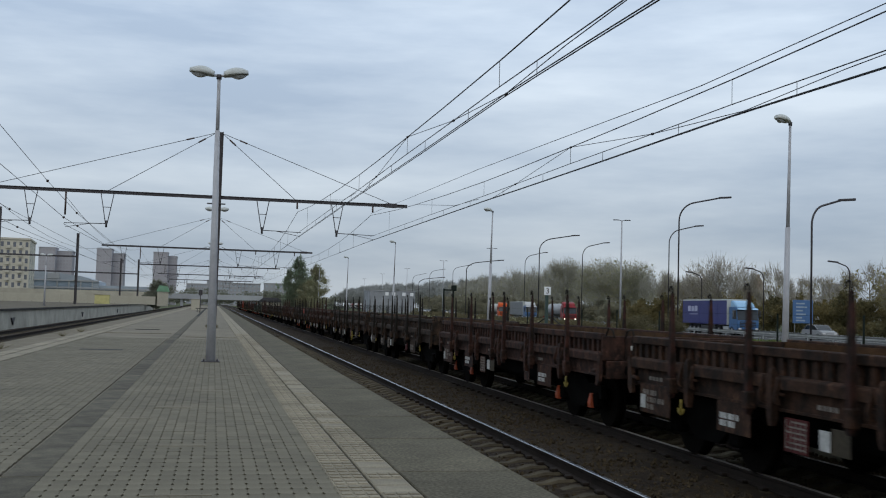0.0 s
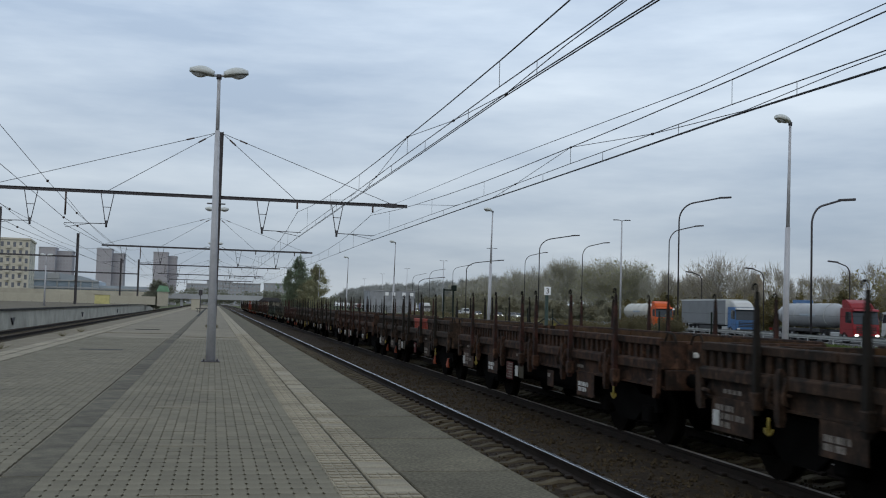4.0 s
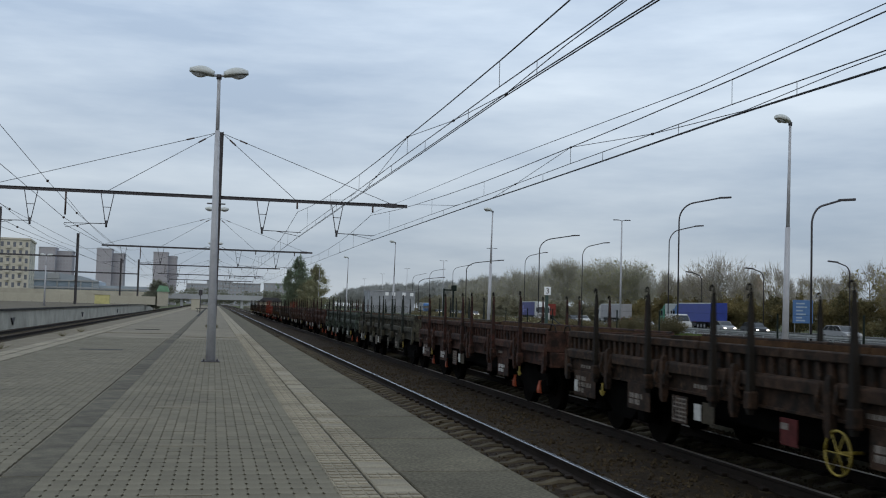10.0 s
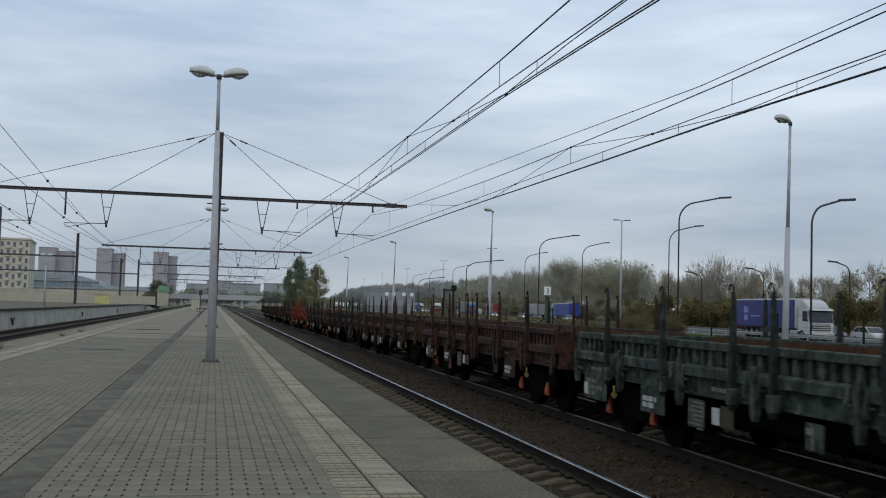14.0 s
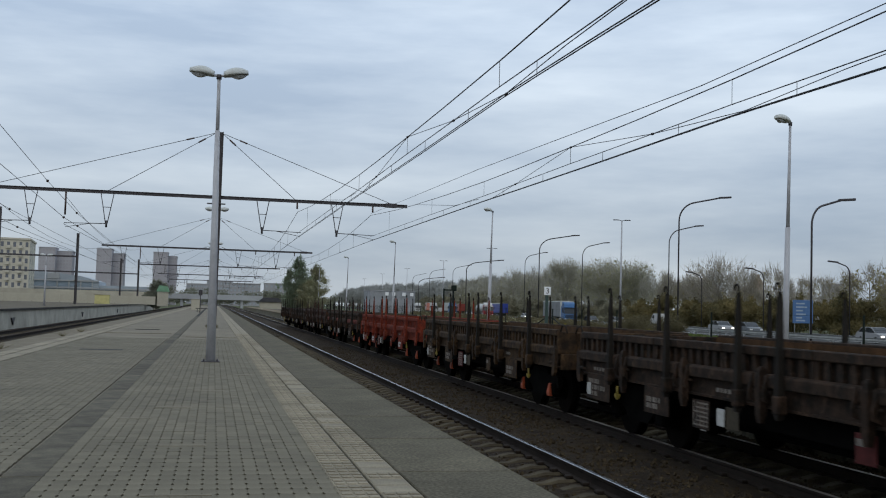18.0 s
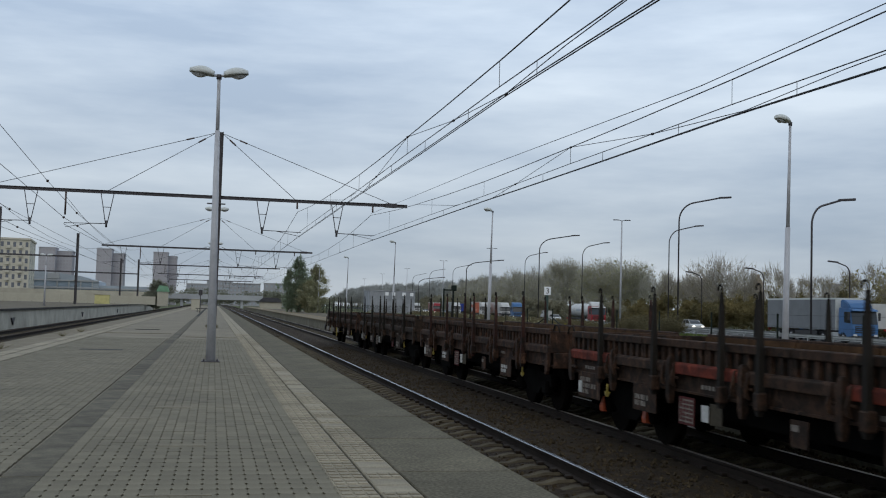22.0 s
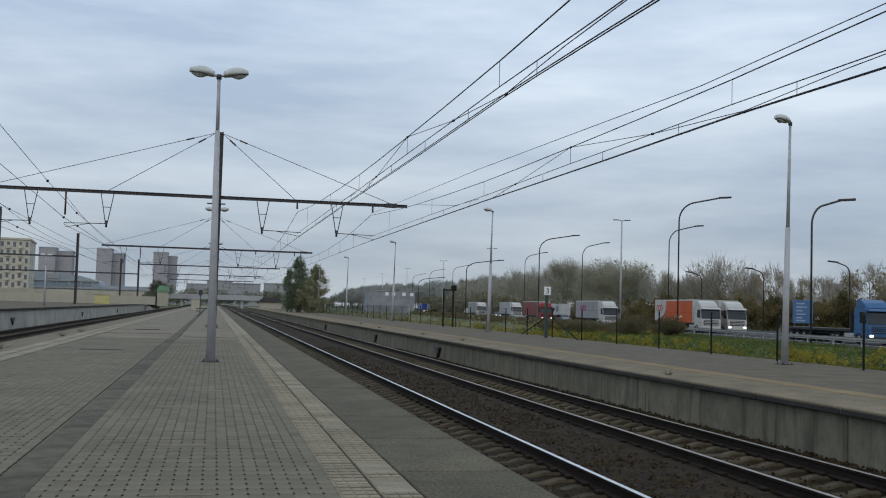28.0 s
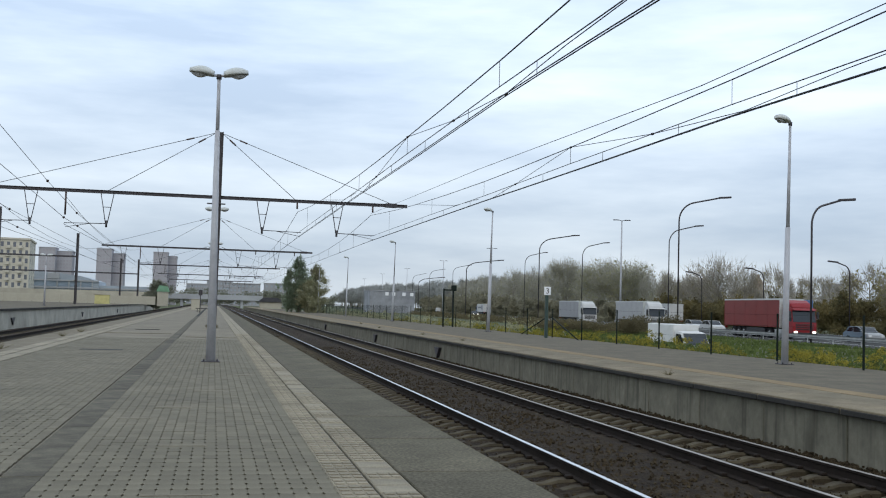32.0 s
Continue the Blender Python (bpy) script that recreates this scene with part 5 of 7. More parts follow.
def woods():
    """The wood behind the motorway: single trees over a low scrub belt, and far woodland."""
    rng = np.random.RandomState(12)
    bark, twigs, ochre, bark2, twigs2, ochre2 = bmesh.new(), [], [], bmesh.new(), [], []
    for s, o, h, w, leafy in WOOD_TREES:
        p = road(s, o, -1.0)
        # past s = 240 the copies with haze in their colour take over
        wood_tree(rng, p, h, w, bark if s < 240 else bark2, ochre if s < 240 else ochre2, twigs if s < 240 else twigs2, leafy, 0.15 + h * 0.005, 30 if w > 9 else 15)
    s = 100.0
    while s < 620:
        s += (2.6 + s * 0.006) * rng.uniform(0.6, 1.4)
        o = rng.uniform(86, 104)
        top = float(np.interp(s, (100, 150, 175, 200, 230, 260, 300, 400, 620), (9.6, 8.2, 8.2, 9.4, 9.6, 12.5, 14.5, 16.2, 20.0)))
        h = top * o / 86.0 * rng.uniform(0.72, 1.0)
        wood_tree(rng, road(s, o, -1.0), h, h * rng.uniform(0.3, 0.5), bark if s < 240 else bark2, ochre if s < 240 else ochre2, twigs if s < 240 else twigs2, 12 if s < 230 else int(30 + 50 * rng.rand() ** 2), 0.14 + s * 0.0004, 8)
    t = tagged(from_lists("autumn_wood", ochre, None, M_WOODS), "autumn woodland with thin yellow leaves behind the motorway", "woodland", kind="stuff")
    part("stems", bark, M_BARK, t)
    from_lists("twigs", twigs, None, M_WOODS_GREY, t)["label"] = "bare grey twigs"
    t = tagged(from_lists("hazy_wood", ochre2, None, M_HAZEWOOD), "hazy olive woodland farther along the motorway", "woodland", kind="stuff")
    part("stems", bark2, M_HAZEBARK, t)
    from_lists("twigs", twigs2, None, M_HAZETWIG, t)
    # dense scrub below the trees
    vs, vs2 = [], []
    s = 20.0
    while s < 640:
        s += (0.5 + s * 0.0016) * rng.uniform(0.6, 1.4)
        o = rng.uniform(74, 82)
        h = float(np.interp(s, (20, 140, 210, 260, 300, 420, 640), (6.4, 6.4, 6.6, 5.6, 5.4, 8.5, 10.0))) * rng.uniform(0.62, 1.06)
        p = road(s, o, -1.0)
        for _ in range(5):
            z = rng.uniform(0.08, 0.84)
            k = 1.9 * (1.15 - 0.7 * z) * (1 + s * 0.001)
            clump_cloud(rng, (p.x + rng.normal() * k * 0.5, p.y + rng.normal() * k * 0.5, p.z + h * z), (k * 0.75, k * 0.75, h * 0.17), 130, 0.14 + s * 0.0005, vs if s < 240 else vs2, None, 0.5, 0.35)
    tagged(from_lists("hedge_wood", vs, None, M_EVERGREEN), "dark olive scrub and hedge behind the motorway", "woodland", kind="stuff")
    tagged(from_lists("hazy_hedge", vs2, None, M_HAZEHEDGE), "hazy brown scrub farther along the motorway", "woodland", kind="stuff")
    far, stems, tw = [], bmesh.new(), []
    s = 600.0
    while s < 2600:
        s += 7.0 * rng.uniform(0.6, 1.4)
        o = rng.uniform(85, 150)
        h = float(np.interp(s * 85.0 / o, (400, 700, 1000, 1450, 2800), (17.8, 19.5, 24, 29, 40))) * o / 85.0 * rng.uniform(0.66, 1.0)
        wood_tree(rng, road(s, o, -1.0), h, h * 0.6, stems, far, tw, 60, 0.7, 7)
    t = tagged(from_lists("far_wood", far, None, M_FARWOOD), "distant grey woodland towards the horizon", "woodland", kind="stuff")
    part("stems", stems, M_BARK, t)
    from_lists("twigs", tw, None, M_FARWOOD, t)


def verge_plants():
    """Yellow weeds and grass tufts between the fence and the motorway."""
    rng = np.random.RandomState(7)
    vs, fs = [], []
    green = []
    for k in range(330):
        y = 14 + 88 * rng.rand() ** 1.25
        x = 17.3 + abs(rng.normal()) * (1.1 + 0.022 * y)
        h = rng.uniform(0.45, 1.15)
        if noise.noise((x * 0.5, y * 0.35, 2.0)) < -0.1:
            continue
        clump_cloud(rng, (x, y, -0.72 + h * 0.4), (0.55, 0.55, h * 0.42), 90, 0.06, green, None, 0.5)
        for _ in range(4):
            clump_cloud(rng, (x + rng.normal() * 0.3, y + rng.normal() * 0.3, -0.72 + h * rng.uniform(0.6, 0.95)), (0.2, 0.2, 0.13), 26, 0.045, vs, None, 0.5)
    tagged(from_lists("yellow_weeds", vs, None, M_YELLOW), "yellow flower heads of weeds along the fence", "weeds", kind="stuff")
    tagged(from_lists("weed_leaves", green, None, M_WEED), "dark green weed stalks along the fence", "weeds", kind="stuff")
    vs, fs = [], []
    for k in range(14000):
        s = rng.uniform(25, 110)
        o = rng.uniform(20, 39.2)
        p = road(s, o, -0.72)
        hgt = rng.uniform(0.08, 0.22)
        a = rng.uniform(0, 6.28)
        dx, dy = math.cos(a) * 0.09, math.sin(a) * 0.09
        q = len(vs)
        vs += [(p.x - dx, p.y - dy, p.z), (p.x + dx, p.y + dy, p.z), (p.x + rng.normal() * 0.05, p.y + rng.normal() * 0.05, p.z + hgt)]
        fs.append((q, q + 1, q + 2))
    tagged(from_lists("verge_grass", vs, fs, M_GRASS), "rough green grass on the motorway verge", "grass", kind="stuff")
    vs, fs = [], []
    for x, y, w, h in ((38, 90, 2.6, 2.3), (39.6, 91, 2.6, 2.6), (41.2, 91, 2.2, 1.9), (36.4, 92, 2.6, 2.0), (42.5, 92, 1.8, 1.2), (34.5, 95, 2.6, 1.5), (33, 97, 2.6, 1.4)):
        for j in range(6):
            c = (x + rng.normal() * w * 0.35, y + rng.normal() * w * 0.35, -0.9 + h * rng.uniform(0.25, 0.75))
            clump_cloud(rng, c, (w * 0.45, w * 0.45, h * 0.3), 380, 0.075, vs, fs, 0.5)
    tagged(from_lists("shrubs", vs, fs, M_SHRUB), "leafless brown shrubs beside the fence", "shrubs", kind="stuff")
    vs, fs = [], []
    for k in range(420):
        sr = 104 + 190 * rng.rand()
        p = road(sr, 30.5 + 6.5 * rng.rand(), -0.9)
        h = rng.uniform(0.7, 1.35)
        clump_cloud(rng, (p.x, p.y, -0.9 + h * 0.5), (1.5, 1.5, h * 0.5), 70, 0.14, vs, fs, 0.5)
    tagged(from_lists("bank_scrub", vs, fs, M_SHRUB), "low brown scrub on the bank before the motorway", "shrubs", kind="stuff")
    vs, fs = [], []
    for k in range(80):
        y = 62 + 110 * rng.rand()
        x = 17.5 + rng.rand() * 4
        h = rng.uniform(0.6, 1.5)
        clump_cloud(rng, (x, y, -0.6 + h * 0.5), (0.8, 0.8, h * 0.5), 60, 0.1, vs, fs, 0.5)
    tagged(from_lists("scrub", vs, fs, M_BIRCH), "low yellow-green scrub behind the fence", "shrubs", kind="stuff")


def platform_weeds():
    """Small dry tufts in the joints of the platforms."""
    rng = np.random.RandomState(3)
    for x, y, z, h in ((-4.75, 36, 0, 0.25), (-4.8, 41, 0, 0.28), (-4.9, 26.5, 0, 0.3), (9.75, 21.3, -0.055, 0.2), (10.1, 42, -0.055, 0.22), (10.0, 50, -0.055, 0.18), (9.9, 63, -0.055, 0.22), (10.6, 76, -0.055, 0.25)):
        vs, fs = [], []
        for k in range(34):
            a = rng.uniform(0, 6.28)
            r = rng.uniform(h * 0.2, h * 1.5)
            q = len(vs)
            p = np.array((x, y, z)) + np.array((math.cos(a) * h * 0.12, math.sin(a) * h * 0.12, 0))
            vs += [tuple(p), tuple(p + np.array((0.012, 0.004, 0))), (p[0] + math.cos(a) * r, p[1] + math.sin(a) * r, z + h * rng.uniform(0.2, 0.8))]
            fs.append((q, q + 1, q + 2))
        tagged(from_lists("weed_tuft", vs, fs, M_SHRUB), "small dry weed tuft growing in a platform joint", "weeds", "platform weeds")


# ---------------------------------------------------------------- motorway
M_BEAM = mat("weathered guard rail steel", (0.27, 0.275, 0.27), 0.8, var=0.2, scale=1.5)


def motorway():
    def sheet(name, o0, o1, z, material, label, cat, s0=-80, s1=1400, thick=0.2):
        bm = bmesh.new()
        a, b, c, d = road(s0, o0, z), road(s0, o1, z), road(s1, o1, z), road(s1, o0, z)
        lo = [bm.verts.new(p - Vector((0, 0, thick))) for p in (a, b, c, d)]
        hi = [bm.verts.new(p) for p in (a, b, c, d)]
        bm.faces.new(hi)
        bm.faces.new(lo[::-1])
        for i in range(4):
            j = (i + 1) % 4
            bm.faces.new((lo[i], lo[j], hi[j], hi[i]))
        return setting(name, bm, material, label, cat)
    sheet("road_near", 38.6, 54.8, ROAD_Z, M_ROAD, "grey asphalt carriageway of the motorway", "road", -900)
    sheet("road_far", 57.2, 71.2, ROAD_Z, M_ROAD, "grey asphalt far carriageway of the motorway", "road", -900)
    sheet("verge", 17.6, 38.6, -0.78, M_GROUND, "grass verge between the fence and the motorway", "verge", -60, 400)
    bm = bmesh.new()
    for o in (46.3, 54.2, 57.8, 70.6):
        a, b = road(-60, o, ROAD_Z + 0.004), road(700, o, ROAD_Z + 0.004)
        box(bm, -0.09, 0.09, 0, (b - a).length, 0, 0.004, Matrix.Translation(a) @ Matrix.Rotation(ROAD_TURN, 4, "Z"))
    for o in (50.3, 62.0):
        for k in range(40):
            a = road(20 + k * 12, o, ROAD_Z + 0.004)
            box(bm, -0.07, 0.07, 0, 3, 0, 0.004, Matrix.Translation(a) @ Matrix.Rotation(ROAD_TURN, 4, "Z"))
    setting("lane_marks", bm, M_PAINTW, "white lane markings on the motorway", "road marking")
    for o, lab in ((39.6, "galvanised guard rail along the motorway"),):
        t = thing("guard_rail", lab, "guard rail", "", road(20, o), ROAD_TURN)
        bm = bmesh.new()
        prism(bm, [(-0.05, 0.44), (0.0, 0.48), (-0.05, 0.56), (-0.05, 0.62), (0.0, 0.7), (-0.05, 0.75), (-0.065, 0.75), (-0.015, 0.7), (-0.065, 0.62), (-0.065, 0.56), (-0.015, 0.48), (-0.065, 0.44)], 0, 380, "y")
        bmesh.ops.translate(bm, vec=(0, 0, 0.1), verts=bm.verts)
        part("beam", bm, M_BEAM, t)
        bm = bmesh.new()
        bevelled(bm, -0.03, 0.03, -0.05, 0.05, 0, 0.8, 0.008)
        me = mesh_from("post", bm)
        me.materials.append(M_GALV)
        for k in range(70):
            piece("post", me, t, (0.02, 2 + k * 4, 0))


def bow_lamp(s, o, h, reach, side, label):
    """A motorway lamp with its column bent over into a long arm."""
    t = thing("motorway_lamp", label, "street lamp", "motorway lamps", road(s, o), ROAD_TURN)
    bm = bmesh.new()
    pts = [(0, 0, 0), (0, 0, h * 0.82)]
    for k in range(1, 8):
        a = k / 7 * radians(75)
        pts.append((side * reach * 0.34 * (1 - math.cos(a)) / 0.741, 0, h * (0.82 + 0.135 * math.sin(a) / 0.966)))
    pts.append((side * reach, 0, h))
    tube(bm, pts, 0.085, 8)
    part("column", bm, M_STEEL, t)
    bm = bmesh.new()
    p = Vector(pts[-1])
    bevelled(bm, -0.7, 0.7, -0.17, 0.17, -0.1, 0.1, 0.05, 2, Matrix.Translation(p + Vector((side * 0.5, 0, 0.05))) @ Matrix.Rotation(-side * 0.08, 4, "Y"))
    part("lantern", bm, M_STEEL, t)
    return t


def t_mast(s, o, h, material):
    t = thing("lighting_mast", "tall grey mast with a two-sided lamp bar", "street lamp", "lighting masts", road(s, o), ROAD_TURN)
    bm = bmesh.new()
    rod(bm, (0, 0, 0), (0, 0, h), 0.2, 0.11, 10)
    part("column", bm, material, t)
    for s2 in (-1, 1):
        bm = bmesh.new()
        rod(bm, (0, 0, h), (s2 * 0.7, 0, h + 0.1), 0.05, 0.05, 6)
        bevelled(bm, min(s2 * 0.5, s2 * 1.6), max(s2 * 0.5, s2 * 1.6), -0.18, 0.18, h + 0.04, h + 0.18, 0.03)
        part("lantern", bm, M_STEEL, t)


def motorway_lamps():
    near = "dark motorway lamp with a long curved arm"
    for s, o, h, reach in ((108.9, 40.4, 15.0, 4.7), (79.0, 40.4, 11.7, 2.5), (167.5, 38.4, 14.6, 5.5), (209.6, 33, 12.1, 6.5), (296.2, 33, 10.8, 6.3)):
        bow_lamp(s, o, h, reach, 1, near)
    for s, o, h, reach in ((155.1, 56.0, 15.9, 4.3), (205.4, 56.0, 16.2, 4.4), (260.3, 56.0, 16.9, 4.7), (388.0, 56.0, 18.4, 5.8), (459.7, 56.0, 19.3, 5.8), (531.2, 56.0, 19.3, 5.8)):
        bow_lamp(s, o, h, reach, 1, near)
    for s, o, h in ((183.5, 72.6, 9.9), (157.6, 72.6, 9.7), (131.3, 72.6, 9.7)):
        bow_lamp(s, o, h, 1.9, -1, "slim motorway lamp with an arm towards the road")
    for s, h in ((179.5, 18.5), (307.7, 20.2), (414.8, 20.9), (561.1, 22.8), (733.4, 24.8), (946.6, 26.5)):
        t_mast(s, 56.0, h, M_GREYPOST)


# ---------------------------------------------------------------- fence and sign
def fence():
    t = thing("fence", "dark wire fence behind the opposite platform", "fence")
    bm = bmesh.new()
    bevelled(bm, -0.024, 0.024, -0.024, 0.024, -0.25, 1.48, 0.006)
    post = mesh_from("fence_post", bm)
    post.materials.append(M_FENCE)
    y = 11.6
    ys = []
    while y < 175:
        piece("fence_post", post, t, (16.7, y, -0.1))
        ys.append(y)
        y += 4.3
    bm = bmesh.new()
    for z in (0.0, 0.5, 1.0, 1.34):
        rod(bm, (16.7, 12, z), (16.7, ys[-1], z), 0.0035, 0.0035, 4)
    part("tension_wires", bm, M_FENCE, t)["kind"] = "stuff"
    bm = bmesh.new()
    for k in range(480):
        y = 90 + k * 0.17
        box(bm, 16.697, 16.703, y, y + 0.008, -0.02, 1.33)
    part("wire_mesh", bm, M_FENCE, t)["kind"] = "stuff"
    bm = bmesh.new()
    for y0, y1 in ((51.2, 55.9), (50.4, 46.3)):
        rod(bm, (16.7, y0, 0.95), (16.7, y1, -0.1), 0.03, 0.03, 6)
    part("brace", bm, M_FENCE, t)
    t = thing("track_sign", "small white sign with the number three on a dark green post", "sign", "", (15.95, 49.0, -0.055))
    bm = bmesh.new()
    bevelled(bm, -0.07, 0.07, -0.07, 0.07, 0, 2.1, 0.015)
    part("post", bm, M_GREENPOST, t)
    bm = bmesh.new()
    bevelled(bm, -0.17, 0.17, -0.1, -0.08, 2.1, 2.5, 0.01)
    pl = part("plate", bm, M_SIGNW, t, "white plate")
    cu = bpy.data.curves.new("digit", "FONT")
    cu.body = "3"
    cu.size = 0.38
    cu.extrude = 0.003
    cu.align_x = "CENTER"
    ob = new("digit", cu)
    ob.parent = pl
    ob.location = (0, -0.105, 2.17)
    ob.rotation_euler = (radians(90), 0, 0)
    cu.materials.append(M_STEEL)
    t = thing("sign_frame", "dark tall frame with a hanging board behind the platform", "sign", "", (16.3, 72.5, -0.1))
    bm = bmesh.new()
    for x in (-0.35, 0.35):
        bevelled(bm, x - 0.05, x + 0.05, -0.05, 0.05, 0, 2.75, 0.01)
    bevelled(bm, -0.35, 0.35, -0.04, 0.04, 2.6, 2.7, 0.01)
    part("frame", bm, M_FENCE, t)
    bm = bmesh.new()
    bevelled(bm, 0.2, 0.55, -0.15, 0.15, 2.6, 3.0, 0.03)
    part("lamp_box", bm, M_FENCE, t)


M_GREENPOST = mat("dark green post", (0.025, 0.05, 0.042), 0.5, var=0.2)
M_SIGNPALE = mat("pale sign lettering", (0.28, 0.35, 0.42), 0.6, var=0.15)
M_SIGNW = mat("white sign", (0.75, 0.76, 0.78), 0.5, var=0.06)
M_SIGNBLUE = mat("blue motorway sign", (0.06, 0.14, 0.3), 0.5, var=0.12)


def motorway_sign():
    t = thing("motorway_sign", "blue direction sign with white lines beside the motorway", "road sign", "", (73.1, 120, -1.0), radians(-8))
    for x in (-1.0, 1.0):
        bm = bmesh.new()
        rod(bm, (x, 0.15, 0), (x, 0.15, 4.4), 0.06, 0.06, 8)
        part("post", bm, M_GALV, t)
    bm = bmesh.new()
    bevelled(bm, -1.32, 1.32, -0.04, 0.04, 1.6, 4.55, 0.02)
    pl = part("panel", bm, M_SIGNBLUE, t)
    bm = bmesh.new()
    for z, w in ((4.1, 0.7), (3.65, 0.9), (3.2, 0.55), (2.75, 0.8), (2.3, 0.5), (1.95, 0.75)):
        box(bm, -0.9, -0.9 + w * 1.6, -0.046, -0.041, z - 0.09, z + 0.09)
    part("lettering", bm, M_SIGNPALE, pl)


# ---------------------------------------------------------------- town
M_CREAM = mat("cream rendered facade", (0.52, 0.49, 0.41), 0.85, var=0.1, scale=0.2, bump=0.05)
# M_TOWER, M_TOWERWIN and M_FARWALL carry the distance haze in their colour
M_TOWER = mat("haze-grey tower facade", (0.38, 0.37, 0.395), 0.85, var=0.12, scale=0.1, bump=0.05)
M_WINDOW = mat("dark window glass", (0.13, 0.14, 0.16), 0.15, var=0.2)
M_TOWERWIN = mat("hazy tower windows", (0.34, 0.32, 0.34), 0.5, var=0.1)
M_FARWALL = mat("haze-grey far facade", (0.32, 0.32, 0.33), 0.85, var=0.12, scale=0.1, bump=0.05)
M_BLUEGLASS = mat("blue glass hall", (0.2, 0.25, 0.3), 0.4, var=0.25, scale=0.1)
M_STEELBLUE = mat("grey blue cladding", (0.3, 0.34, 0.38), 0.6, var=0.2, scale=0.1)
# warehouse wall, its tone lifted by painted-in haze
M_HAZEBLUE = mat("haze blue-grey cladding", (0.27, 0.28, 0.3), 0.85, var=0.25, scale=0.3)
M_YELLOWBOX = mat("yellow hut paint", (0.5, 0.46, 0.2), 0.6, var=0.15)
M_SANDWALL = mat("sandy wall", (0.42, 0.395, 0.32), 0.9, var=0.2, scale=0.2)
M_ROOFDARK = mat("dark roof felt", (0.06, 0.06, 0.065), 0.9, var=0.2)
M_GREENAD = mat("green panel", (0.16, 0.32, 0.2), 0.6, var=0.3, scale=0.5)
# haze is likewise mixed into these leaf and brick tones
M_WOODS_DARK = leaf_mat("dark hazy leaves", (0.17, 0.18, 0.14), (0.28, 0.28, 0.21))
M_TOWERBRICK = mat("hazy brown brick", (0.26, 0.2, 0.15), 0.9, var=0.2, scale=0.5)
M_BRIDGE = mat("pale bridge concrete", (0.34, 0.35, 0.36), 0.8, var=0.12, scale=0.1)


def block_building(name, label, x, y, w, d, h, floors, cols, facade, rz=0, win=(1.3, 1.4), balcony=False, penthouse=False, glass=None):
    t = thing(name, label, "building", "town buildings", (x, y, -1.1), radians(rz))
    bm = bmesh.new()
    bevelled(bm, -w / 2, w / 2, 0, d, 0, h, 0.05)
    part("wall", bm, facade, t)
    bm = bmesh.new()
    bevelled(bm, -w / 2 - 0.2, w / 2 + 0.2, -0.2, d + 0.2, h, h + 0.5, 0.05)
    if penthouse:
        bevelled(bm, -w / 4, w / 4, d * 0.2, d * 0.8, h + 0.5, h + 3, 0.05)
    part("roof", bm, facade, t)
    bm = bmesh.new()
    box(bm, -win[0] / 2, win[0] / 2, -0.03, 0.1, -win[1] / 2, win[1] / 2)
    wm = mesh_from("window", bm)
    wm.materials.append(glass or M_WINDOW)
    bm = bmesh.new()
    box(bm, -win[0] / 2 - 0.12, win[0] / 2 + 0.12, -0.6, 0.0, -0.95, -0.25)
    bal = mesh_from("balcony", bm)
    bal.materials.append(facade)
    for i in range(floors):
        for j in range(cols):
            z = h * (i + 0.6) / (floors + 0.15)
            u = -w / 2 + w * (j + 0.5) / cols
            piece("window", wm, t, (u, 0, z))
            if balcony and j % 2 == 1:
                piece("balcony", bal, t, (u, 0, z))
    for i in range(floors):
        for j in range(max(2, int(d / 5))):
            z = h * (i + 0.6) / (floors + 0.15)
            piece("window", wm, t, (w / 2, d * (j + 0.5) / max(2, int(d / 5)), z), radians(90))
    return t


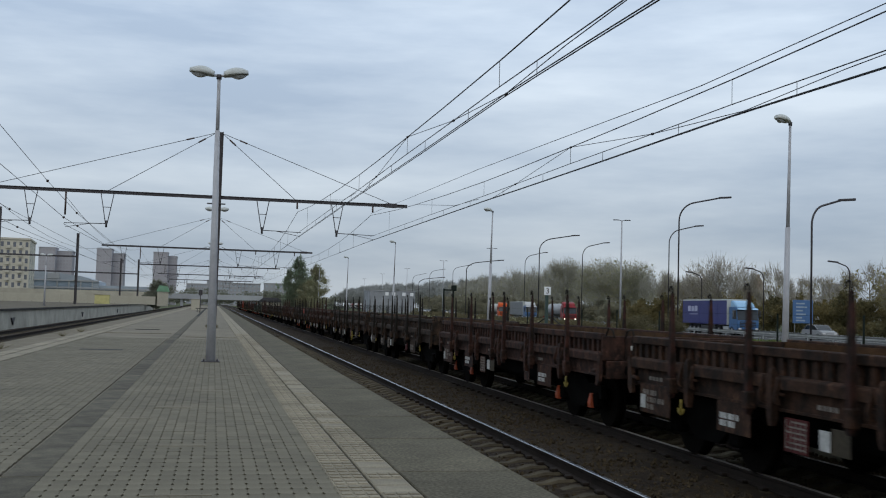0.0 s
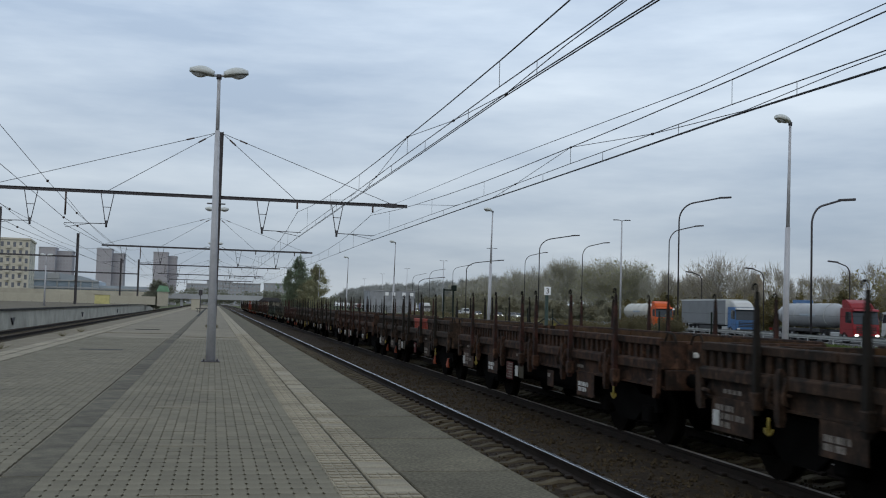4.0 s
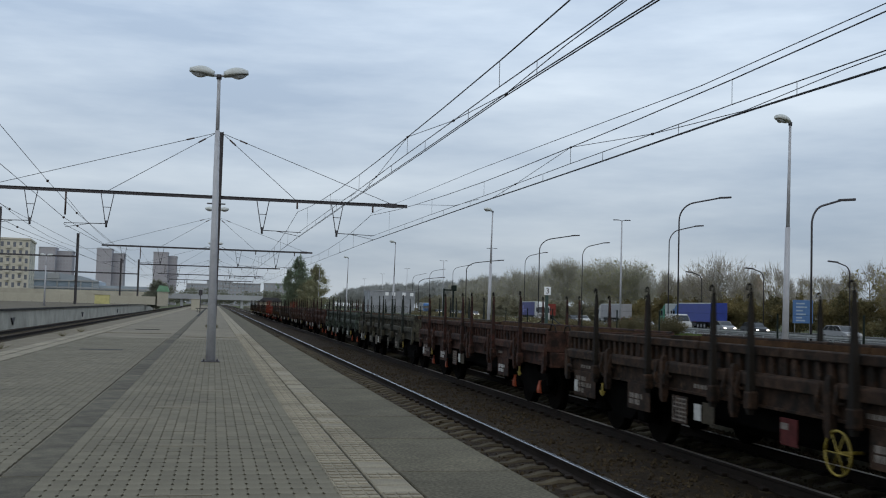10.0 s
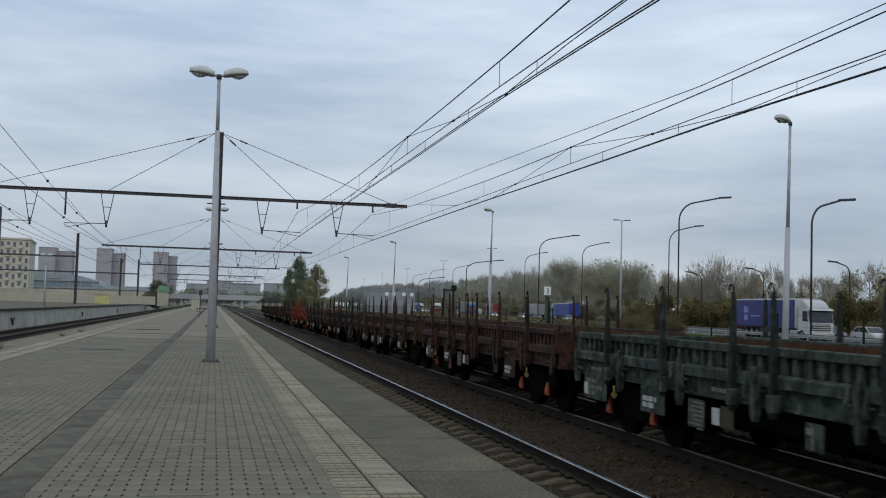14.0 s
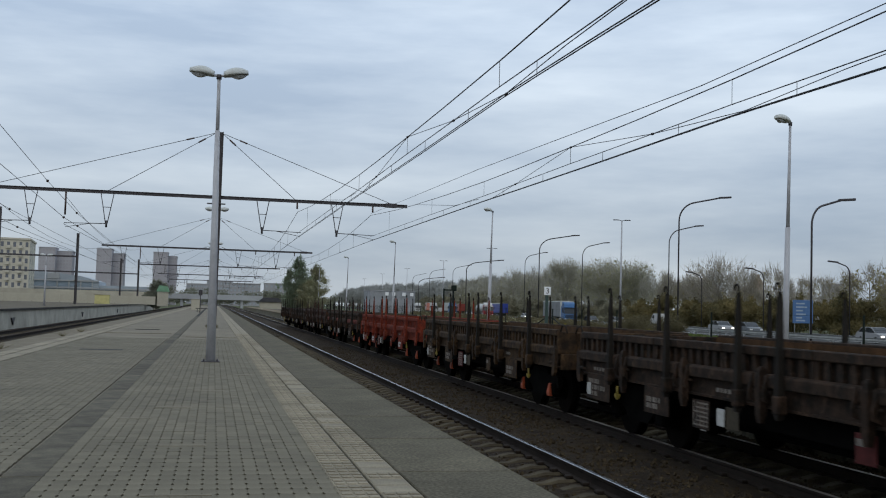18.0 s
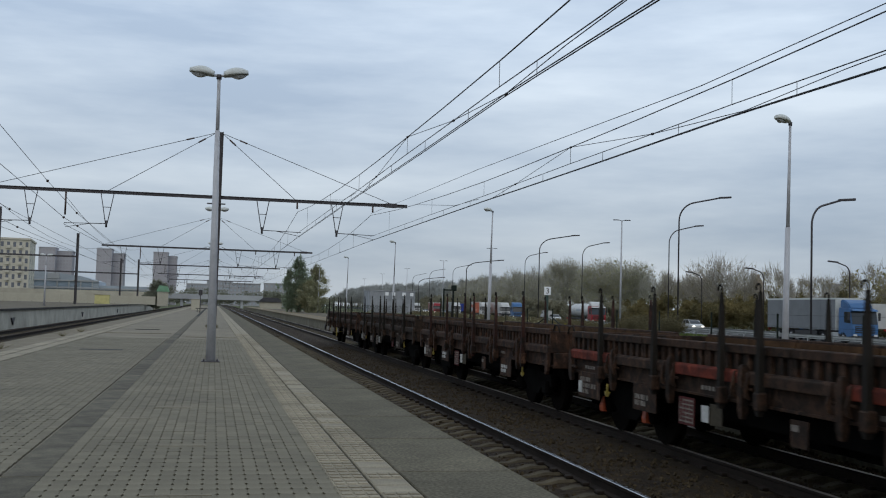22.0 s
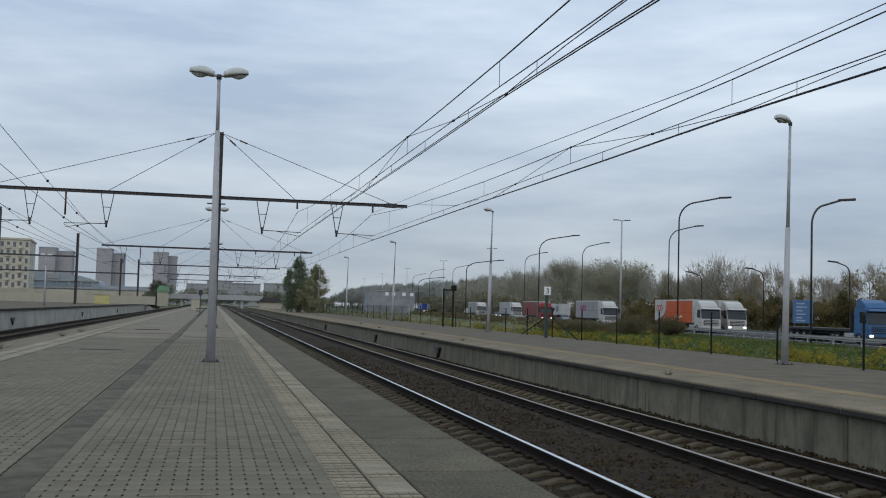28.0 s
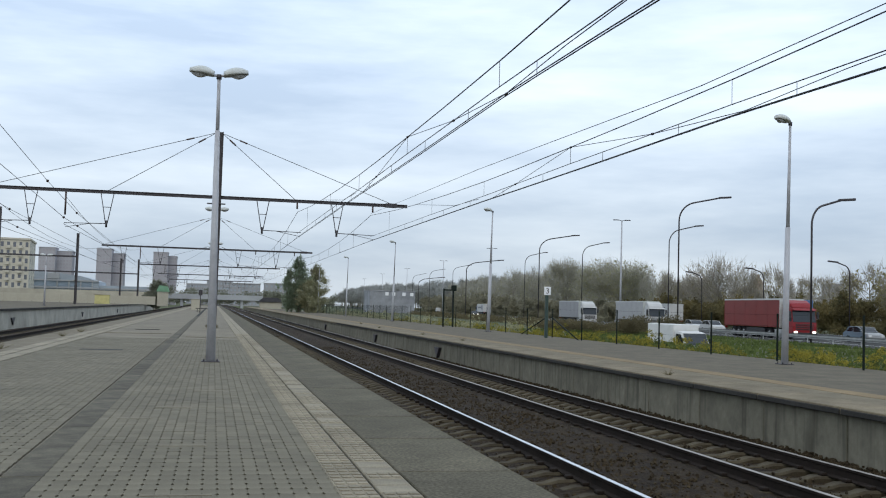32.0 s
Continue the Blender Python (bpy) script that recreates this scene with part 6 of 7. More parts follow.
def town():
    block_building("apartment_block", "cream apartment block with rows of dark windows", -49.0, 262, 12.2, 18, 15.6, 8, 9, M_CREAM, 5, (0.62, 1.15), True)
    for x, y, w, h in ((-89.2, 600, 8.6, 29.0), (-81, 606, 8.2, 27.4), (-59.5, 600, 8.0, 29.4), (-52.8, 606, 6.6, 27.2), (-29.5, 600, 7.8, 28.6), (-23.9, 606, 5.8, 26.8)):
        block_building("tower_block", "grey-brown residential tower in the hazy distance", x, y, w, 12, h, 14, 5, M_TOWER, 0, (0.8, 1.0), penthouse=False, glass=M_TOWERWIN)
    # glazed hall
    t = thing("station_hall", "long blue-grey glazed hall behind the tracks", "building", "town buildings", (-32, 300, -1.1))
    bm = bmesh.new()
    prism(bm, [(-16, 0), (1.2, 0), (1.2, 6.9), (-3.5, 8.3), (-9, 8.9), (-16, 9.4)], 0, 20, "y")
    part("wall", bm, M_STEELBLUE, t)
    bm = bmesh.new()
    bevelled(bm, 1.25, 15, 0.6, 18, 0, 5.9, 0.05)
    part("wing", bm, M_STEELBLUE, t)
    bm = bmesh.new()
    bevelled(bm, -12.2, -9.0, -0.3, 6, 7.3, 9.0, 0.1)
    part("roof_box", bm, M_BRIDGE, t, "pale roof box")
    bm = bmesh.new()
    box(bm, -1.25, 1.25, -0.08, 0.1, -0.75, 0.75)
    wm = mesh_from("window", bm)
    wm.materials.append(M_BLUEGLASS)
    for i in range(3):
        for j in range(10):
            if j < 5 or i < 2:
                piece("window", wm, t, (-14.2 + j * 3.05, 0 if j < 5 else 0.6, 1.5 + i * 2.35))
    for z in (0.35, 2.68, 5.02, 7.0):
        bm = bmesh.new()
        box(bm, -16, 1.2, -0.35, -0.09, z - 0.2, z + 0.2)
        part("floor_band", bm, M_BRIDGE, t, "pale floor band")
    for z in (0.35, 2.68, 5.02):
        bm = bmesh.new()
        box(bm, 1.25, 15, 0.25, 0.5, z - 0.2, z + 0.2)
        part("floor_band", bm, M_BRIDGE, t, "pale floor band")
    for k in range(11):
        bm = bmesh.new()
        box(bm, -15.8 + k * 3.05, -15.6 + k * 3.05, -0.3 if k < 6 else 0.3, -0.09 if k < 6 else 0.5, 0, 6.8 if k < 6 else 5.0)
        part("mullion", bm, M_GALV, t)
    # wall and huts beyond the left platform
    bm = bmesh.new()
    box(bm, -60, -13, 254, 254.4, -1.2, 3.1)
    tagged(part("boundary_wall", bm, M_SANDWALL), "sandy boundary wall beyond the far platform", "wall")
    for x, y, w, h in ((-17.9, 180, 2.3, 1.5),):
        t = thing("yellow_hut", "small yellow equipment hut on a platform", "hut", "", (x, y, 0.37))
        bm = bmesh.new()
        bevelled(bm, -w / 2, w / 2, 0, 2, 0, h, 0.04)
        part("wall", bm, M_YELLOWBOX, t)
        bm = bmesh.new()
        bevelled(bm, -w / 2 - 0.1, w / 2 + 0.1, -0.1, 2.1, h, h + 0.1, 0.02)
        part("roof", bm, M_SANDWALL, t)
    tree("round_tree", "dense dull green tree beside a green kiosk", "trees by the line", (-11.6, 226, -0.9), 6.0, 5.4, M_WOODS_DARK, 77, 5200, 0.2, columnar=True)
    t = thing("kiosk", "green kiosk with a sloping roof at the platform end", "kiosk", "", (-10.2, 222, 0.0))
    bm = bmesh.new()
    bevelled(bm, -1.1, 1.1, 0, 2, 0, 3.2, 0.05)
    part("wall", bm, M_SANDWALL, t)
    bm = bmesh.new()
    prism(bm, [(-1.3, 3.0), (1.3, 3.0), (0.9, 4.1), (-0.7, 4.3)], -0.2, 2.2, "y")
    part("roof", bm, M_GREENAD, t)
    # trees that close the view behind the bridge
    rng = np.random.RandomState(31)
    vs, fs = [], []
    for k in range(70):
        x, y, h = rng.uniform(-40, 60), rng.uniform(480, 560), rng.uniform(6, 10.5)
        for j in range(3):
            clump_cloud(rng, (x + rng.normal() * 1.5, y, -1 + h * rng.uniform(0.3, 0.75)), (h * 0.3, h * 0.3, h * 0.25), 90, 0.5, vs, fs, 0.5)
    tagged(from_lists("bridge_woods", vs, fs, M_WOODS_DARK), "dark hazy trees behind the road bridge", "woodland", kind="stuff")
    # low fence and small sheds beyond the neighbouring platform
    t = thing("pale_fence", "low pale fence panels beyond the neighbouring platform", "fence")
    bm = bmesh.new()
    box(bm, -1.15, 1.15, -0.05, 0.05, 0, 1.5)
    me = mesh_from("fence_panel", bm)
    me.materials.append(M_SANDWALL)
    for k in range(12):
        piece("fence_panel", me, t, (-38 + k * 2.4, 200, 0.37))
    t = thing("platform_sign", "slim dark post with a small board on the island platform", "sign", "", (-1.4, 118, 0))
    bm = bmesh.new()
    rod(bm, (0, 0, 0), (0, 0, 2.4), 0.05, 0.05, 8)
    part("post", bm, M_STEEL, t)
    bm = bmesh.new()
    bevelled(bm, -0.2, 0.2, -0.03, 0.03, 1.9, 2.5, 0.01)
    part("board", bm, M_STEEL, t)
    t = thing("platform_bench", "dark bench on the island platform", "bench", "", (-1.0, 122, 0))
    bm = bmesh.new()
    bevelled(bm, -0.95, 0.95, -0.2, 0.2, 0.42, 0.5, 0.02)
    part("seat", bm, M_STEEL, t)
    for x in (-0.75, 0.75):
        bm = bmesh.new()
        bevelled(bm, x - 0.04, x + 0.04, -0.18, 0.18, 0, 0.42, 0.01)
        part("leg", bm, M_STEEL, t)
    t = thing("equipment_box", "pale equipment box at the end of the island platform", "cabinet", "", (-2.4, 150, 0))
    bm = bmesh.new()
    bevelled(bm, -0.6, 0.6, -0.4, 0.4, 0, 1.5, 0.03)
    part("body", bm, M_SANDWALL, t)
    bm = bmesh.new()
    bevelled(bm, -0.65, 0.65, -0.45, 0.45, 1.5, 1.56, 0.02)
    part("lid", bm, M_SANDWALL, t)
    # footbridge at the end of the station
    t = thing("road_bridge", "pale road bridge across the far end of the tracks", "bridge", "", (-3, 420, 0))
    bm = bmesh.new()
    bevelled(bm, -26, 22, -3, 3, 2.0, 4.0, 0.05)
    part("deck", bm, M_BRIDGE, t)
    for x in (-20, -9, 3, 14):
        bm = bmesh.new()
        bevelled(bm, x - 0.5, x + 0.5, -2, 2, -1.2, 2.0, 0.05)
        part("pier", bm, M_BRIDGE, t)
    bm = bmesh.new()
    for k in range(24):
        box(bm, -26 + k * 2.08, -25.9 + k * 2.08, -2.9, -2.8, 4.0, 5.0)
    box(bm, -26, 22, -2.9, -2.8, 4.95, 5.05)
    part("railing", bm, M_GALV, t)
    # low grey blocks and hut past the bridge
    for x, y, w, d, h in ((41, 640, 22, 14, 14), (20, 700, 20, 14, 14.5), (4, 760, 18, 12, 17), (-12, 800, 16, 12, 15)):
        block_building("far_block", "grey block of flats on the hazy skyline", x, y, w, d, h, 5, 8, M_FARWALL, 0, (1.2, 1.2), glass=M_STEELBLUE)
    t = thing("line_hut", "small brown hut with a hipped roof beside the line", "hut", "", (13.5, 255, -0.9))
    bm = bmesh.new()
    box(bm, -2.6, 2.6, 0, 4, 0, 2.4)
    part("wall", bm, M_SANDWALL, t)
    bm = bmesh.new()
    prism(bm, [(-3, 2.4), (3, 2.4), (1.6, 3.5), (-1.6, 3.5)], -0.4, 4.4, "y")
    part("roof", bm, M_ROOFDARK, t)
    # blue-grey warehouse with white doors by the motorway
    t = thing("warehouse", "dark blue-grey warehouse with small pale windows", "building", "town buildings", (56.8, 336, -1.1))
    bm = bmesh.new()
    bevelled(bm, -7.4, 7.4, 0, 14, 0, 7.3, 0.05)
    part("wall", bm, M_HAZEBLUE, t)
    bm = bmesh.new()
    bevelled(bm, -7.6, 7.6, -0.2, 14.2, 7.3, 7.5, 0.05)
    part("roof", bm, M_FARWALL, t)
    for x in (-1.8, 0.4, 3.8, 6.4):
        bm = bmesh.new()
        bevelled(bm, x - 0.55, x + 0.55, -0.12, 0.02, 5.9, 7.0, 0.03)
        part("window", bm, M_SIGNW, t)
    # brick tower and a block of flats far behind the wood
    t = thing("brick_tower", "narrow brown brick tower with a pointed top behind the wood", "tower", "", tuple(road(660, 300, -1.0)))
    bm = bmesh.new()
    bevelled(bm, -2.4, 2.4, -2.4, 2.4, 0, 24, 0.1)
    part("wall", bm, M_TOWERBRICK, t)
    bm = bmesh.new()
    loft(bm, [(24, -2.6, 2.6, -2.6, 2.6), (27, -1.6, 1.6, -1.6, 1.6), (31, -0.1, 0.1, -0.1, 0.1)])
    part("roof", bm, M_TOWERBRICK, t)
    q = road(560, 300, -1.0)
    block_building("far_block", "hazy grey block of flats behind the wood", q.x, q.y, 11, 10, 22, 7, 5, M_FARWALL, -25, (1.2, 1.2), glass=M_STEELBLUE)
    # left catenary posts and lamp on the neighbouring platform
    for x, y, z, h in ((-10.2, 53, -1.0, 6.5), (-18.4, 150, 0.37, 9.7), (-14.5, 212, 0.37, 8.7), (-19.5, 232, 0.37, 9.5)):
        t = thing("catenary_post", "dark steel post beside the neighbouring tracks", "catenary mast", "catenary masts", (x, y, z))
        bm = bmesh.new()
        for s in (-0.16, 0.16):
            box(bm, s - 0.015, s + 0.015, -0.13, 0.13, 0, h)
        box(bm, -0.16, 0.16, -0.008, 0.008, 0, h)
        part("post", bm, M_STEEL, t)
        if y > 100:
            bm = bmesh.new()
            bevelled(bm, -34, -0.16, -0.1, 0.1, h * 0.66, h * 0.66 + 0.22, 0.02)
            part("crossbeam", bm, M_STEEL, t)
    t = platform_lamp(-17.0, 114, 0.37, 5.2, (180, 0), "white column with two lanterns on the neighbouring platform")


# ---------------------------------------------------------------- vehicles
M_TYRE = mat("black tyre", (0.015, 0.015, 0.016), 0.85, var=0.2)
M_RIM = mat("grey rim", (0.3, 0.3, 0.31), 0.4, 0.6, var=0.15)
M_GLASS = mat("dark vehicle glass", (0.02, 0.025, 0.03), 0.08, var=0.1, bump=0)
M_CHASSIS = mat("dark chassis", (0.025, 0.025, 0.027), 0.7, var=0.3)
M_HEADLIGHT = glow_mat("lit headlight", (1.0, 0.96, 0.85), 2.2)
M_CLEARLIGHT = mat("clear lamp glass", (0.6, 0.6, 0.6), 0.2, var=0.1)
M_REDLIGHT = mat("red tail lamp", (0.3, 0.01, 0.01), 0.3, var=0.1)
CARPAINT = {}


def car_paint(col):
    if col not in CARPAINT:
        m = mat("vehicle paint", col, 0.35, 0.0, var=0.1, scale=0.8, bump=0.02)
        m.node_tree.nodes["Principled BSDF"].inputs["Specular IOR Level"].default_value = 0.25
        CARPAINT[col] = m
    return CARPAINT[col]


def wheel_part(parent, x, y, r, wide=0.3):
    bm = bmesh.new()
    s = 1 if x > 0 else -1
    rod(bm, (x - s * wide, y, r), (x, y, r), r, r, 18)
    w = part("wheel", bm, M_TYRE, parent)
    bm = bmesh.new()
    rod(bm, (x - s * 0.02, y, r), (x + s * 0.02, y, r), r * 0.6, r * 0.5, 14)
    part("rim", bm, M_RIM, w)


def lights(parent, ys, z, x, lit):
    for sx in (-1, 1):
        bm = bmesh.new()
        bevelled(bm, sx * x - 0.16, sx * x + 0.16, ys - 0.05, ys + 0.05, z - 0.09, z + 0.09, 0.03)
        part("headlight", bm, M_HEADLIGHT if lit else M_CLEARLIGHT, parent)


def truck(label, kind, cab_col, body_col, patch=None, lit=False, roof=None):
    """An articulated lorry, its front at y = 0 and its tail behind it along +y, z = 0 on the road."""
    t = thing("lorry", label, "truck", "motorway traffic")
    cp = car_paint(cab_col)
    bm = bmesh.new()
    prism(bm, [(0.0, 0.45), (-0.02, 1.3), (0.1, 1.9), (0.32, 2.9), (0.6, 3.1), (2.25, 3.15), (2.3, 0.8), (0.9, 0.8), (0.8, 0.45)], -1.24, 1.24, "x")
    bmesh.ops.bevel(bm, geom=[e for e in bm.edges], offset=0.06, segments=2, affect="EDGES")
    cab = part("cab", bm, cp, t)
    bm = bmesh.new()
    prism(bm, [(0.55, 3.08), (1.0, 3.55), (1.7, 3.85), (2.2, 3.85), (2.25, 3.1)], -1.1, 1.1, "x")
    bmesh.ops.bevel(bm, geom=[e for e in bm.edges], offset=0.08, segments=2, affect="EDGES")
    part("roof_fairing", bm, car_paint(roof) if roof else cp, cab)
    bm = bmesh.new()
    prism(bm, [(0.05, 1.72), (0.29, 2.82), (0.31, 2.82), (0.09, 1.72)], -1.17, 1.17, "x")
    bmesh.ops.translate(bm, vec=(0, -0.035, 0), verts=bm.verts)
    part("windscreen", bm, M_GLASS, cab)
    for s in (-1, 1):
        bm = bmesh.new()
        prism(bm, [(0.22, 1.78), (0.42, 2.78), (1.3, 2.78), (1.3, 1.85)], s * 1.235 - 0.015, s * 1.235 + 0.015, "x")
        part("side_window", bm, M_GLASS, cab)
        bm = bmesh.new()
        bevelled(bm, s * 1.42 - 0.12, s * 1.42 + 0.12, 0.12, 0.22, 2.05, 2.75, 0.04)
        part("mirror", bm, M_CHASSIS, cab)
    bm = bmesh.new()
    prism(bm, [(-0.12, 2.86), (0.1, 3.02), (0.42, 3.04), (0.3, 2.84)], -1.16, 1.16, "x")
    part("sun_visor", bm, car_paint(roof) if roof else cp, cab)
    bm = bmesh.new()
    bevelled(bm, -0.92, 0.92, -0.03, 0.03, 0.94, 1.56, 0.02)
    gr = part("grille", bm, M_CHASSIS, cab)
    for k in range(3):
        bm = bmesh.new()
        bevelled(bm, -0.86, 0.86, -0.06, -0.02, 1.05 + k * 0.18, 1.12 + k * 0.18, 0.01)
        part("grille_bar", bm, cp, gr)
    bm = bmesh.new()
    bevelled(bm, -1.24, 1.24, -0.08, 0.5, 0.32, 0.72, 0.06, 2)
    part("bumper", bm, M_CHASSIS if cab_col[0] < 0.3 else cp, cab)
    lights(cab, -0.08, 0.75, 0.95, lit)
    bm = bmesh.new()
    box(bm, -0.45, 0.45, 0.6, 16.0, 0.75, 1.05)
    part("chassis", bm, M_CHASSIS, t)
    for s in (-1, 1):
        bm = bmesh.new()
        bevelled(bm, min(s * 0.7, s * 1.2), max(s * 0.7, s * 1.2), 2.4, 4.0, 0.4, 0.95, 0.05)
        part("fuel_tank", bm, M_GALV, t)
    for y in (1.45, 5.1, 11.3, 12.6, 13.9):
        for s in (-1, 1):
            wheel_part(t, s * 1.24, y, 0.5)
    bc = car_paint(body_col)
    if kind == "box":
        bm = bmesh.new()
        bevelled(bm, -1.27, 1.27, 2.75, 16.4, 1.12, 4.0, 0.05, 2)
        body = part("trailer_body", bm, bc, t)
        bm = bmesh.new()
        for s in (-1, 1):
            bevelled(bm, s * 1.275 - 0.015, s * 1.275 + 0.015, 2.74, 16.41, 3.86, 4.01, 0.01)
        bevelled(bm, -1.28, 1.28, 2.72, 2.78, 1.12, 4.01, 0.01)
        part("edge_trim", bm, M_LAMPHEAD, body)
        bm = bmesh.new()
        bevelled(bm, -1.28, 1.28, 16.38, 16.43, 1.12, 4.01, 0.01)
        part("rear_doors", bm, bc, body)
        if patch:
            for s in (-1, 1):
                for q, mark in enumerate(patch):
                    bm = bmesh.new()
                    x, col = s * (1.272 + 0.002 * q), mark[-1]
                    if len(mark) == 5:
                        y0, y1, z0, z1 = mark[:4]
                        box(bm, x - 0.004, x + 0.004, y0, y1, z0, z1)
                    elif len(mark) == 4:
                        ring(bm, (x, mark[0], mark[1]), mark[2], 0.02, "x", 20, 0.07)
                    else:
                        prism(bm, mark[0], x - 0.004, x + 0.004, "x")
                    part("marking", bm, car_paint(col), body)
        for s in (-1, 1):
            bm = bmesh.new()
            box(bm, s * 1.2 - 0.02, s * 1.2 + 0.02, 6.2, 10.6, 0.5, 1.0)
            part("side_guard", bm, M_CHASSIS, t)
            if s < 0:
                for k in range(1, 5):
                    bm = bmesh.new()
                    y = 2.78 + 13.6 * k / 5
                    box(bm, s * 1.276 - 0.006, s * 1.276 + 0.006, y - 0.03, y + 0.03, 1.14, 3.86)
                    part("curtain_post", bm, bc, body)
    elif kind == "tank":
        bm = bmesh.new()
        n, seg = 15, 20
        rings = []
        for i in range(n):
            y = 2.9 + 13.1 * i / (n - 1)
            e = min(i, n - 1 - i)
            r = (0.6, 0.92, 1.06)[e] if e < 3 else 1.12
            rings.append([bm.verts.new((1.02 * r * math.cos(6.2832 * k / seg), y, 2.42 + r * math.sin(6.2832 * k / seg))) for k in range(seg)])
        for a, b in zip(rings, rings[1:]):
            for k in range(seg):
                f = bm.faces.new((a[k], a[(k + 1) % seg], b[(k + 1) % seg], b[k]))
                f.smooth = True
        bm.faces.new(rings[0])
        bm.faces.new(rings[-1])
        body = part("tank", bm, bc, t)
        for y in (5.4, 8.3, 11.2, 14.0):
            bm = bmesh.new()
            ring(bm, (0, y, 2.42), 1.135, 0.05, "y", 24, 0.03)
            part("tank_band", bm, M_GALV, body)
        for s in (-1, 1):
            bm = bmesh.new()
            box(bm, min(s * 0.5, s * 1.15), max(s * 0.5, s * 1.15), 6.0, 15.6, 0.9, 1.15)
            part("side_frame", bm, M_CHASSIS, t)
            bm = bmesh.new()
            box(bm, s * 1.14 - 0.012, s * 1.14 + 0.012, 7.0, 10.0, 2.3, 2.55)
            part("marking", bm, M_STEELBLUE, body)
    else:
        bm = bmesh.new()
        bevelled(bm, -1.25, 1.25, 2.8, 16.2, 1.05, 1.3, 0.04)
        bevelled(bm, -1.25, 1.25, 2.8, 2.95, 1.3, 2.6, 0.03)
        part("flatbed", bm, M_CHASSIS, t)
    for s in (-1, 1):
        bm = bmesh.new()
        bevelled(bm, s * 1.0 - 0.15, s * 1.0 + 0.15, 16.2 if kind == "flat" else 16.43, 16.3 if kind == "flat" else 16.5, 0.85, 1.05, 0.02)
        part("tail_light", bm, M_REDLIGHT, t)
    return t


def small_vehicle(label, kind, col, lit=False):
    """A car or a van with its front at y = 0."""
    van = kind == "van"
    t = thing("van" if van else "car", label, "van" if van else "car", "motorway traffic")
    p = car_paint(col)
    w = 0.95 if van else 0.87
    length = 5.4 if van else 4.3
    if van:
        side = [(0.0, 0.35), (0.02, 0.95), (0.75, 1.2), (1.5, 2.05), (1.9, 2.2), (5.3, 2.2), (5.4, 2.0), (5.4, 0.35)]
    else:
        side = [(0.0, 0.3), (0.0, 0.62), (0.15, 0.78), (1.05, 0.95), (4.15, 1.0), (4.3, 0.8), (4.3, 0.3)]
    bm = bmesh.new()
    prism(bm, side, -w, w, "x")
    bmesh.ops.bevel(bm, geom=bm.edges[:], offset=0.07, segments=2, affect="EDGES")
    body = part("body", bm, p, t)
    if van:
        for s in (-1, 1):
            bm = bmesh.new()
            prism(bm, [(1.2, 1.3), (1.7, 1.95), (2.5, 1.95), (2.5, 1.3)], s * w - 0.015, s * w + 0.015, "x")
            part("side_window", bm, M_GLASS, body)
        bm = bmesh.new()
        prism(bm, [(0.75, 1.22), (1.45, 2.02), (1.47, 2.0), (0.8, 1.2)], -w + 0.1, w - 0.1, "x")
        bmesh.ops.translate(bm, vec=(0, -0.03, 0.02), verts=bm.verts)
        part("windscreen", bm, M_GLASS, body)
    else:
        bm = bmesh.new()
        prism(bm, [(1.0, 0.93), (1.75, 1.4), (2.2, 1.45), (3.4, 1.4), (4.1, 0.98)], -w + 0.12, w - 0.12, "x")
        bmesh.ops.bevel(bm, geom=bm.edges[:], offset=0.06, segments=2, affect="EDGES")
        cabn = part("cabin", bm, M_GLASS, body)
        bm = bmesh.new()
        bevelled(bm, -w + 0.16, w - 0.16, 1.85, 3.35, 1.4, 1.47, 0.02)
        for y0, y1, z0, z1 in ((1.05, 1.8, 0.95, 1.42), (2.75, 2.8, 0.95, 1.43), (4.05, 3.4, 0.98, 1.42)):
            for s in (-1, 1):
                bp = bmesh.new()
                rod(bp, (s * (w - 0.12), y0, z0), (s * (w - 0.16), y1, z1), 0.035, 0.035, 5)
                part("pillar", bp, p, cabn)
        part("roof", bm, p, cabn)
    lights(t, 0.03, 0.62 if not van else 0.8, w - 0.25, lit)
    for s in (-1, 1):
        bm = bmesh.new()
        bevelled(bm, s * (w - 0.2) - 0.12, s * (w - 0.2) + 0.12, length - 0.06, length + 0.01, 0.65, 0.85, 0.02)
        part("tail_light", bm, M_REDLIGHT, t)
    for y in (0.85, length - 0.95):
        for s in (-1, 1):
            wheel_part(t, s * w, y, 0.31, 0.2)
    return t


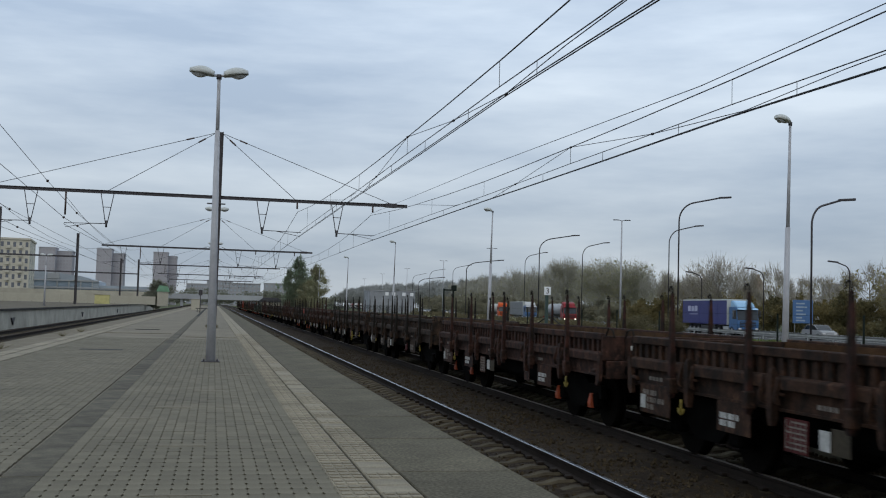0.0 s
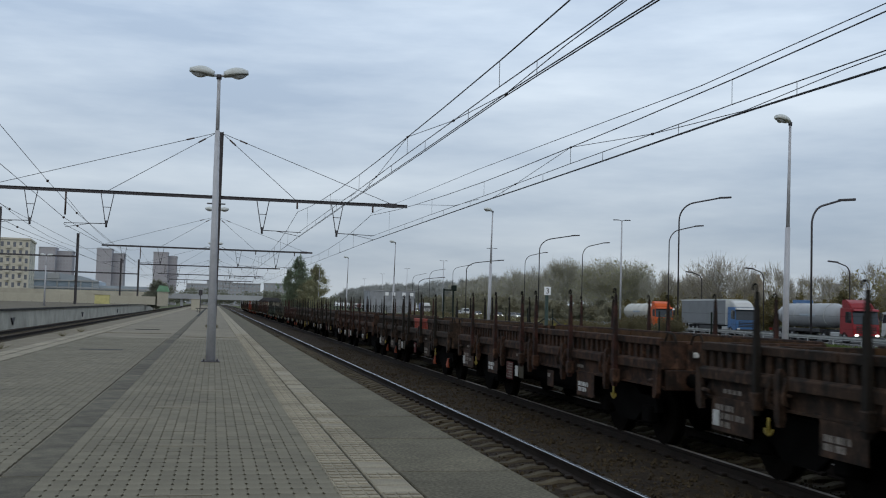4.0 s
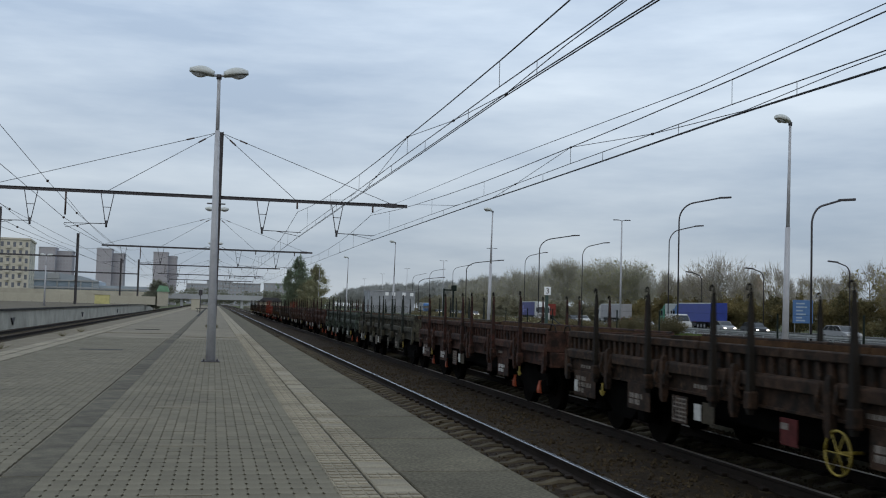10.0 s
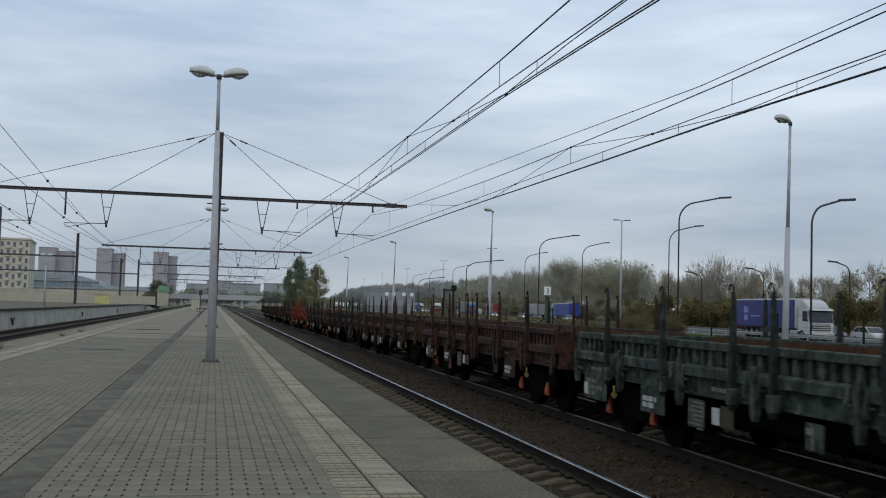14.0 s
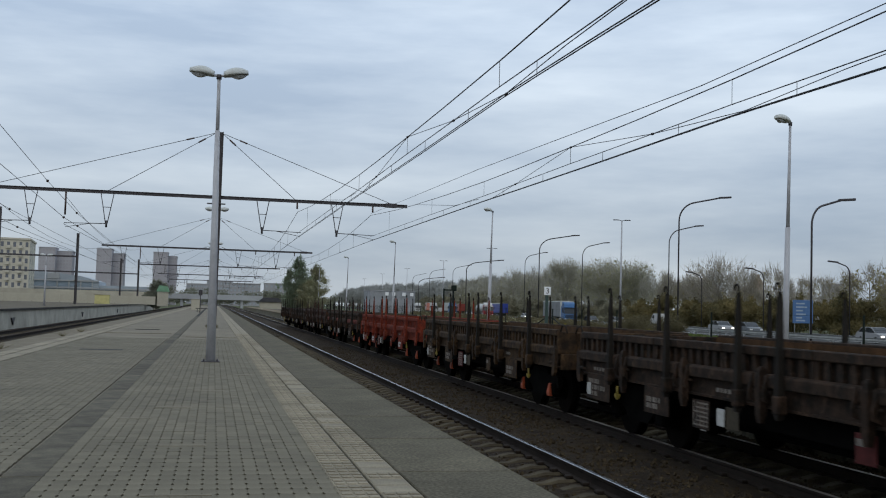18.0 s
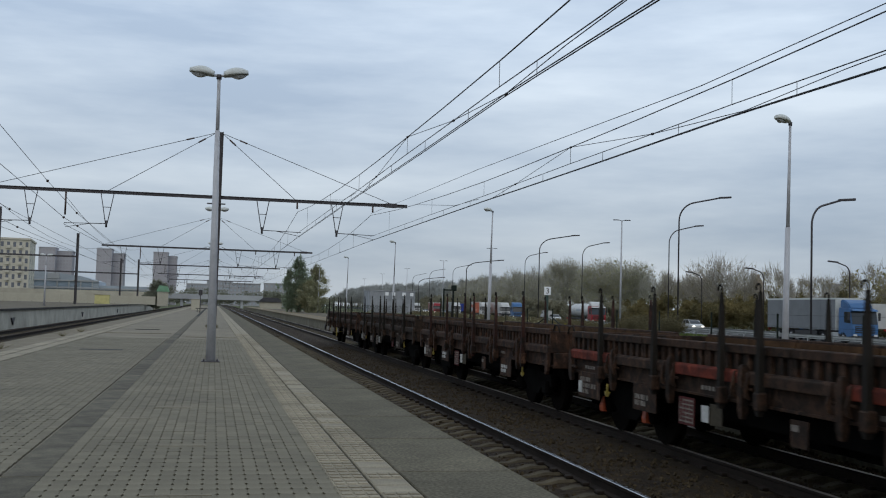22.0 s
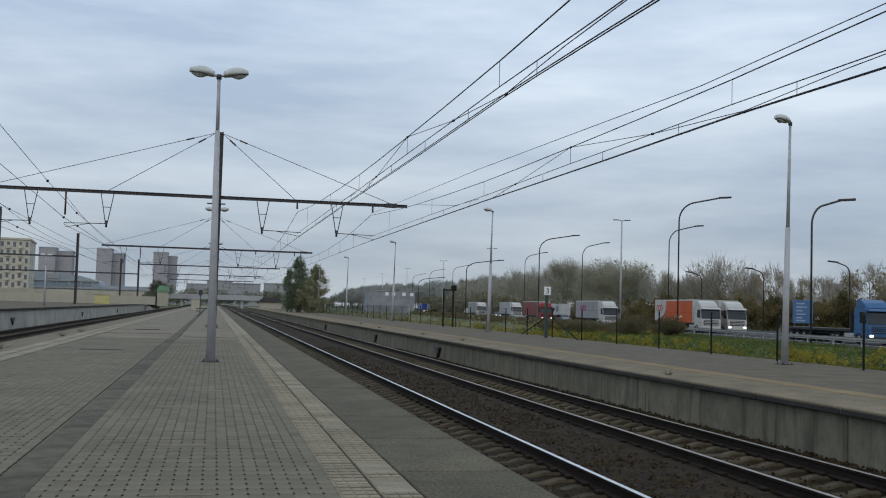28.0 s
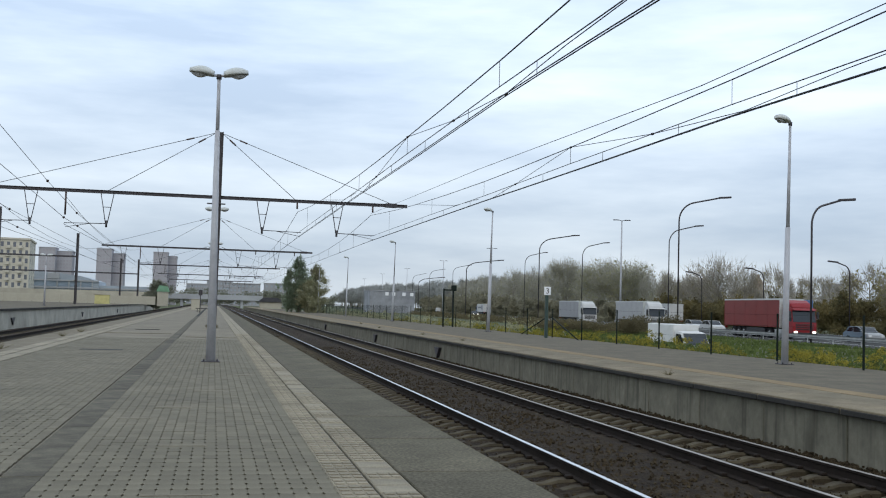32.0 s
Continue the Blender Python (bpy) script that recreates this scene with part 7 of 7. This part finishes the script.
def box_van(label, col):
    """A small box lorry with its front at y = 0."""
    t = thing("box_van", label, "van", "motorway traffic")
    p = car_paint(col)
    bm = bmesh.new()
    bevelled(bm, -1.0, 1.0, 1.7, 5.2, 0.55, 2.55, 0.04)
    part("box", bm, p, t)
    bm = bmesh.new()
    prism(bm, [(0.0, 0.4), (0.02, 0.95), (0.2, 1.15), (0.75, 2.0), (1.65, 2.12), (1.65, 0.4)], -0.93, 0.93, "x")
    bmesh.ops.bevel(bm, geom=bm.edges[:], offset=0.06, segments=2, affect="EDGES")
    cab = part("cab", bm, p, t)
    bm = bmesh.new()
    prism(bm, [(0.19, 1.2), (0.68, 1.95), (0.72, 1.95), (0.25, 1.18)], -0.84, 0.84, "x")
    bmesh.ops.translate(bm, vec=(0, -0.025, 0.01), verts=bm.verts)
    part("windscreen", bm, M_GLASS, cab)
    for s in (-1, 1):
        bm = bmesh.new()
        prism(bm, [(0.45, 1.2), (0.85, 1.88), (1.45, 1.92), (1.45, 1.2)], s * 0.93 - 0.012, s * 0.93 + 0.012, "x")
        part("side_window", bm, M_GLASS, cab)
        bm = bmesh.new()
        bevelled(bm, s * 1.06 - 0.07, s * 1.06 + 0.07, 0.4, 0.46, 1.3, 1.65, 0.02)
        part("mirror", bm, M_GLASS, cab)
    lights(t, 0.03, 0.75, 0.68, False)
    for y in (0.9, 4.2):
        for s in (-1, 1):
            wheel_part(t, s * 0.9, y, 0.33, 0.2)
    return t


WHITE, GREY, BLUE, NAVY, RED, ORANGE, SILVER, DARK = (0.46, 0.46, 0.45), (0.15, 0.16, 0.17), (0.045, 0.12, 0.26), (0.025, 0.03, 0.15), (0.22, 0.016, 0.02), (0.5, 0.075, 0.006), (0.26, 0.265, 0.27), (0.03, 0.033, 0.037)
PALEGREY = (0.27, 0.27, 0.28)
MARK = ((11.6, 12.5, 2.6, 3.25, (0.4, 0.41, 0.55)), (12.65, 13.5, 2.6, 3.2, (0.4, 0.41, 0.55)), (13.65, 14.6, 2.6, 3.25, (0.4, 0.41, 0.55)), (11.4, 14.2, 2.2, 2.32, (0.25, 0.26, 0.4)))
BADGE = ((13.4, 14.5, 2.55, 3.2, (0.2, 0.22, 0.5)), (13.5, 14.4, 1.75, 2.35, (0.2, 0.22, 0.5)), (10.6, 12.8, 2.15, 2.32, (0.18, 0.2, 0.45)))
PURPLE = (0.27, 0.04, 0.17)
PINK = ((10.0, 10.75, 2.3, 3.3, PURPLE), (10.83, 11.2, 2.3, 3.3, PURPLE), (11.28, 11.6, 2.3, 3.2, PURPLE), (11.6, 12.3, 2.5, 3.3, PURPLE), (12.38, 12.75, 2.3, 3.25, PURPLE), (12.75, 13.2, 2.65, 3.25, PURPLE), (13.2, 13.55, 2.3, 3.0, PURPLE))
BRICKRED = (0.45, 0.1, 0.07)
SWEEP = ((((16.36, 3.86), (12.15, 3.86), (12.05, 3.3), (12.25, 2.7), (12.75, 2.15), (13.6, 1.7), (14.8, 1.4), (16.36, 1.25)), WHITE), (((12.15, 3.86), (11.98, 3.86), (11.85, 3.3), (12.05, 2.6), (12.55, 2.05), (12.75, 2.15), (12.25, 2.7), (12.05, 3.3)), (0.45, 0.05, 0.12)),
         (((12.75, 2.15), (12.62, 2.05), (13.5, 1.5), (14.6, 1.2), (16.3, 1.16), (16.36, 1.25), (14.8, 1.4), (13.6, 1.7)), DARK), (15.2, 2.95, 0.36, BRICKRED), (14.5, 2.95, 0.36, BRICKRED), (13.8, 2.95, 0.36, BRICKRED), (6.2, 8.8, 1.75, 2.0, (0.7, 0.55, 0.45)))
CROSS = ((5.0, 11.0, 2.4, 3.0, (0.12, 0.12, 0.14)), (12.0, 14.0, 2.0, 3.4, (0.12, 0.12, 0.14)))


def traffic():
    """Each entry: vehicle, lane offset, heading (-1 towards the camera, +1 away), and seconds with the place of its front along the road."""
    out = []
    near, fast, away = 48.5, 52.2, 66.0
    for args, o, head, rows in (
            (("lorry with a blue curtain trailer and a white and blue cab", "box", BLUE, NAVY, MARK, False, (0.3, 0.5, 0.7)), near, -1, ((0, 109.1), (1, 85.5))),
            (("tanker lorry with a silver tank and a red cab", "tank", RED, SILVER, None, True), near, -1, ((0, 185.6), (1, 159.9), (2, 133.0), (3, 108.6))),
            (("lorry with a grey trailer and a white-roofed blue cab", "box", BLUE, GREY, None, False, WHITE), near, -1, ((0, 218.1), (1, 189.5), (2, 162.1), (3, 135.7))),
            (("tanker lorry with a white tank and an orange cab", "tank", ORANGE, (0.42, 0.4, 0.35), None, False), near, -1, ((1, 219.2), (2, 189.8), (3, 161.8), (6, 86.8))),
            (("lorry with a blue curtain trailer and a white cab", "box", WHITE, NAVY, BADGE, False), near, -1, ((8, 271.8), (9, 238.8), (10, 206.4), (11, 176.5), (13, 118.9), (14, 92.8))),
            (("lorry with a grey curtain trailer and a blue cab", "box", BLUE, GREY, None, False), near, -1, ((18, 185.2), (19, 157.8), (20, 132.0), (21, 108.2), (22, 85.1))),
            (("tanker lorry with a white tank and a red and white cab", "tank", RED, WHITE, None, False, WHITE), near, -1, ((22, 167.2), (23, 141.8), (24, 117.1), (25, 94.1))),
            (("lorry with an orange and white box and a white cab", "box", WHITE, ORANGE, SWEEP, False), near, -1, ((24, 218.7), (25, 191.6), (28, 119.5), (29, 97.1))),
            (("lorry with a pale grey trailer marked in pink", "box", WHITE, PALEGREY, PINK, False), near, -1, ((28, 160.4), (29, 133.0), (30, 106.1), (31, 79.7))),
            (("lorry with a red box and a red cab", "box", RED, (0.18, 0.022, 0.02), None, True), near, -1, ((28, 203.8), (29, 175.7), (30, 148.3), (31, 122.1), (32, 96.1))),
            (("white lorry with a white box and lit headlights", "box", WHITE, WHITE, None, True), fast, -1, ((28, 120.5), (29, 96.4))),
            (("flatbed lorry with a blue cab and lit headlights", "flat", BLUE, DARK, None, True), near, -1, ((24, 181.0), (25, 155.5), (25.5, 142.7), (27.5, 93.8), (28, 82.5))),
            (("white lorry with a pale box trailer", "box", WHITE, (0.36, 0.36, 0.36), None, False), fast, -1, ((31, 174.5), (32, 149.2))),
            (("lorry with a dull red container", "box", RED, (0.2, 0.04, 0.03), None, False), away, 1, ((1, 113.5), (2, 133.0))),
            (("white lorry with dark markings on its trailer", "box", BLUE, WHITE, CROSS, False), away, 1, ((23, 151.0), (25, 195.0), (29, 300.9), (30, 327.7), (31, 356.0), (32, 386.0))),
            (("lorry with a white trailer and a green cab", "box", (0.03, 0.16, 0.1), (0.34, 0.36, 0.35), None, False), away, 1, ((7, 116.6), (8, 138.6), (9, 160.9), (10, 183.5), (11, 205.2))),
            (("lorry with a dark blue curtain trailer and a blue cab", "box", BLUE, (0.03, 0.05, 0.24), None, False), 61.5, 1, ((8, 123.5), (9, 144.2), (10, 165.0))),
            (("lorry with a grey box trailer", "box", WHITE, PALEGREY, None, False), away, 1, ((6, 148.2), (7, 167.2), (8, 186.2))),
            (("white lorry with dark bars on its trailer", "box", SILVER, WHITE, CROSS, False), away, 1, ((30, 147.5), (31, 169.9), (32, 195.0))),
            (("white lorry with a pale roof in heavy traffic", "box", WHITE, PALEGREY, None, False), near, -1, ((31, 199.0), (32, 172.4)))):
        out.append((truck(*args), o, head, rows))
    for args, o, head, rows in (
            (("white delivery van on the far carriageway", "van", WHITE), away, 1, ((17, 167.4), (18, 190.0), (20, 235.4))),
            (("white van on the far carriageway", "van", WHITE), away, 1, ((6, 174.0), (7, 201.1))),
            (("silver estate car on the motorway", "car", SILVER), fast, -1, ((0, 98.1), (0.5, 84.2))),
            (("white van on the motorway", "van", WHITE), fast, -1, ((10, 137.6), (11, 105.8))),
            (("silver car with lit headlights on the motorway", "car", SILVER, True), fast, -1, ((10, 122.6), (11, 92.2))),
            (("pale silver car on the motorway", "car", SILVER), fast, -1, ((10, 152.9), (11, 123.3))),
            (("white car on the motorway", "car", WHITE, True), fast, -1, ((8, 133.9), (9, 105.6))),
            (("silver car on the motorway", "car", SILVER), fast, -1, ((8, 146.2), (9, 119.8))),
            (("white car on the motorway", "car", WHITE), fast, -1, ((13, 113.4), (14, 88.5))),
            (("dark grey car on the motorway", "car", DARK), fast, -1, ((13, 120.9), (14, 96.3))),
            (("silver car with lit headlights on the motorway", "car", SILVER, True), fast, -1, ((17, 115.3), (18, 87.5))),
            (("dark car on the motorway", "car", (0.12, 0.13, 0.14)), fast, -1, ((17, 143.1), (18, 115.1))),
            (("grey car with lit headlights on the motorway", "car", SILVER, True), fast, -1, ((17, 152.4), (18, 123.2))),
            (("dark car on the motorway", "car", DARK), fast, -1, ((20, 128.6), (21, 101.7))),
            (("pale car with lit headlights on the motorway", "car", SILVER, True), fast, -1, ((19, 137.9), (20, 109.5))),
            (("white van with lit headlights on the motorway", "car", WHITE, True), fast, -1, ((22, 132.9), (23, 106.7))),
            (("white car on the motorway", "car", WHITE), fast, -1, ((24, 154.4), (25, 126.7))),
            (("pale car on the motorway", "car", SILVER), fast, -1, ((28, 204.0), (29, 175.4))),
            (("small blue-grey car on the motorway", "car", (0.18, 0.24, 0.3)), fast, -1, ((30, 145.0), (31, 116.6), (32, 89.8))),
            (("car with lit headlights on the motorway", "car", DARK, True), fast, -1, ((6, 219.4), (7, 192.9))),
            (("silver car with lit headlights on the motorway", "car", SILVER, True), fast, -1, ((6, 200.6), (7, 174.0))),
            (("car with lit headlights on the motorway", "car", SILVER, True), fast, -1, ((30, 214.1), (31, 186.7))),
            (("dark car with lit headlights on the motorway", "car", DARK, True), fast, -1, ((30, 375.0), (31, 343.0), (32, 311.0))),
            (("white car on the motorway", "car", WHITE), fast, -1, ((31, 158.5), (32, 132.2))),
            (("silver white car on the motorway", "car", WHITE), fast, -1, ((31, 151.5), (32, 126.0))),
            (("car with lit headlights on the motorway", "car", SILVER, True), fast, -1, ((31, 191.2), (32, 163.4)))):
        out.append((small_vehicle(*args), o, head, rows))
    return out


def traffic_rows(o, head, rows):
    """Carries the first and the last speed on to the clip's start and end."""
    (t0, s0), (t1, s1) = rows[0], rows[1]
    (ta, sa), (tb, sb) = rows[-2], rows[-1]
    full = list(rows)
    if t0 > 0:
        full.insert(0, (0, s0 - (s1 - s0) / (t1 - t0) * t0))
    if tb < 32:
        full.append((32, sb + (sb - sa) / (tb - ta) * (32 - tb)))
    turn = math.degrees(ROAD_TURN) + (0 if head < 0 else 180)
    return [(t, pose(*road(s, o), 0, 0, turn)) for t, s in full]


# ---------------------------------------------------------------- build
floor = near_platform()
far_platform()
left_platform()
ground()
for nm, cx, near in (("track_near", 3.98, (5.0, 70, 26)), ("track_train", 7.71, (8.0, 70, 30)), ("track_left", -7.2, (30, 31, 30)), ("track_far_left", -10.8, (30, 31, 30))):
    track(nm, cx, near, M_RUSTRAIL if cx < 0 else M_RAILDULL if cx > 6 else None)
platform_lamps()
for k in range(5):
    cantilever_mast(53 + 53 * k, k == 0)
overhead_lines()
motorway()
motorway_lamps()
fence()
motorway_sign()
town()
station_trees()
woods()
verge_plants()
platform_weeds()
WAGONS = train()
TRAFFIC = traffic()
RAMP_VAN = box_van("white box van coming up a ramp behind the weeds", (0.62, 0.62, 0.61))
ballast_stones()
paving(floor)


def motions():
    for w, y in WAGONS:
        walk(w, [(t, pose(7.71, y - d, RAIL)) for t, d in GONE])
    for v, o, head, rows in TRAFFIC:
        walk(v, traffic_rows(o, head, rows))
    walk(RAMP_VAN, [(t, pose(x, y, z - 2.55, 0, 0, 6)) for t, x, y, z in ((0, 30.3, 100.0, -1.9), (28, 30.4, 100.0, -1.9), (30, 30.75, 82.6, -0.33), (31, 31.2, 73.3, 0.2), (32, 31.9, 64.9, 0.6))])


motions()
